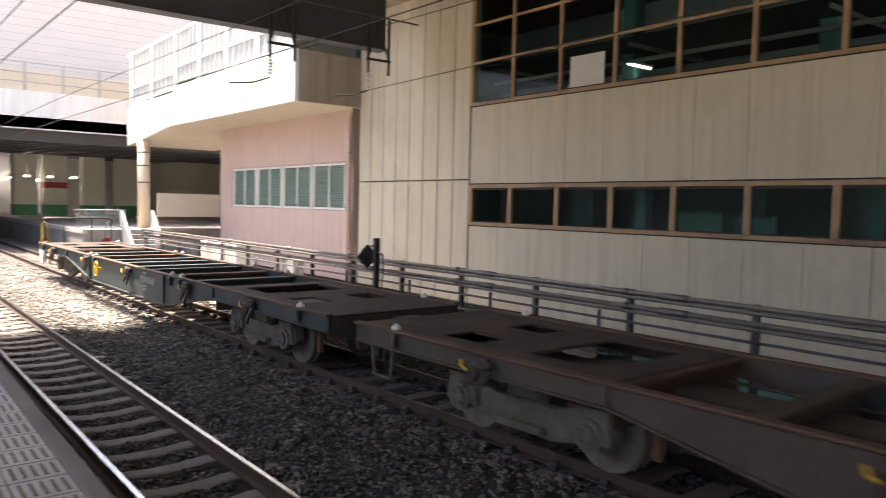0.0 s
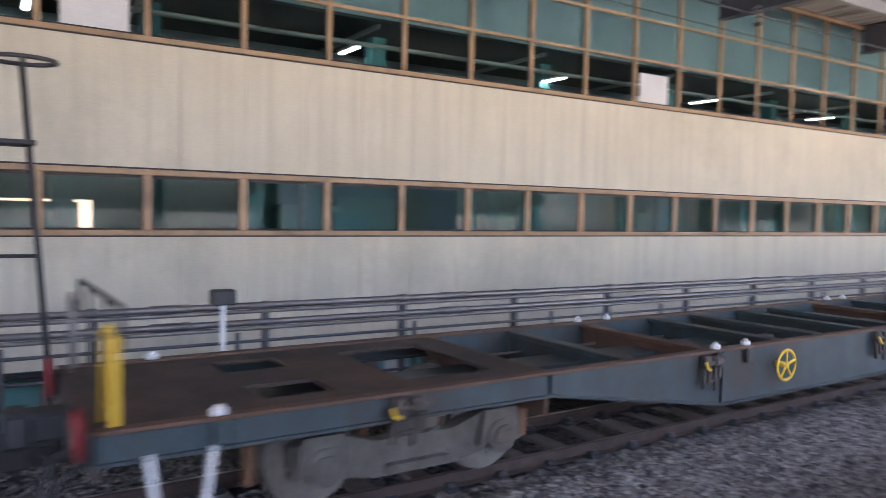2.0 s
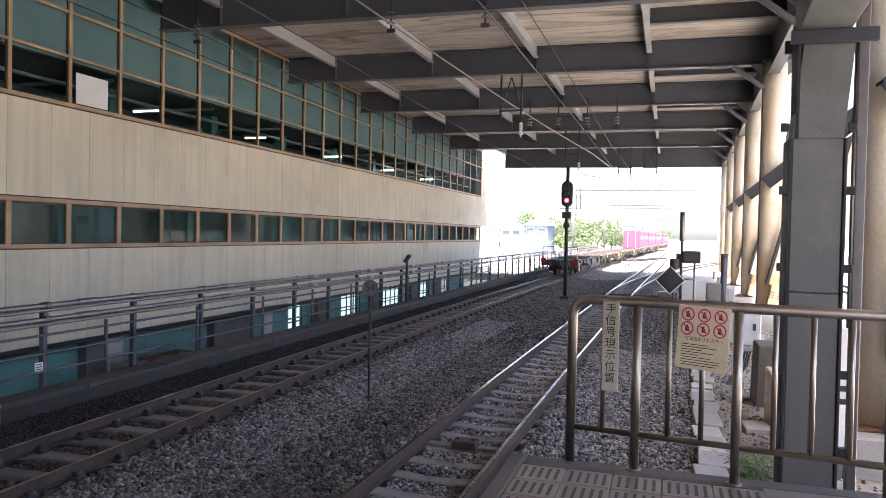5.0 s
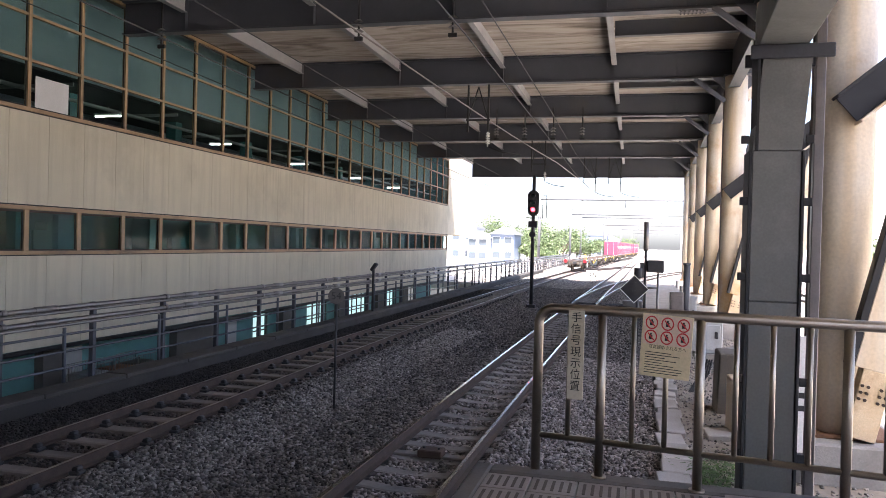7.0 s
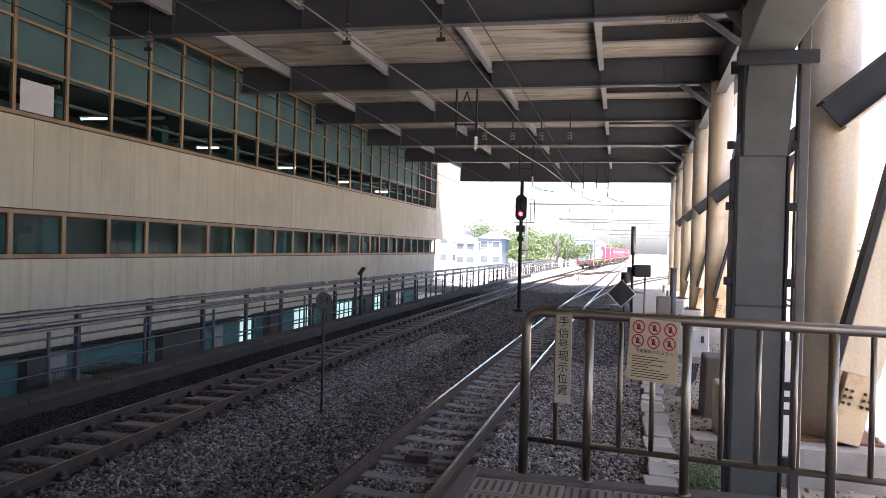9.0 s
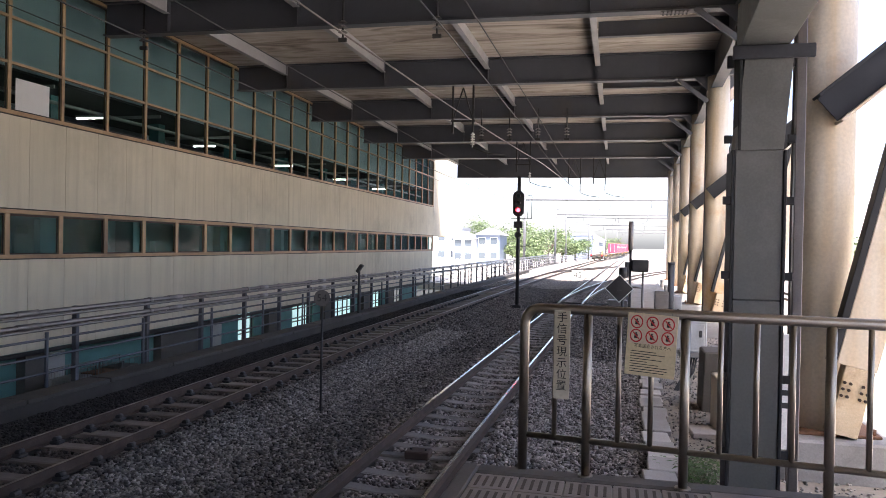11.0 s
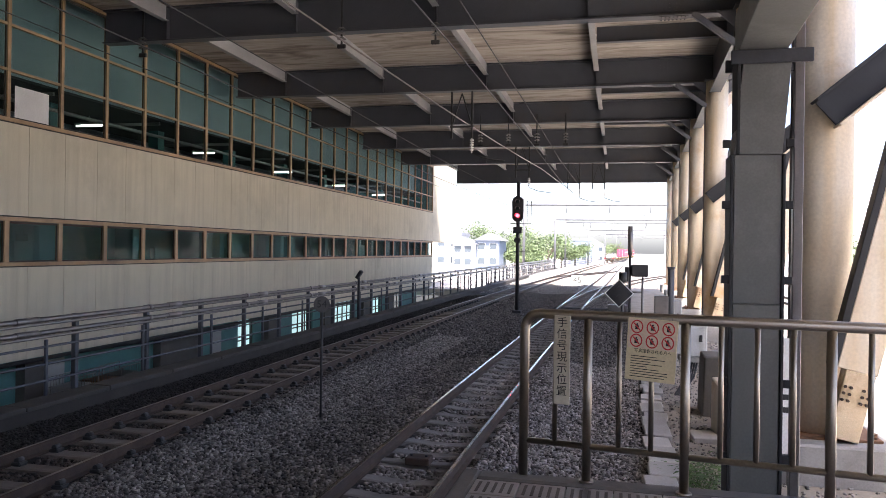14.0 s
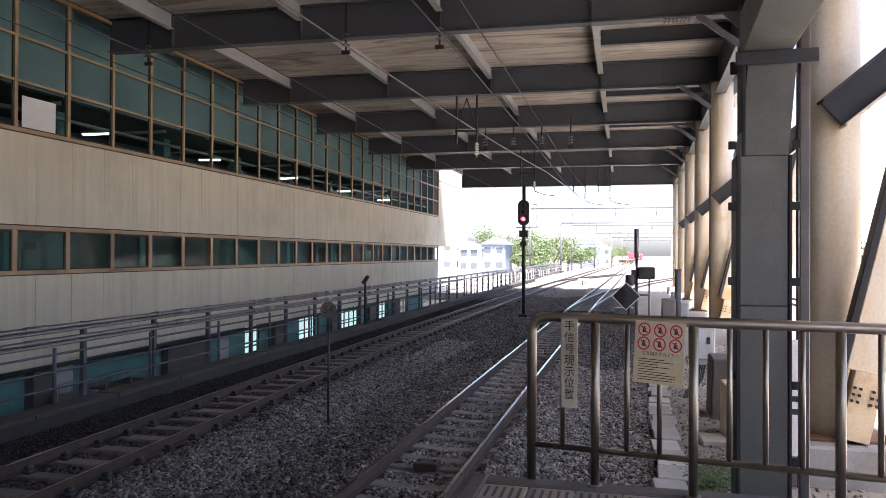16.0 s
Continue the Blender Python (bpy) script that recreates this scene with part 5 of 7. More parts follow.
blk = thing("concrete_block", (1.85, 14.3, -0.34), "rough grey brown concrete footing block", "block")
bm = bmesh.new()
extrude(bm, [(-0.32, 0), (0.32, 0), (0.29, 1.15), (-0.29, 1.15)], "y", -0.4, 0.4)
bmesh.ops.bevel(bm, geom=bm.edges[:], offset=0.025, segments=1, affect="EDGES")
part("body", bm, M["pier"], blk)
cab = thing("marked_cabinet", (2.95, 13.6, -0.34), "white equipment cabinet with small dark print", "cabinet")
bm = bmesh.new()
bevelled(bm, -0.45, 0.45, -0.3, 0.3, 0.0, 1.55, 0.015)
part("case", bm, M["white"], cab)
bm = bmesh.new()
for k, (x, w) in enumerate(((-0.3, 0.12), (-0.3, 0.2), (-0.3, 0.3))):
    box(bm, x, x + w, -0.304, -0.301, 1.12 - 0.1 * k, 1.17 - 0.1 * k)
part("print", bm, M["ink"], cab)

# weeds by the platform end
M["leaf"] = surface("weed_green", (0.07, 0.13, 0.03), (0.05, 0.09, 0.02), 6, 0.6, bump=0, island=0.4)
rng = random.Random(9)
bm = bmesh.new()
for k in range(420):
    p = Vector((1.12 + rng.gauss(0, 0.2), 9.75 + rng.gauss(0, 0.3), -0.27))
    a, h, l = rng.uniform(0, 6.28), rng.uniform(0.05, 0.26), rng.uniform(0.04, 0.09)
    q = p + Vector((math.cos(a) * h * 0.5, math.sin(a) * h * 0.5, h))
    side = Vector((-math.sin(a), math.cos(a), 0)) * l * 0.35
    tip = q + Vector((math.cos(a) * l, math.sin(a) * l, rng.uniform(-0.03, 0.03)))
    bm.faces.new([bm.verts.new(v) for v in (q - Vector((math.cos(a), math.sin(a), 0)) * l * 0.2, q + side, tip, q - side)])
    bm.faces.new([bm.verts.new(v) for v in (p, p + side * 0.15, q)])
solid("weeds", bm, M["leaf"], "low green weeds growing beside the platform end", "weeds", kind="stuff")
M["bush_soil"] = surface("dry_soil", (0.36, 0.32, 0.265), (0.23, 0.2, 0.16), 2, 0.95, bump=0.6, grain=18)
bm = bmesh.new()
box(bm, 0.72, 3.6, 5.16, 62, -0.62, -0.262)
M["pale_paving"] = surface("pale_paving", (0.57, 0.53, 0.475), (0.48, 0.44, 0.39), 0.8, 0.9, bump=0.2, grain=20)
solid("pavement_east", inside((3.6, 8.5, 6.2, 70, -0.62, -0.42)), M["pale_paving"], "pale sunlit concrete strip beyond the columns", "pavement", kind="structure")
solid("soil_strip", bm, M["bush_soil"], "dry brown soil between track and columns", "soil", kind="structure")

# ---- container wagons ----
LEN = 19.7
M["bogie"] = surface("dusty_bogie", (0.15, 0.133, 0.106), (0.06, 0.052, 0.043), 3, 0.9, bump=0.3, grain=50, stain=(0.09, 0.07, 0.052))
M["lock"] = surface("oily_brown_lock", (0.075, 0.058, 0.046), (0.035, 0.028, 0.023), 5, 0.7, bump=0.3, grain=50)
M["wheel"] = surface("wheel_steel", (0.22, 0.195, 0.155), (0.1, 0.085, 0.07), 4, 0.75, 0.2, 0.2, 60)
M["edge_rust"] = surface("rusty_deck_edge", (0.125, 0.065, 0.038), (0.065, 0.04, 0.028), 2.5, 0.8, 0.0, 0.3, 60)
M["brown_side"] = surface("brown_dusted_paint", (0.085, 0.06, 0.043), (0.048, 0.036, 0.028), 1.6, 0.75, bump=0.15, grain=40, stain=(0.04, 0.045, 0.045))
M["letter_white"] = surface("worn_white_print", (0.3, 0.3, 0.27), (0.2, 0.21, 0.2), 8, 0.7, bump=0.02)


def spin_wheelset(parent, y):
    w = thing("wheelset", (0, y, 0.43), "", "")
    w.parent = parent
    for k in ("label", "category"):
        if k in w:
            del w[k]
    bm = bmesh.new()
    rod(bm, (-0.95, 0, 0), (0.95, 0, 0), 0.075, 10)
    for s in (-1, 1):
        rod(bm, (s * 0.5, 0, 0), (s * 0.53, 0, 0), 0.455, 28)
        rod(bm, (s * 0.53, 0, 0), (s * 0.63, 0, 0), 0.43, 28)
        rod(bm, (s * 0.63, 0, 0), (s * 0.66, 0, 0), 0.13, 14)
        for i in range(3):
            a = 2 * math.pi * i / 3
            rod(bm, (s * 0.63, 0.26 * math.cos(a), 0.26 * math.sin(a)), (s * 0.637, 0.26 * math.cos(a), 0.26 * math.sin(a)), 0.05, 8)
    me = mesh_of("wheels", bm, M["wheel"])
    scene.collection.objects.unlink(w)
    bpy.data.objects.remove(w)
    ob = new("wheelset", me)
    ob.parent = parent
    ob.matrix_basis = Matrix.Translation((0, y, 0.43))
    return ob


def bogie(w, yc):
    for s in (-1, 1):
        bm = bmesh.new()
        x0, x1 = (0.72, 0.86) if s > 0 else (-0.86, -0.72)
        # bowed side frame with two axle boxes
        out = [(-1.22, 0.42), (-1.2, 0.62), (-0.8, 0.68), (-0.42, 0.56), (0.42, 0.56), (0.8, 0.68), (1.2, 0.62), (1.22, 0.42), (0.85, 0.3), (0.42, 0.22), (-0.42, 0.22), (-0.85, 0.3)]
        extrude(bm, [(p + yc, q) for p, q in out], "x", x0, x1)
        part("side_frame", bm, M["bogie"], w)
        for dy in (-0.95, 0.95):
            bm = bmesh.new()
            rod(bm, (s * 0.86, yc + dy, 0.43), (s * 0.97, yc + dy, 0.43), 0.17, 16)
            rod(bm, (s * 0.97, yc + dy, 0.43), (s * 1.0, yc + dy, 0.43), 0.11, 12)
            extrude(bm, [(yc + dy - 0.26, 0.36), (yc + dy + 0.26, 0.36), (yc + dy + 0.2, 0.7), (yc + dy - 0.2, 0.7)], "x", min(s * 0.865, s * 0.93), max(s * 0.865, s * 0.93))
            for i in range(4):
                a = math.pi / 4 + math.pi / 2 * i
                rod(bm, (s * 0.995, yc + dy + 0.075 * math.cos(a), 0.43 + 0.075 * math.sin(a)), (s * 1.015, yc + dy + 0.075 * math.cos(a), 0.43 + 0.075 * math.sin(a)), 0.018, 6)
            part("axle_box", bm, M["bogie"], w)
        bm = bmesh.new()
        for dy in (-0.2, 0.0, 0.2):
            rod(bm, (s * 0.79, yc + dy, 0.34), (s * 0.79, yc + dy, 0.75), 0.075, 10)
        box(bm, min(s * 0.7, s * 0.95), max(s * 0.7, s * 0.95), yc - 0.33, yc + 0.33, 0.27, 0.34)
        part("spring", bm, M["bogie"], w)
        for dy in (-1.5, -0.42, 0.42, 1.5):
            bm = bmesh.new()
            bevelled(bm, min(s * 0.53, s * 0.62), max(s * 0.53, s * 0.62), yc + dy - 0.05, yc + dy + 0.05, 0.25, 0.62, 0.02)
            part("brake_shoe", bm, M["rust"], w)
    bm = bmesh.new()
    bevelled(bm, -0.9, 0.9, yc - 0.24, yc + 0.24, 0.6, 0.82, 0.02)
    part("bolster", bm, M["bogie"], w)


def flat_wagon(tail):
    w = thing("flat_wagon", (0, 0, 0), "empty blue-grey skeletal container wagon with dusty brown deck ends", "wagon", "empty wagons")
    HW = 1.24
    for s in (-1, 1):
        # fish-bellied side sill
        bm = bmesh.new()
        out = [(0.0, 1.05), (LEN, 1.05), (LEN, 0.85), (LEN - 4.15, 0.85), (LEN - 6.85, 0.42), (6.85, 0.42), (4.15, 0.85), (0.0, 0.85)]
        extrude(bm, out, "x", min(s * (HW - 0.05), s * (HW - 0.09)), max(s * (HW - 0.05), s * (HW - 0.09)))
        sill = part("side_sill", bm, M["wagon"], w, "blue-grey painted fish-belly side sill")
        bm = bmesh.new()
        bevelled(bm, min(s * (HW - 0.12), s * HW), max(s * (HW - 0.12), s * HW), 0, LEN, 1.05, 1.085, 0.006)
        part("top_flange", bm, M["edge_rust"], sill)
        bm = bmesh.new()
        for a, b in zip([(LEN, 0.85), (LEN - 4.15, 0.85), (LEN - 6.85, 0.42), (6.85, 0.42), (4.15, 0.85)], [(LEN - 4.15, 0.85), (LEN - 6.85, 0.42), (6.85, 0.42), (4.15, 0.85), (0, 0.85)]):
            x0, x1 = sorted((s * (HW - 0.13), s * (HW - 0.01)))
            q = [(x0, a), (x1, a), (x1, b), (x0, b)]
            lo = [bm.verts.new((x, p[0], p[1] - 0.025)) for x, p in q]
            hi = [bm.verts.new((x, p[0], p[1])) for x, p in q]
            bm.faces.new(lo)
            bm.faces.new(hi[::-1])
            for i in range(4):
                bm.faces.new((lo[i], lo[(i + 1) % 4], hi[(i + 1) % 4], hi[i]))
        bmesh.ops.remove_doubles(bm, verts=bm.verts[:], dist=0.001)
        part("bottom_flange", bm, M["wagon"], sill)
        # stiffeners at the knee
        for y, low in ((6.85, 0.43), (LEN - 6.85, 0.43), (4.15, 0.86), (LEN - 4.15, 0.86)):
            bm = bmesh.new()
            box(bm, min(s * (HW - 0.05), s * (HW - 0.01)), max(s * (HW - 0.05), s * (HW - 0.01)), y - 0.018, y + 0.018, low, 1.05)
            part("stiffener", bm, M["wagon"], sill)
        # twist-lock brackets with levers
        for y in (2.5, 6.6, 10.45, LEN - 5.4, LEN - 2.5):
            bm = bmesh.new()
            x0 = s * (HW - 0.04)
            bevelled(bm, min(x0, x0 + s * 0.09), max(x0, x0 + s * 0.09), y - 0.17, y - 0.05, 0.86, 1.04, 0.02)
            bevelled(bm, min(x0, x0 + s * 0.12), max(x0, x0 + s * 0.12), y - 0.02, y + 0.15, 0.9, 1.03, 0.03)
            rod(bm, (x0 + s * 0.07, y - 0.2, 0.93), (x0 + s * 0.07, y + 0.2, 0.97), 0.03, 7)
            for dy, low in ((-0.15, 0.66), (-0.05, 0.72), (0.06, 0.62), (0.14, 0.76)):
                rod(bm, (x0 + s * 0.05, y + dy, 0.9), (x0 + s * 0.09, y + dy - 0.05, low), 0.024, 6)
            rod(bm, (x0 + s * 0.06, y - 0.16, 0.72), (x0 + s * 0.06, y + 0.12, 0.75), 0.022, 6)
            br = part("lock_bracket", bm, M["lock"], w)
            bm = bmesh.new()
            pipe(bm, [(x0 + s * 0.13, y - 0.22, 0.98), (x0 + s * 0.14, y - 0.2, 0.91), (x0 + s * 0.13, y - 0.13, 0.88)], 0.018, 6)
            part("handle", bm, M["yellow"], br, "yellow painted lever")
        for y in (0.87, 6.75, 7.33, LEN - 6.4, LEN - 5.85, LEN - 0.87):
            bm = bmesh.new()
            m = Matrix.Translation((s * (HW - 0.07), y, 1.085))
            rod(bm, m @ Vector((0, 0, 0)), m @ Vector((0, 0, 0.04)), 0.06, 12)
            rod(bm, m @ Vector((0, 0, 0.04)), m @ Vector((0, 0, 0.075)), 0.05, 12, 0.02)
            part("lock_cone", bm, M["white"], w, "whitish lock cone on the deck edge")
            bm = bmesh.new()
            bevelled(bm, min(s * (HW - 0.05), s * (HW + 0.03)), max(s * (HW - 0.05), s * (HW + 0.03)), y - 0.07, y + 0.07, 0.87, 1.05, 0.02)
            part("cone_pocket", bm, M["wagon"], sill)
        # lashing hole
        bm = bmesh.new()
        x0 = s * (HW - 0.049)
        rod(bm, (x0 - s * 0.002, 10.98, 0.84), (x0 + s * 0.004, 10.98, 0.84), 0.05, 14)
        part("lashing_hole", bm, M["dark"], sill, "dark round hole in the sill")
        # number and data panel as plain bars
        bm = bmesh.new()
        x0 = s * (HW - 0.0465)
        for k in range(8):
            y = 11.22 + 0.125 * k
            box(bm, x0 - 0.002, x0 + 0.002, y, y + 0.08, 0.76, 0.9)
        box(bm, x0 - 0.002, x0 + 0.002, 11.4, 11.62, 0.95, 1.0)
        for k in range(2):
            box(bm, x0 - 0.002, x0 + 0.002, 11.4, 11.62, 0.66 - 0.07 * k, 0.7 - 0.07 * k)
        part("marking", bm, M["letter_white"], sill, "worn white marking bars")
        # handwheel
        bm = bmesh.new()
        xw = s * (HW + 0.1)
        pipe(bm, [(xw, 7.95 + 0.19 * math.cos(a), 0.8 + 0.19 * math.sin(a)) for a in [2 * math.pi * i / 24 for i in range(25)]], 0.018, 6)
        for i in range(5):
            a = 2 * math.pi * i / 5 + 0.3
            rod(bm, (xw, 7.95, 0.8), (xw, 7.95 + 0.19 * math.cos(a), 0.8 + 0.19 * math.sin(a)), 0.016, 6)
        rod(bm, (s * (HW - 0.05), 7.95, 0.8), (xw + s * 0.02, 7.95, 0.8), 0.035, 10)
        part("handwheel", bm, M["yellow"], w, "yellow brake handwheel")
    # end platforms with openings in the plate
    for y0, sgn in ((0.0, 1), (LEN, -1)):
        bm = bmesh.new()
        cuts = [(1.35, 2.0, -0.8, -0.3), (1.35, 2.0, 0.3, 0.8), (2.75, 3.75, -0.75, 0.75)]
        ys = sorted({0.0, 4.15, *[c for q in cuts for c in q[:2]]})
        for a, b in zip(ys, ys[1:]):
            xs = [(-HW + 0.12, HW - 0.12)]
            for c in cuts:
                if c[0] <= a and b <= c[1]:
                    xs = [seg for x0, x1 in xs for seg in (((x0, c[2]), (c[3], x1)) if x0 < c[2] and c[3] < x1 else ((x0, x1),))]
            for x0, x1 in xs:
                p, q = sorted((y0 + sgn * a, y0 + sgn * b))
                box(bm, x0, x1, p, q, 1.025, 1.06)
        bmesh.ops.remove_doubles(bm, verts=bm.verts[:], dist=0.001)
        part("deck_plate", bm, M["deck_brown"], w, "dusty brown end deck with openings")
        bm = bmesh.new()
        p, q = sorted((y0, y0 + sgn * 0.05))
        bevelled(bm, -HW + 0.05, HW - 0.05, p, q, 0.7, 1.05, 0.01)
        part("headstock", bm, M["lock"], w)
        bm = bmesh.new()
        p, q = sorted((y0, y0 - sgn * 0.38))
        bevelled(bm, -0.13, 0.13, p, q, 0.74, 0.98, 0.03)
        bevelled(bm, -0.2, 0.16, *sorted((y0 - sgn * 0.28, y0 - sgn * 0.5)), 0.70, 1.0, 0.04)
        part("coupler", bm, M["dark"], w)
        bm = bmesh.new()
        bm.free()
        for x in (-0.55, 0.5):
            bm = bmesh.new()
            pipe(bm, [(x, y0, 0.78), (x, y0 - sgn * 0.18, 0.72), (x + 0.03, y0 - sgn * 0.28, 0.5), (x + 0.05, y0 - sgn * 0.2, 0.36)], 0.03, 8)
            part("air_hose", bm, M["dark"], w)
    # cross members and centre sill
    for y in (4.15, 5.5, 6.85, 8.3, 9.3, 10.5, 11.4, 12.85, 14.2, 15.55):
        bm = bmesh.new()
        bevelled(bm, -HW + 0.1, HW - 0.1, y - 0.10, y + 0.10, 0.985, 1.045, 0.008)
        box(bm, -HW + 0.1, HW - 0.1, y - 0.02, y + 0.02, 0.62, 0.985)
        part("cross_member", bm, M["edge_rust"] if y in (4.15, 15.55, 6.85, 12.85) else M["wagon"], w)
    bm = bmesh.new()
    for x in (-0.2, 0.2):
        bevelled(bm, x - 0.015, x + 0.015, 0.1, LEN - 0.1, 0.5, 0.86, 0.004)
    box(bm, -0.26, 0.26, 0.1, LEN - 0.1, 0.86, 0.885)
    part("centre_sill", bm, M["wagon"], w)
    bm = bmesh.new()
    for x, y0, y1, r in ((-0.6, 7.6, 8.9, 0.19), (0.55, 9.9, 10.8, 0.16)):
        rod(bm, (x, y0, 0.62), (x, y1, 0.62), r, 16)
    pipe(bm, [(0.45, 4.0, 0.7), (0.45, 15.0, 0.7)], 0.03, 6)
    part("air_tank", bm, M["bogie"], w)
    bm = bmesh.new()
    for x in (0.3, 0.75):
        bevelled(bm, x - 0.08, x + 0.08, 8.6, 9.2, 0.6, 0.95, 0.02)
    pipe(bm, [(-0.9, 4.0, 0.8), (-0.9, 15.0, 0.8)], 0.02, 6)
    part("brake_gear", bm, M["bogie"], w)
    bogie(w, 2.8)
    bogie(w, LEN - 2.8)
    for y in (1.85, 3.75, LEN - 3.75, LEN - 1.85):
        spin_wheelset(w, y)
    # step at the corner
    for s in (-1, 1):
        bm = bmesh.new()
        pipe(bm, [(s * 1.17, 0.36, 0.85), (s * 1.17, 0.42, 0.44), (s * 1.17, 0.76, 0.44), (s * 1.17, 0.82, 0.85)], 0.03, 6)
        part("step", bm, M["bogie"], w)
    return w


def tail_gear(w):
    for s in (-1, 1):
        bm = bmesh.new()
        rod(bm, (s * 1.02, -0.09, 1.02), (s * 1.02, -0.07, 1.02), 0.19, 26)
        part("tail_disc", bm, M["red"], w, "round red tail marker disc")
        bm = bmesh.new()
        bevelled(bm, min(s * 0.98, s * 1.06), max(s * 0.98, s * 1.06), -0.068, 0.0, 0.8, 1.05, 0.01)
        part("disc_bracket", bm, M["dark"], w)
        bm = bmesh.new()
        bevelled(bm, min(s * 1.1, s * 1.15), max(s * 1.1, s * 1.15), 0.12, 0.18, 1.07, 1.72, 0.01)
        pipe(bm, [(s * 1.12, 0.15, 1.7), (s * 1.08, 0.12, 1.8), (s * 0.98, 0.1, 1.74), (s * 0.9, 0.1, 1.07)], 0.018, 8)
        part("grab_rail", bm, M["yellow"] if s > 0 else M["galv"], w, "yellow flat grab rail" if s > 0 else "grey flat grab rail")
        bm = bmesh.new()
        pipe(bm, [(s * 0.8, -0.02, 0.75), (s * 0.82, -0.2, 0.62), (s * 0.84, -0.22, 0.35), (s * 0.8, -0.1, 0.3)], 0.022, 6)
        part("hose", bm, M["dark"], w)
        bm = bmesh.new()
        pipe(bm, [(s * 1.21, 0.36, 0.86), (s * 1.21, 0.42, 0.4), (s * 1.21, 0.76, 0.4), (s * 1.21, 0.82, 0.86)], 0.032, 6)
        part("corner_step", bm, M["white"], w, "white painted corner step")
    bm = bmesh.new()
    pipe(bm, [(-1.12, 0.2, 1.62), (-1.12, 0.2, 1.86), (-1.04, 0.2, 1.92), (1.04, 0.2, 1.92), (1.12, 0.2, 1.86), (1.12, 0.2, 1.62)], 0.022, 8)
    for x in (-0.45, 0.45):
        rod(bm, (x, 0.2, 1.06), (x, 0.2, 1.92), 0.018, 6)
    part("end_rail", bm, M["dark"], w, "dark safety rail across the tail")
    bm = bmesh.new()
    for x in (-0.6, -0.3, 0.3, 0.62):
        bevelled(bm, x - 0.09, x + 0.09, -0.06, 0.0, 0.66, 0.94, 0.02)
    part("end_fitting", bm, M["bogie"], w)


base = flat_wagon(False)
wagons = [base] + [copy_thing(base, Matrix.Identity(4)) for _ in range(7)]
tail_gear(base)
base["label"] = "last empty container wagon with red tail discs and end rail"
for ob in wagons[1].children_recursive:
    if ob.type == "MESH" and ob.data.materials[0] == M["wagon"]:
        ob.data = ob.data.copy()
        ob.data.materials[0] = M["brown_side"]
wagons[1]["label"] = "empty container wagon coated in rust-brown dust"
for w in wagons[3:]:
    w["label"] = "container wagon loaded with crimson containers"
    w["group"] = "loaded wagons"

bm = bmesh.new()
bevelled(bm, -1.2, 1.2, 0, 3.66, 0, 2.5, 0.03)
box_body = mesh_of("container_body", bm, M["container"])
bm = bmesh.new()
for s in (-1, 1):
    for k in range(17):
        y = 0.25 + 0.2 * k
        box(bm, min(s * 1.2, s * 1.215), max(s * 1.2, s * 1.215), y, y + 0.09, 0.15, 2.35)
box_ribs = mesh_of("ribs", bm, M["container"])
bm = bmesh.new()
for s in (-1, 1):
    box(bm, min(s * 1.2165, s * 1.22), max(s * 1.2165, s * 1.22), 1.2, 2.5, 1.3, 1.75)
    box(bm, s * 0.55 - 0.02, s * 0.55 + 0.02, -0.03, -0.001, 0.1, 2.4)
box_mark = mesh_of("marking", bm, M["white"])
freight = []
for k, w in enumerate(wagons[3:]):
    for j in range(5):
        if k == 3 and j in (1, 2):
            continue
        c = new("freight_container", box_body)
        tagged(c, "crimson ribbed steel freight container on a wagon", "container", "freight containers")
        shared("ribs", box_ribs, c, Matrix.Identity(4))
        shared("marking", box_mark, c, Matrix.Identity(4))
        freight.append((c, k + 3, 0.35 + 3.8 * j))

# ---- rear of the station: walkway, pink annex, overbridge, far platform ----
W_X, W_Y0, W_Y1 = -11.9, -43.5, -23.4
walkway = thing("covered_walkway", (0, 0, 0), "white fascia footbridge walkway with a long glazed front", "footbridge", kind="structure")
bm = bmesh.new()
extrude(bm, [(W_Y1, 6.15), (W_Y1, 7.95), (-35.5, 8.1), (W_Y0, 7.6), (W_Y0, 5.6), (-36.4, 6.2)], "x", W_X - 0.15, W_X)
part("fascia", bm, M["white"], walkway)
M["tan"] = surface("tan_end_panel", (0.33, 0.29, 0.23), (0.26, 0.22, 0.17), 0.8, 0.7, bump=0.08, grain=30, streak=(0.2, 0.17, 0.13))
bm = inside((WALL + 0.02, W_X - 0.16, W_Y1 - 0.15, W_Y1, 6.17, 7.95))
part("end_panel", bm, M["tan"], walkway)
M["soffit"] = surface("cream_soffit", (0.58, 0.52, 0.42), (0.5, 0.44, 0.35), 0.7, 0.7, bump=0.05, grain=30)
bm = bmesh.new()
extrude(bm, [(W_Y1 - 0.16, 6.17), (-36.4, 6.22), (W_Y0, 5.62), (W_Y0, 5.8), (-36.4, 6.4), (W_Y1 - 0.16, 6.35)], "x", WALL - 2.4, W_X - 0.16)
part("soffit", bm, M["soffit"], walkway)
bm = inside((WALL - 2.4, W_X - 0.02, W_Y0, W_Y1, 10.45, 10.6), (WALL - 2.4, WALL - 2.3, W_Y0, W_Y1, 6.4, 10.45))
part("roof", bm, M["white"], walkway)
M["blind_glass"] = surface("pale_glazing", (0.42, 0.45, 0.44), (0.33, 0.36, 0.36), 0.6, 0.15, bump=0.0)
ys = [W_Y1, -26.5, -29.45, -32.5, -35.6, -39.2, -42.7]
bm = bmesh.new()
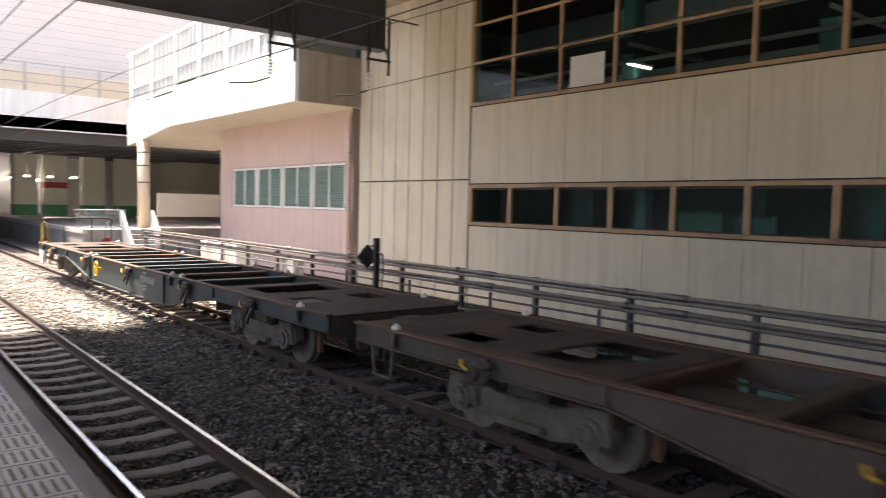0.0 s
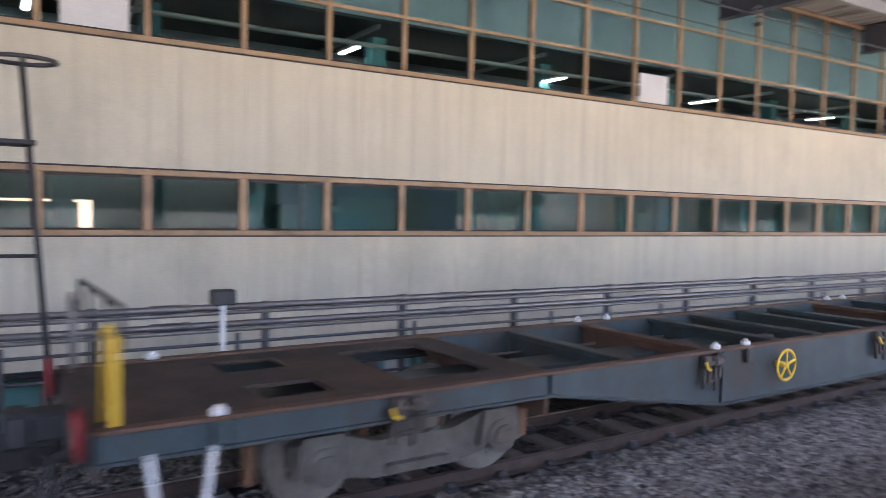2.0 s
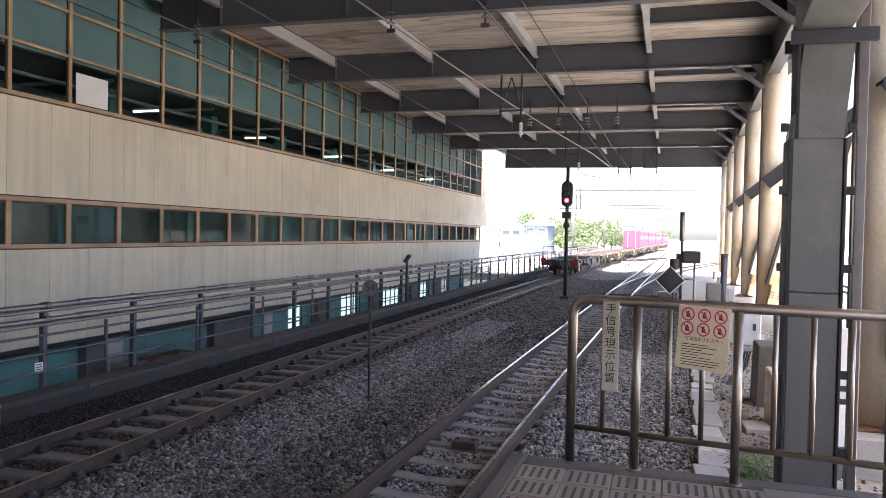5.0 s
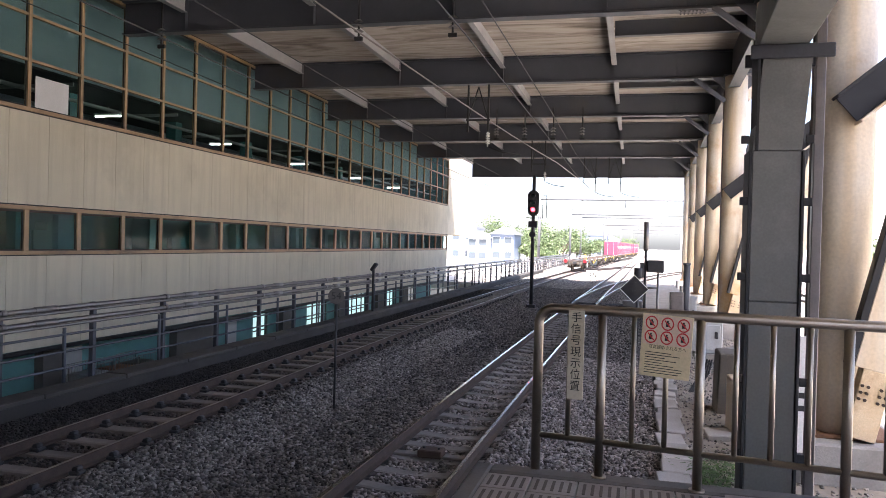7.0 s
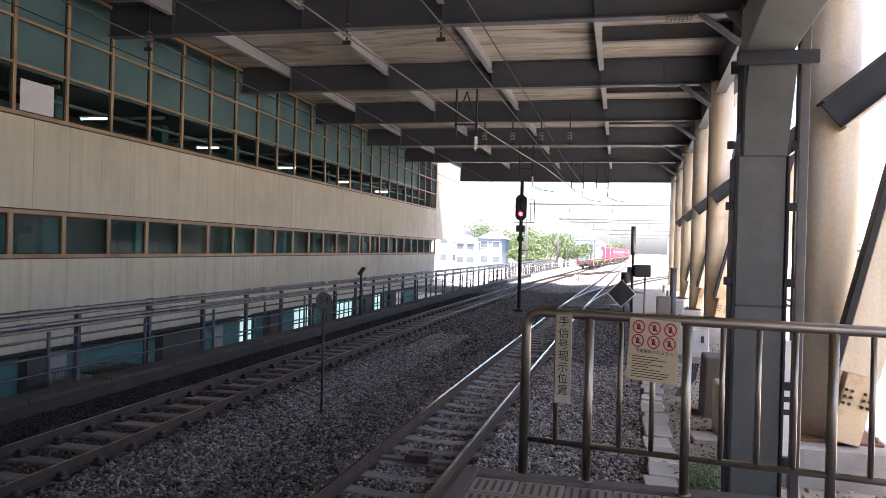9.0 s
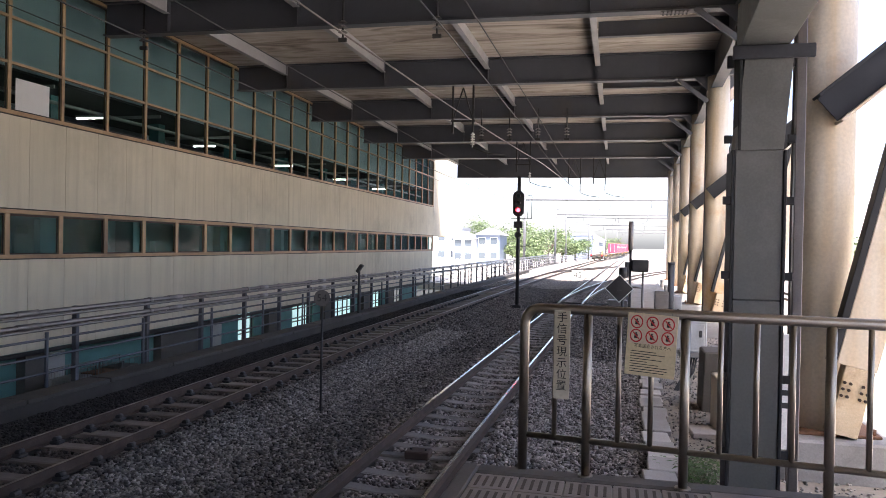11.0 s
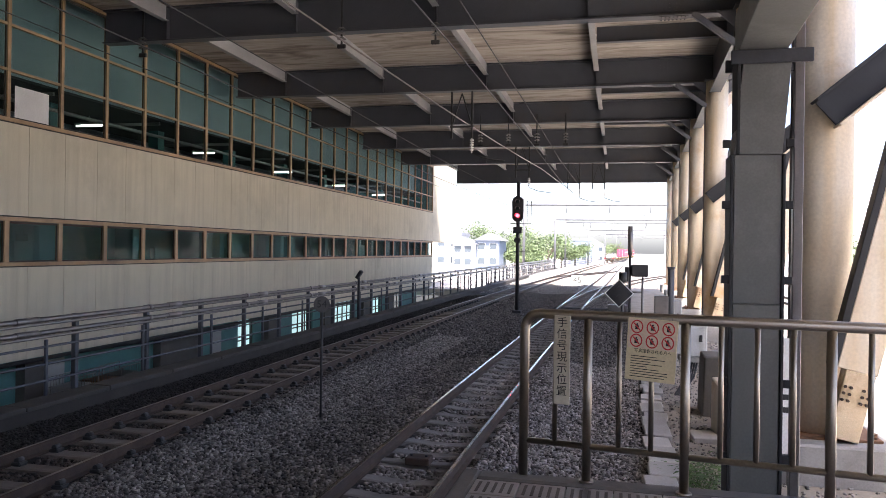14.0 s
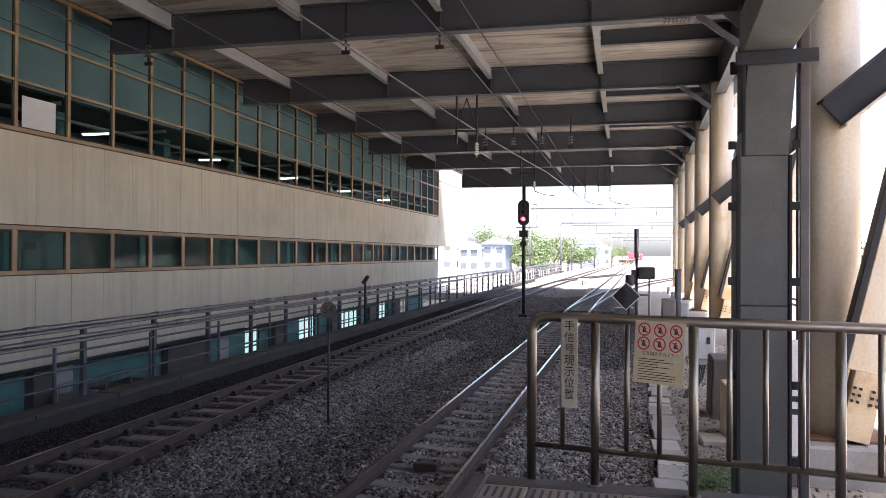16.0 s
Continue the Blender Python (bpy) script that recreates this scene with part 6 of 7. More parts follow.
bevelled(bm, W_X - 0.12, W_X + 0.01, -0.2, 0.2, 7.6, 10.5, 0.01)
me = mesh_of("pillar", bm, M["white"])
for y in ys[1:]:
    shared("pillar", me, walkway, Matrix.Translation((0, y, 0)))
for a, b in zip(ys[1:], ys):
    z = 8.0 if a > -36 else 7.75
    bm = inside((W_X - 0.08, W_X - 0.06, a + 0.2, b - 0.2, z + 0.12, 10.45))
    part("pane", bm, M["blind_glass"], walkway, "pale glazing with blinds")
    bm = bmesh.new()
    bevelled(bm, W_X - 0.1, W_X, a + 0.2, b - 0.2, z + 0.85, z + 0.97, 0.008)
    bevelled(bm, W_X - 0.1, W_X, a + 0.2, b - 0.2, z, z + 0.1, 0.008)
    for k in range(1, 5):
        y = a + 0.2 + (b - a - 0.4) * k / 5
        box(bm, W_X - 0.09, W_X - 0.02, y - 0.025, y + 0.025, z + 0.1, 10.44)
    part("frame", bm, M["white"], walkway)
c = thing("walkway_column", (W_X - 0.2, -41.2, 1.1), "weathered white round column under the walkway", "column")
bm = bmesh.new()
rod(bm, (0, 0, 0), (0, 0, 4.75), 0.3, 18)
part("shaft", bm, M["column"], c)
bm = bmesh.new()
for z in (2.4, 3.3, 4.0):
    rod(bm, (0, 0, z), (0, 0, z + 0.08), 0.33, 18)
part("band", bm, M["galv"], c)

annex = solid("wall_annex", inside((WALL - 0.4, WALL - 0.05, -36.85, -23.95, -0.3, 2.4), (WALL - 0.4, WALL - 0.05, -36.85, -23.95, 4.2, 6.2), (WALL - 0.4, WALL - 0.05, -36.85, -35.15, 2.4, 4.2), (WALL - 0.4, WALL - 0.05, -24.4, -23.95, 2.4, 4.2)),
              M["pink"], "pale pink panelled annex wall with a row of windows", "wall", kind="structure")
plates = {}
for z0, z1 in ((-0.3, 2.36), (2.36, 4.25), (4.25, 6.2)):
    bm = bmesh.new()
    bevelled(bm, 0, 0.05, 0.005, 0.75, z0 + 0.003, z1 - 0.003, 0.006)
    plates[z0] = mesh_of("panel", bm, M["pink"])
for k in range(17):
    y = -36.8 + 0.755 * k
    for z0 in plates:
        if z0 != 2.36 or y < -35.4 or y > -24.3:
            shared("panel", plates[z0], annex, Matrix.Translation((WALL - 0.05, y, 0)))
solid("wall_annex_side", inside((WALL - 8, WALL - 0.4, -36.85, -36.6, -0.3, 6.2), (WALL - 8, WALL - 7.8, -36.85, -23.5, -0.3, 6.2)), M["pink"], "pink annex side walls", "wall", kind="structure")
for k, (a, b) in enumerate(((-35.1, -32.5), (-32.3, -29.85), (-29.65, -27.15), (-26.95, -24.45))):
    w = thing("window_annex", (WALL, a, 2.42), "white framed sliding window with lowered blinds", "window", "annex windows", kind="structure")
    L = b - a
    bm = bmesh.new()
    for q in ((0, L, -0.03, 0.06), (0, L, 1.7, 1.78)):
        bevelled(bm, -0.08, 0.03, q[0], q[1], q[2], q[3], 0.006)
    for y in (0, L / 2 - 0.03, L - 0.07):
        bevelled(bm, -0.08, 0.02, y, y + 0.07, 0.06, 1.7, 0.006)
    part("frame", bm, M["white"], w)
    part("pane", inside((-0.05, -0.045, 0.07, L - 0.07, 0.06, 1.7)), M["glass"], w)
    M.setdefault("blind", surface("grey_blind", (0.42, 0.48, 0.48), (0.35, 0.4, 0.4), 1, 0.6))
    bm = bmesh.new()
    for j in range(24):
        z = 0.08 + 0.067 * j
        box(bm, -0.09, -0.07, 0.08, L - 0.08, z, z + 0.05)
    part("blind", bm, M["blind"], w)
p = thing("downpipe", (WALL + 0.12, -24.0, -0.3), "pinkish rainwater downpipe at the wall joint", "pipe")
bm = bmesh.new()
pipe(bm, [(0, 0, 0), (0, 0, 6.1), (0, 0.1, 6.35), (0, 0.3, 6.45)], 0.09, 10)
part("tube", bm, M["pink"], p)
bm = bmesh.new()
for z in (1.2, 3.0, 4.8):
    rod(bm, (0, 0, z), (0, 0, z + 0.06), 0.105, 10)
part("collar", bm, M["pink"], p)

# overbridge across the tracks
bridge = solid("overbridge", inside((-30, 40, -62, -46, 6.4, 7.0), (-30, 40, -46.3, -46, 6.35, 8.42)), M["white"], "white concrete road bridge over the tracks", "bridge", kind="structure")
bm = bmesh.new()
for z in (8.9, 9.4, 9.95):
    bevelled(bm, -13, 40, -46.2, -46.12, z - 0.03, z + 0.03, 0.006)
part("rail", bm, M["beam_light"], bridge)
bm = bmesh.new()
bevelled(bm, -0.05, 0.05, -46.22, -46.1, 8.42, 9.98, 0.006)
me = mesh_of("post", bm, M["beam_light"])
for k in range(27):
    shared("post", me, bridge, Matrix.Translation((-13 + 1.9 * k, 0, 0)))
part("screen", inside((-13, 40, -46.6, -46.55, 8.42, 9.6)), M["soffit"], bridge, "cream screen behind the bridge rail")
bm = bmesh.new()
for k in range(9):
    box(bm, -30, 40, -61.5 + 1.75 * k, -61.1 + 1.75 * k, 5.75, 6.4)
part("girder", bm, M["beam"], bridge)
M["tower"] = surface("tiled_front", (0.5, 0.485, 0.475), (0.44, 0.425, 0.415), 0.4, 0.6, bump=0.03, grain=20)
tower = thing("tiled_building", (-30, -80, -0.6), "white tiled building behind the bridge", "building", kind="structure")
part("wall", inside((0, 60, -12, 0, 0, 26)), M["tower"], tower)
for k in range(24):
    part("tile_joint", inside((0, 60, 0.0, 0.02, 8 + 0.75 * k, 8.03 + 0.75 * k)), M["beam_light"], tower)
bm = bmesh.new()
for k in range(7):
    for j in range(22):
        z = 12.2 + 0.42 * j
        box(bm, 24.5 + 0.0, 28.5, 0.02, 0.14, z, z + 0.24)
    break
part("louvre", bm, M["beam_light"], tower, "grey louvred panel")
solid("ceiling_rear", inside((-45, 40, -140, -62, 6.4, 6.9)), M["beam"], "dark slab over the far platform", "ceiling", kind="structure")
solid("wall_rear_end", inside((-45, 40, -141, -140, -1, 7)), M["dark"], "dark end of the covered station", "wall", kind="structure")
solid("wall_rear_side", inside((-25.3, -25, -140, -37, -1, 6.5)), M["soffit"], "pale side wall of the far platform", "wall", kind="structure")
# unseen wall added east of the platform to hold back skylight
solid("wall_platform_back", inside((9.5, 9.7, -140, -2, -0.6, 5.2)), M["concrete"], "plain wall behind the platform", "wall", kind="structure")
farp = solid("platform_far", inside((-25, -8.6, -140, -39, -0.62, 1.1)), M["concrete"], "grey far platform with a concrete edge", "platform", kind="structure")
part("nosing", inside((-8.75, -8.55, -140, -38.9, 0.9, 1.12)), M["lid"], farp)
M["green"] = surface("green_band_paint", (0.03, 0.22, 0.1), (0.025, 0.17, 0.08), 1, 0.5)
M["pillar_white"] = surface("pillar_cream", (0.62, 0.62, 0.52), (0.55, 0.55, 0.46), 1, 0.6)
for k, (x, y) in enumerate(((-10.9, -70), (-13.2, -70), (-16.2, -70), (-11.0, -84), (-13.6, -84), (-11.2, -98), (-16.5, -84), (-19, -70))):
    q = thing("station_pillar", (x, y, 1.1), "cream square pillar with a green painted foot", "pillar", "far platform pillars")
    part("shaft", inside((-0.85, 0.85, -0.85, 0.85, 0.9, 5.3)), M["pillar_white"], q)
    part("foot", inside((-0.87, 0.87, -0.87, 0.87, 0, 0.9)), M["green"], q)
    bm = bmesh.new()
    box(bm, -0.875, 0.875, -0.875, 0.875, 2.3, 2.8)
    if k in (1, 3):
        part("band", bm, M["red"], q, "red striped band")
    else:
        bm.free()
for k in range(12):
    q = thing("strip_light", (-10.2 - 1.6 * (k % 3), -64 - 5.0 * (k // 3) * 1.5, 4.15), "lit strip lamp hanging over the far platform", "lamp", "far platform lamps")
    part("tube", inside((-0.06, 0.06, -0.7, 0.7, 0, 0.1)), M["tube"], q)
    bm = bmesh.new()
    for y in (-0.5, 0.5):
        rod(bm, (0, y, 0.1), (0, y, 2.2), 0.015, 6)
    part("hanger", bm, M["galv"], q)
# steps down from the far platform
st = thing("platform_steps", (-11.2, -37.4, -0.62), "pale concrete steps with white side panels", "steps")
for k in range(7):
    bm = bmesh.new()
    bevelled(bm, -0.6, 0.6, -1.8 + 0.28 * k, -1.8 + 0.28 * (k + 1), 0, 1.72 - 0.24 * (k + 1) + 0.24, 0.01)
    part("step", bm, M["concrete"], st)
for x in (-0.75, 0.75):
    bm = bmesh.new()
    extrude(bm, [(-1.9, 1.2), (-1.9, 2.7), (0.25, 0.9), (0.25, -0.02), (-0.6, 0.0)], "x", x - 0.06, x + 0.06)
    part("side_panel", bm, M["cabinet"], st, "pale grey sloping side panel")
gf = thing("platform_gate_fence", (-9.6, -38.9, 1.12), "pale blue grey railings at the far platform end", "fence")
bm = bmesh.new()
for x in range(18):
    rod(bm, (-0.9 + 0.13 * x, 0, 0), (-0.9 + 0.13 * x, 0, 0.95), 0.015, 6)
for z in (0.1, 0.95):
    rod(bm, (-0.92, 0, z), (1.4, 0, z), 0.025, 8)
part("bars", bm, M["cabinet"], gf)
mesh_f = thing("mesh_fence", (-14.5, -37.3, 0.2), "pale panelled screen with a mesh fence below", "fence")
part("screen", inside((-0.4, 2.9, -0.04, 0.04, 1.6, 2.75)), M["soffit"], mesh_f)
bm = bmesh.new()
for k in range(26):
    rod(bm, (-0.4 + 0.13 * k, 0, 0.2), (-0.4 + 0.13 * k, 0, 1.6), 0.008, 5)
for k in range(9):
    rod(bm, (-0.4, 0, 0.2 + 0.17 * k), (2.9, 0, 0.2 + 0.17 * k), 0.008, 5)
part("mesh", bm, M["rust"], mesh_f)
part("base", inside((-0.4, 2.9, -0.15, 0.15, -0.9, 0.2)), M["concrete"], mesh_f)
for x, y, w in ((-10.4, -27.2, 0.85), (-10.4, -25.6, 0.95), (-10.5, -24.5, 0.5)):
    cabinet(x, y, 0.6, w, 1.35, z=-0.2, mat="white", label="white trackside cabinet with a warning mark")
for x, y in ((-10.3, -20.9), (-10.3, -20.1)):
    cabinet(x, y, 0.35, 0.5, 1.05, z=-0.1, mat="cabinet", label="small pale grey cabinet behind the pipe rack")
solid("wall_cabinet_base", inside((-12.0, -9.95, -36, -18, -0.62, -0.15)), M["concrete"], "concrete footing under the cabinets", "base", kind="structure")

# ---- overhead line ----
def wire(points, r=0.012, name="overhead_wire", label="black overhead contact wire", mat="dark"):
    bm = bmesh.new()
    pipe(bm, points, r, 5)
    return solid(name, bm, M[mat], label, "wire", "overhead wires")


def sag(a, b, n=6, d=0.0):
    a, b = Vector(a), Vector(b)
    return [a.lerp(b, i / n) - Vector((0, 0, d * 4 * (i / n) * (1 - i / n))) for i in range(n + 1)]


for line, z in ((far_x, 5.55), (far_x, 6.35), (near_x, 5.55), (near_x, 6.35)):
    wire([(line(y) + 0.15 * math.sin(y * 0.13), y, z) for y in range(-90, 170, 10)])
wire(sag((-14.2, -30, 8.9), (-13.7, 58, 7.6), 8, 0.2), 0.014, label="black feeder wire along the windows")
wire(sag((-14.2, -30, 6.6), (-13.9, -2, 7.0), 6, 0.1), 0.014, label="black feeder wire along the wall")
wire(sag((-7.4, 14, 8.2), (-4.1, 41, 7.2), 6, 0.15) + [Vector((-2.5, 58, 6.6))], 0.025, label="grey insulated feeder under the roof", mat="galv")


def on_girder(x, y):
    """Moves a fixing to the line of the slightly skewed girder beside it."""
    near = min(BEAM_Y, key=lambda b: abs(b - y))
    return near + SKEW * (x - WALL) if abs(near - y) < 1 else y


def hanger(x, y, label="dark steel wire hanger truss under the girder"):
    h = thing("wire_hanger", (x, on_girder(x, y), 0), label, "bracket", "wire hangers")
    bm = bmesh.new()
    for dx in (-0.38, 0.38):
        bevelled(bm, dx - 0.035, dx + 0.035, -0.035, 0.035, 6.75, 8.48, 0.006)
    rod(bm, (-0.38, 0, 7.2), (0.0, 0, 8.4), 0.025, 6)
    rod(bm, (0.38, 0, 7.2), (0.0, 0, 8.4), 0.025, 6)
    bevelled(bm, -0.45, 0.45, -0.03, 0.03, 7.15, 7.22, 0.005)
    part("truss", bm, M["dark"], h)
    bm = bmesh.new()
    for k in range(5):
        rod(bm, (0.38, 0, 6.3 + 0.09 * k), (0.38, 0, 6.34 + 0.09 * k), 0.075, 10)
    rod(bm, (0.38, 0, 6.2), (0.38, 0, 6.8), 0.025, 6)
    part("insulator", bm, M["white"], h)
    bm = bmesh.new()
    pipe(bm, [(0.38, 0, 6.2), (0.9, 0, 6.0), (1.6, 0, 5.9)], 0.025, 6)
    part("arm", bm, M["dark"], h)
    return h


h0 = hanger(-5.6, 26.3)
for x, y in ((-5.2, 41.5), (-2.8, 49.4), (-1.2, 49.4), (-9.7, -19.85), (-13.0, -19.85)):
    copy_thing(h0, Matrix.Translation((x, on_girder(x, y), 0)))


def insulator(x, y, z):
    i = thing("hanging_insulator", (x, on_girder(x, y) - 0.1, z), "dark hanging insulator below the roof girder", "insulator", "hanging insulators")
    bm = bmesh.new()
    rod(bm, (0, 0, -0.75), (0, 0, 0.6), 0.03, 8)
    part("stem", bm, M["dark"], i)
    bm = bmesh.new()
    for k in range(3):
        rod(bm, (0, 0, -0.35 - 0.13 * k), (0, 0, -0.29 - 0.13 * k), 0.13, 14, 0.05)
    part("shed", bm, M["post_grey"], i)
    bm = bmesh.new()
    bevelled(bm, -0.12, 0.12, -0.04, 0.04, -0.86, -0.75, 0.015)
    part("clamp", bm, M["dark"], i)
    return i


i0 = insulator(-13.3, 18.45, 8.9)
for x, y, z in ((-4.7, 18.45, 8.9), (-7.3, 18.45, 8.9), (-6.2, 33.7, 8.3), (-4.9, 33.7, 8.3), (-3.6, 33.7, 8.3), (-2.3, 33.7, 8.3), (-13.6, 3.05, 8.9)):
    copy_thing(i0, Matrix.Translation((x, on_girder(x, y) - 0.1, z)))
# diagonal knee braces at the columns
for y in COLUMN_Y:
    k = thing("knee_brace", (column_x(y), y, 0), "grey steel knee brace under the girder", "brace", "knee braces")
    bm = bmesh.new()
    m = Matrix.Translation((-0.35, -0.1, 7.6)) @ Matrix.Rotation(radians(-52), 4, "Y")
    bevelled(bm, -0.07, 0.07, -0.06, 0.06, 0, 1.25, 0.01, m)
    part("bar", bm, M["beam"], k)

# ---- the open line beyond the roof ----
M["gantry"] = surface("gantry_steel", (0.14, 0.145, 0.15), (0.1, 0.105, 0.11), 0.6, 0.6, bump=0.02)


def gantry(y, x0, x1, h):
    g = thing("catenary_gantry", (0, y, -0.62), "pale grey overhead line gantry across the tracks", "gantry", "line gantries")
    for x in (x0, x1):
        bm = bmesh.new()
        rod(bm, (x, 0, 0), (x, 0, h + 1.0), 0.16, 10)
        part("mast", bm, M["gantry"], g)
    bm = bmesh.new()
    rod(bm, (x0, 0, h), (x1, 0, h), 0.11, 8)
    part("beam", bm, M["gantry"], g)
    for x in (far_x(y), near_x(y), near_x(y) + 4.5):
        bm = bmesh.new()
        rod(bm, (x, 0, h - 0.9), (x, 0, h), 0.05, 6)
        pipe(bm, [(x, 0, h - 0.9), (x - 0.5, 0, h - 1.2), (x - 1.2, 0, h - 1.1)], 0.035, 6)
        part("dropper", bm, M["gantry"], g)
    return g


for y, x0, x1, h in ((86, -10.5, 9, 8.6), (112, -9, 11, 8.0), (128, -8.5, 12, 8.2), (165, -6, 16, 8.0), (205, -3, 20, 8.0), (260, 0, 26, 8.2)):
    gantry(y, x0, x1, h)
vr = thing("viaduct_railing", (0, 0, 0), "pale grey railing along the edge of the line", "railing")
bm = bmesh.new()
bm.free()
for z in (0.0, 0.35, 0.75, 1.1):
    bm = bmesh.new()
    pipe(bm, [(far_x(y) - 3.6, y, z) for y in range(60, 240, 8)], 0.035, 6)
    part("bar", bm, M["galv"], vr)
bm = bmesh.new()
rod(bm, (0, 0, -0.6), (0, 0, 1.15), 0.04, 6)
me = mesh_of("post", bm, M["galv"])
for k in range(90):
    shared("post", me, vr, Matrix.Translation((far_x(60 + 2 * k) - 3.6, 60 + 2 * k, 0)))
solid("viaduct_edge", strip(far_x, 60, 240, 8, 0, 0, ((-4.0, -0.62), (-4.0, -0.05), (-3.3, -0.05), (-3.3, -0.62))), M["lid"], "pale concrete edge of the line", "kerb", kind="structure")

M["house_white"] = surface("house_render", (0.68, 0.68, 0.66), (0.6, 0.6, 0.58), 0.3, 0.8)
M["house_blue"] = surface("blue_grey_cladding", (0.2, 0.25, 0.33), (0.16, 0.2, 0.27), 0.3, 0.7)
M["roof_grey"] = surface("grey_roofing", (0.24, 0.25, 0.27), (0.18, 0.19, 0.2), 0.5, 0.8)
M["far_glass"] = surface("far_window_glass", (0.1, 0.13, 0.15), (0.08, 0.1, 0.12), 0.3, 0.2, bump=0)


def house(x, y, w, d, h, mat, pitched, floors=2):
    g = thing("house", (x, y, -0.62), f"{'white rendered' if mat == 'house_white' else 'blue grey clad'} house beyond the railway line", "house", "houses beyond the line")
    part("wall", inside((-w / 2, w / 2, -d / 2, d / 2, 0, h)), M[mat], g)
    bm = bmesh.new()
    if pitched:
        extrude(bm, [(-w / 2 - 0.4, h), (w / 2 + 0.4, h), (0, h + w * 0.3)], "y", -d / 2 - 0.4, d / 2 + 0.4)
    else:
        box(bm, -w / 2 - 0.15, w / 2 + 0.15, -d / 2 - 0.15, d / 2 + 0.15, h, h + 0.5)
    part("roof", bm, M["roof_grey"], g)
    for f in range(floors):
        for k in range(max(2, int(w / 2.6))):
            xx = -w / 2 + w * (k + 0.5) / max(2, int(w / 2.6))
            z = h * (f + 0.35) / floors
            wi = part("window", inside((xx - 0.65, xx + 0.65, -d / 2 - 0.05, -d / 2 - 0.005, z, z + 1.2)), M["white"], g)
            part("pane", inside((xx - 0.57, xx + 0.57, -d / 2 - 0.06, -d / 2 - 0.052, z + 0.08, z + 1.12)), M["far_glass"], wi)
    return g


for a in ((-27.5, 124, 4.5, 7, 5.6, "house_white", False), (-24.6, 122, 3.4, 6, 4.2, "house_white", True), (-21.0, 126, 4.0, 8, 4.9, "house_blue", True), (-34, 135, 10, 10, 5.5, "house_white", True), (-17.4, 150, 4, 6, 4.5, "house_white", True),
          (-9.5, 190, 7, 8, 6, "house_blue", False), (-7, 215, 8, 8, 5, "house_white", True), (30, 180, 14, 10, 12, "house_white", False), (40, 130, 14, 14, 12, "house_white", False), (22, 260, 12, 8, 9, "house_white", False), (-48, 170, 16, 10, 7, "house_white", False),
          (30, 60, 10, 16, 9, "house_white", True), (34, 30, 12, 14, 7.5, "house_blue", True)):
    house(*a, floors=3 if a[4] > 8 else 2)
M["far_leaf"] = surface("tree_leaf", (0.12, 0.17, 0.07), (0.085, 0.12, 0.05), 3, 0.6, bump=0, island=0.45)
M["bark"] = surface("bark", (0.13, 0.1, 0.075), (0.08, 0.06, 0.05), 3, 0.9, bump=0.5)


def tree(x, y, h, r, seed):
    rng = random.Random(seed)
    t = thing("tree", (x, y, -0.62), "leafy green broadleaf tree beyond the line", "tree", "trees beyond the line")
    bm = bmesh.new()
    rod(bm, (0, 0, 0), (0.1, 0, h * 0.5), 0.2, 8, 0.13)
    tips = []
    for k in range(9):
        a = rng.uniform(0, 6.28)
        p = Vector((0.1, 0, h * rng.uniform(0.3, 0.5)))
        q = p + Vector((math.cos(a) * r * 0.65, math.sin(a) * r * 0.65, h * rng.uniform(0.1, 0.42)))
        rod(bm, p, q, 0.08, 6, 0.03)
        tips.append(q)
    part("trunk", bm, M["bark"], t)
    verts, faces = [], []
    for k in range(2600):
        c = rng.choice(tips) + Vector((rng.gauss(0, r * 0.3), rng.gauss(0, r * 0.3), rng.gauss(0, h * 0.1)))
        u = Vector((rng.gauss(0, 1), rng.gauss(0, 1), rng.gauss(0, 0.6))).normalized() * rng.uniform(0.12, 0.24)
        v = Vector((rng.gauss(0, 1), rng.gauss(0, 1), rng.gauss(0, 1))).cross(u).normalized() * u.length * 0.6
        o = len(verts)
        verts += [c - u, c + v, c + u, c - v]
        faces.append((o, o + 1, o + 2, o + 3))
    me = bpy.data.meshes.new("crown")
    me.from_pydata([tuple(v) for v in verts], [], faces)
    me.materials.append(M["far_leaf"])
    cr = new("crown", me)
    cr.parent = t
    return t


for k, (x, y, h, r) in enumerate(((-11.5, 128, 6.5, 3.6), (-13.8, 122, 4.6, 2.6), (-10, 140, 5.0, 3.0), (-16, 128, 3.4, 2.6), (-24, 140, 8.5, 3.6), (-18.5, 138, 8.0, 3.4), (-8.6, 160, 5.2, 2.8), (24, 95, 6, 3), (-12.5, 111, 2.6, 1.8), (-6.5, 235, 6.5, 4.0), (-3.5, 260, 6.5, 4.5))):
    tree(x, y, h, r, 40 + k)
M["annex_blue"] = surface("pale_blue_steel", (0.42, 0.5, 0.58), (0.35, 0.42, 0.5), 1, 0.5)
g = thing("line_building", (15, 150, -0.62), "pale blue grey line-side equipment tower", "building", kind="structure")
part("wall", inside((-3, 3, -6, 6, 0, 10)), M["annex_blue"], g)
bm = bmesh.new()
for z in (3, 5.5, 8):
    box(bm, -3.2, 3.2, -6.4, -6.0, z, z + 0.3)
part("ledge", bm, M["beam_light"], g)
M["brick_front"] = surface("orange_sunlit_front", (0.55, 0.33, 0.22), (0.48, 0.28, 0.18), 0.5, 0.8)
solid("building_west", inside((-44, -36, -40, 60, -1, 11)), M["brick_front"], "orange faced building beyond the rooms", "building", kind="structure")
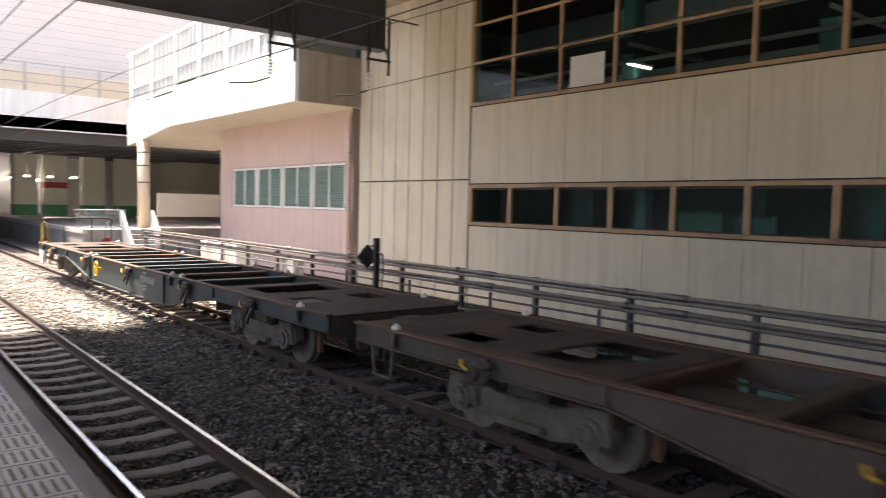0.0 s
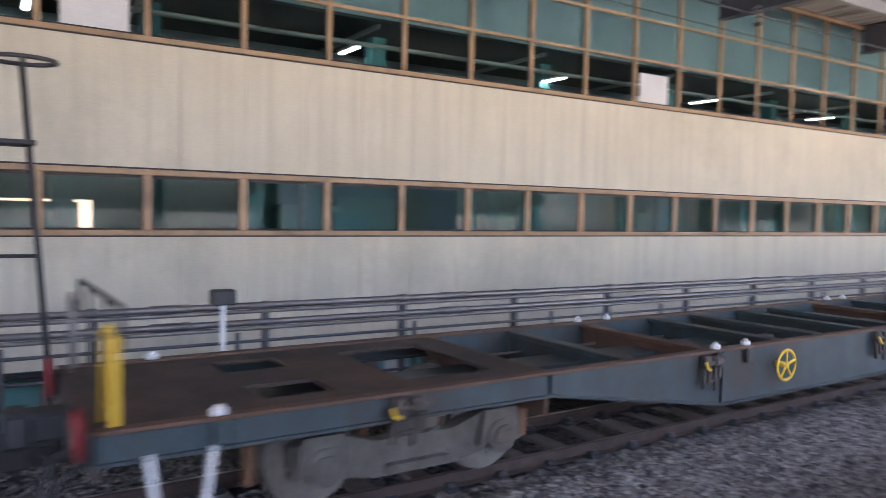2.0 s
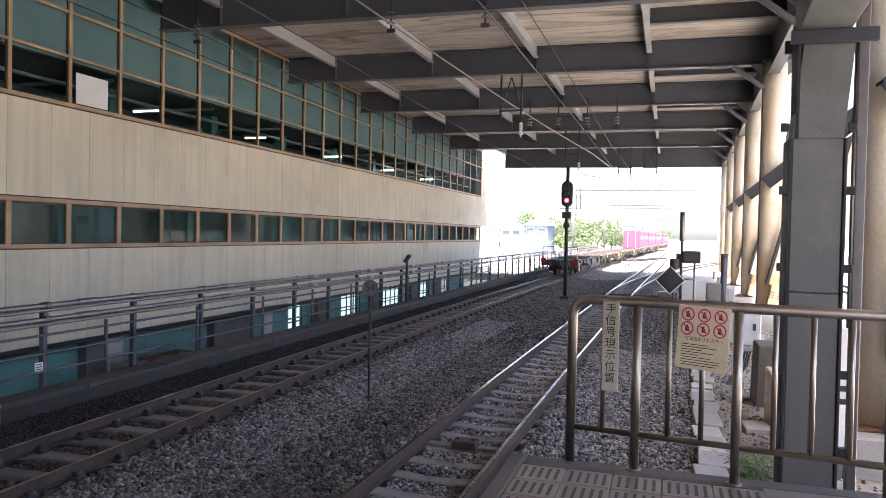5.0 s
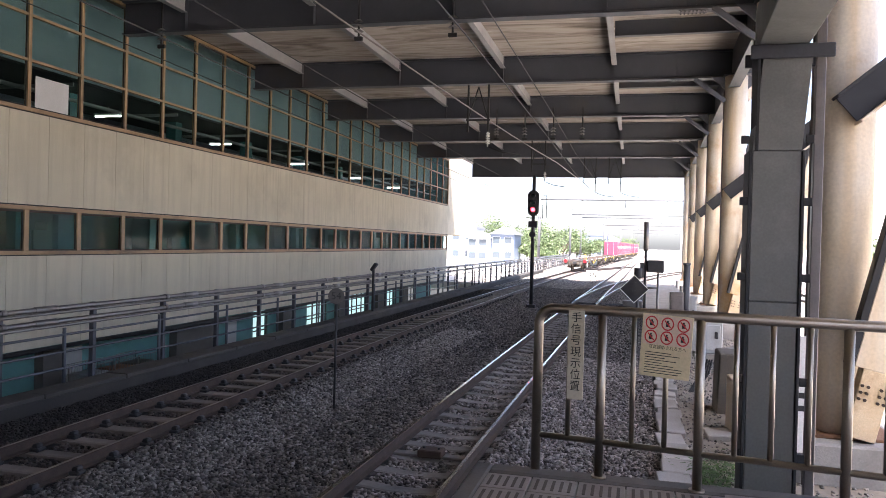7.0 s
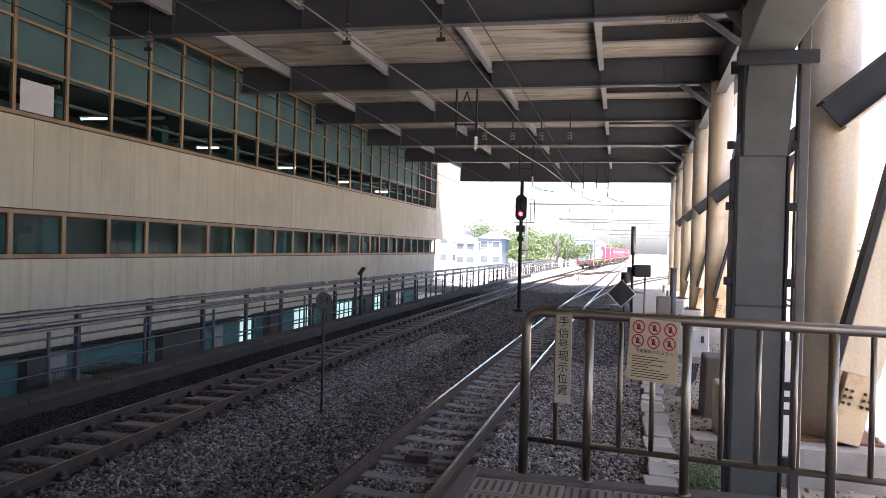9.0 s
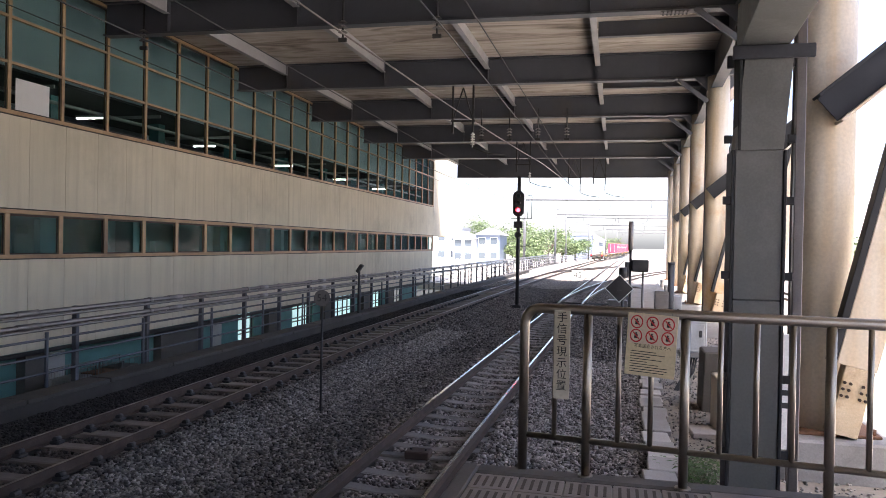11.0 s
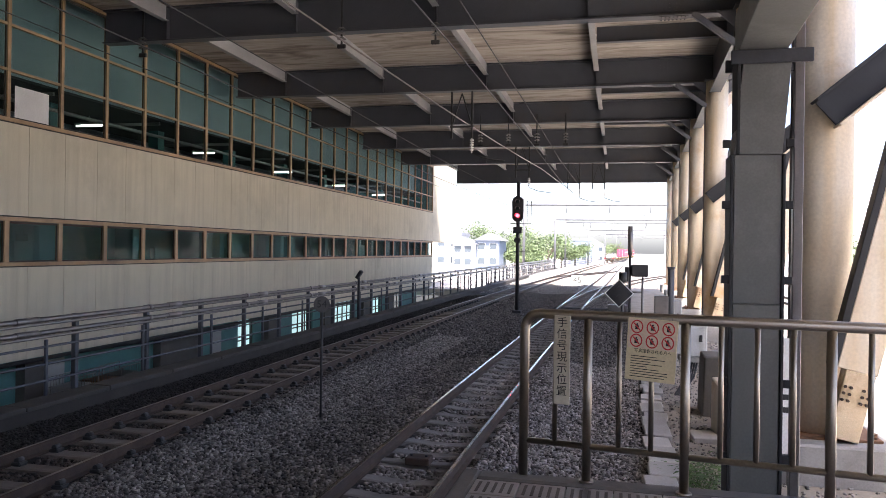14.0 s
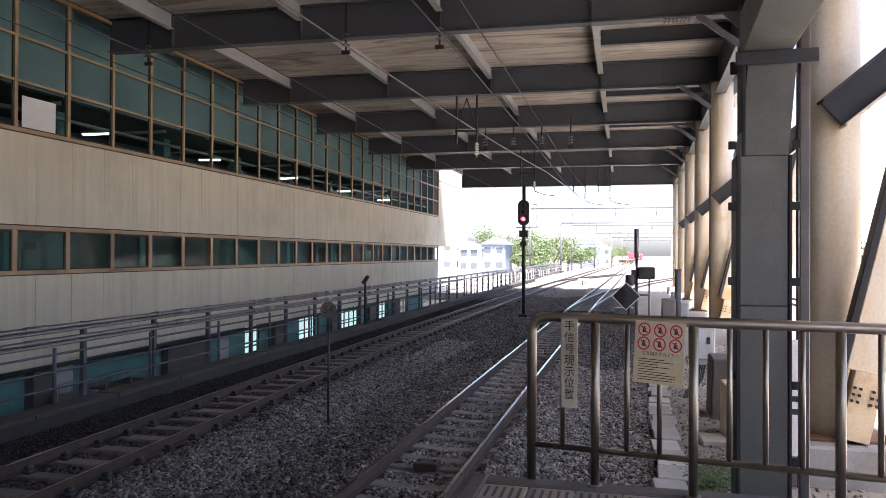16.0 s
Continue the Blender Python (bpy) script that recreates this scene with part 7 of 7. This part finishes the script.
# second track to the east, seen between the columns
for s in (-0.565, 0.565):
    body, top = rail_mesh(lambda y: 9.4 + 0.01 * y, s, 4, 140, 4)
    r = solid("rail_east", body, M["rail_side"], "rail of the eastern track", "rail", kind="structure")
    part("running_surface", top, M["rail_top"], r)

# ---- ballast stones ----
def ballast(name, n, x0, x1, y0, y1, smin, smax, seed, coat="stone", label="loose grey crushed stone ballast around the sleepers", level=None):
    rg = np.random.default_rng(seed)
    x, y = rg.uniform(x0, x1, n), rg.uniform(y0, y1, n)
    table = np.arange(-70, 90, 1.0)
    n1 = np.interp(y, table, [near_x(v) for v in table])
    n2 = np.interp(y, table, [far_x(v) for v in table])
    d1, d2 = np.abs(x - n1), np.abs(x - n2)
    d = np.minimum(d1, d2)
    keep = (np.abs(d - 0.565) > 0.09)
    phase1, phase2 = np.abs(((y + 70) / 0.61 + 0.5) % 1 - 0.5) * 0.61, np.abs(((y + 70) / 0.66 + 0.5) % 1 - 0.5) * 0.66
    edge = 0.76 + 0.10 * np.sin(y * 5.1) * np.sin(y * 1.7 + x) + rg.uniform(-0.05, 0.05, n)
    keep &= ~((d1 < edge) & (phase1 < 0.115) & (rg.random(n) > 0.04)) & ~((d2 < edge) & (phase2 < 0.16) & (rg.random(n) > 0.03))
    x, y, d = x[keep], y[keep], d[keep]
    n = len(x)
    z = -0.215 - 0.055 * np.clip((d - 1.3) / 0.7, 0, 1) - np.clip(x - 1.0, 0, 9) * 0.2 + rg.uniform(-0.012, 0.022, n)
    z += 0.065 * np.clip((d - 0.66) / 0.08, 0, 1) * np.clip((1.45 - d) / 0.4, 0, 1)
    if level is not None:
        z = level + rg.uniform(-0.008, 0.012, n)
    s = rg.uniform(smin, smax, n)
    cube = np.array([[-1, -1, -1], [1, -1, -1], [1, 1, -1], [-1, 1, -1], [-1, -1, 1], [1, -1, 1], [1, 1, 1], [-1, 1, 1]], float)
    v = cube[None] * rg.uniform(0.35, 1.0, (n, 8, 3)) * np.stack([s, s * rg.uniform(0.6, 1, n), s * rg.uniform(0.5, 0.9, n)], -1)[:, None]
    a, b = rg.uniform(0, 6.28, n), rg.uniform(-0.9, 0.9, n)
    ca, sa, cb, sb = np.cos(a)[:, None], np.sin(a)[:, None], np.cos(b)[:, None], np.sin(b)[:, None]
    vx, vy, vz = v[..., 0], v[..., 1] * cb - v[..., 2] * sb, v[..., 1] * sb + v[..., 2] * cb
    pts = np.stack([vx * ca - vy * sa + x[:, None], vx * sa + vy * ca + y[:, None], vz + z[:, None]], -1).reshape(-1, 3)
    quad = np.array([[0, 3, 2, 1], [4, 5, 6, 7], [0, 1, 5, 4], [1, 2, 6, 5], [2, 3, 7, 6], [3, 0, 4, 7]])
    faces = (quad[None] + 8 * np.arange(n)[:, None, None]).reshape(-1, 4)
    me = bpy.data.meshes.new(name)
    me.vertices.add(len(pts))
    me.vertices.foreach_set("co", pts.astype(np.float32).ravel())
    me.loops.add(faces.size)
    me.loops.foreach_set("vertex_index", faces.astype(np.int32).ravel())
    me.polygons.add(len(faces))
    me.polygons.foreach_set("loop_start", np.arange(0, faces.size, 4, dtype=np.int32))
    me.update(calc_edges=True)
    me.materials.append(M[coat])
    return tagged(new(name, me), label, "ballast", kind="stuff")


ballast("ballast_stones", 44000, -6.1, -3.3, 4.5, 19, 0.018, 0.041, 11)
# light from the open east side is painted into these stones
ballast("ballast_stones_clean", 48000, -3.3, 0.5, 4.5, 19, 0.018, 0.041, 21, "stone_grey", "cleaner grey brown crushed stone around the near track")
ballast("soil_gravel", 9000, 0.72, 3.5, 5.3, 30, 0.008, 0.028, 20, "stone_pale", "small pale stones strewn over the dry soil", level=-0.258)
# shade between the far rails is put into this darker stone colour
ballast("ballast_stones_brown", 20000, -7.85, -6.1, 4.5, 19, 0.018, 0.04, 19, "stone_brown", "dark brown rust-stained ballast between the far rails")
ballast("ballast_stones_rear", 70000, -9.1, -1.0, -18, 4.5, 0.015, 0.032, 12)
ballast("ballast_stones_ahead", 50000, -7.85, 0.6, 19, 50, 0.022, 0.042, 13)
# kerbside stones: soot and painted shade in one dark colour
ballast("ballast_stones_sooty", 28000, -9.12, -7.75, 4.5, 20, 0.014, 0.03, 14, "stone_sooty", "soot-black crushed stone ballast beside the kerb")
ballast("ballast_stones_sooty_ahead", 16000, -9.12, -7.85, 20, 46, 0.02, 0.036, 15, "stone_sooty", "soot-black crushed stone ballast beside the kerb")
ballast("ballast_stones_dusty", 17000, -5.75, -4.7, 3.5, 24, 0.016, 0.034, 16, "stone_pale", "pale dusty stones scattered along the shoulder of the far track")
# outdoor stones take the pale material as painted sunlight
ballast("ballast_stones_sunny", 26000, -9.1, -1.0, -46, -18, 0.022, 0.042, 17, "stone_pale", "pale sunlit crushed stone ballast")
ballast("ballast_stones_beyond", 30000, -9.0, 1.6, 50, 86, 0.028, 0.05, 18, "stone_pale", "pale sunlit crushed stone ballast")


# ---- what moves ----
RUN = np.polyfit((0, 0.5, 1, 1.5, 2, 2.5, 3.5, 5), (-28.75, -22.05, -14.64, -7.05, 0.6, 8.35, 24.1, 48.2), 4)


def tail_at(t):
    """The way of the train's tail along the line, in metres."""
    return float(np.polyval(RUN, t)) if t < 5 else float(np.polyval(RUN, 5)) + 16.0 * (t - 5)


def wagon_pose(s, a=2.8, b=LEN - 2.8):
    p, q = Vector((far_x(s + a), s + a, 0)), Vector((far_x(s + b), s + b, 0))
    turn = -math.atan2(q.x - p.x, q.y - p.y)
    m = Matrix.Rotation(turn, 4, "Z")
    return Matrix.Translation(p) @ m @ Matrix.Translation((0, -a, 0))


TIMES = [0.25 * k for k in range(65)]


def motions():
    poses = [[(t, wagon_pose(tail_at(t) + 20.35 * k)) for t in TIMES] for k in range(len(wagons))]
    for w, rows in zip(wagons, poses):
        walk(w, rows)
    for c, k, y in freight:
        walk(c, [(t, m @ Matrix.Translation((0, y, 1.1))) for t, m in poses[k]])
    for w in wagons[:2]:
        for ob in w.children:
            if ob.name.startswith("wheelset"):
                y = ob.location.y
                rows = [(f / FPS, Matrix.Translation((0, y, 0.43)) @ Matrix.Rotation(-(tail_at(f / FPS) + 28.75) / 0.43, 4, "X")) for f in range(int(SECONDS * FPS) + 1)]
                walk(ob, rows)


motions()
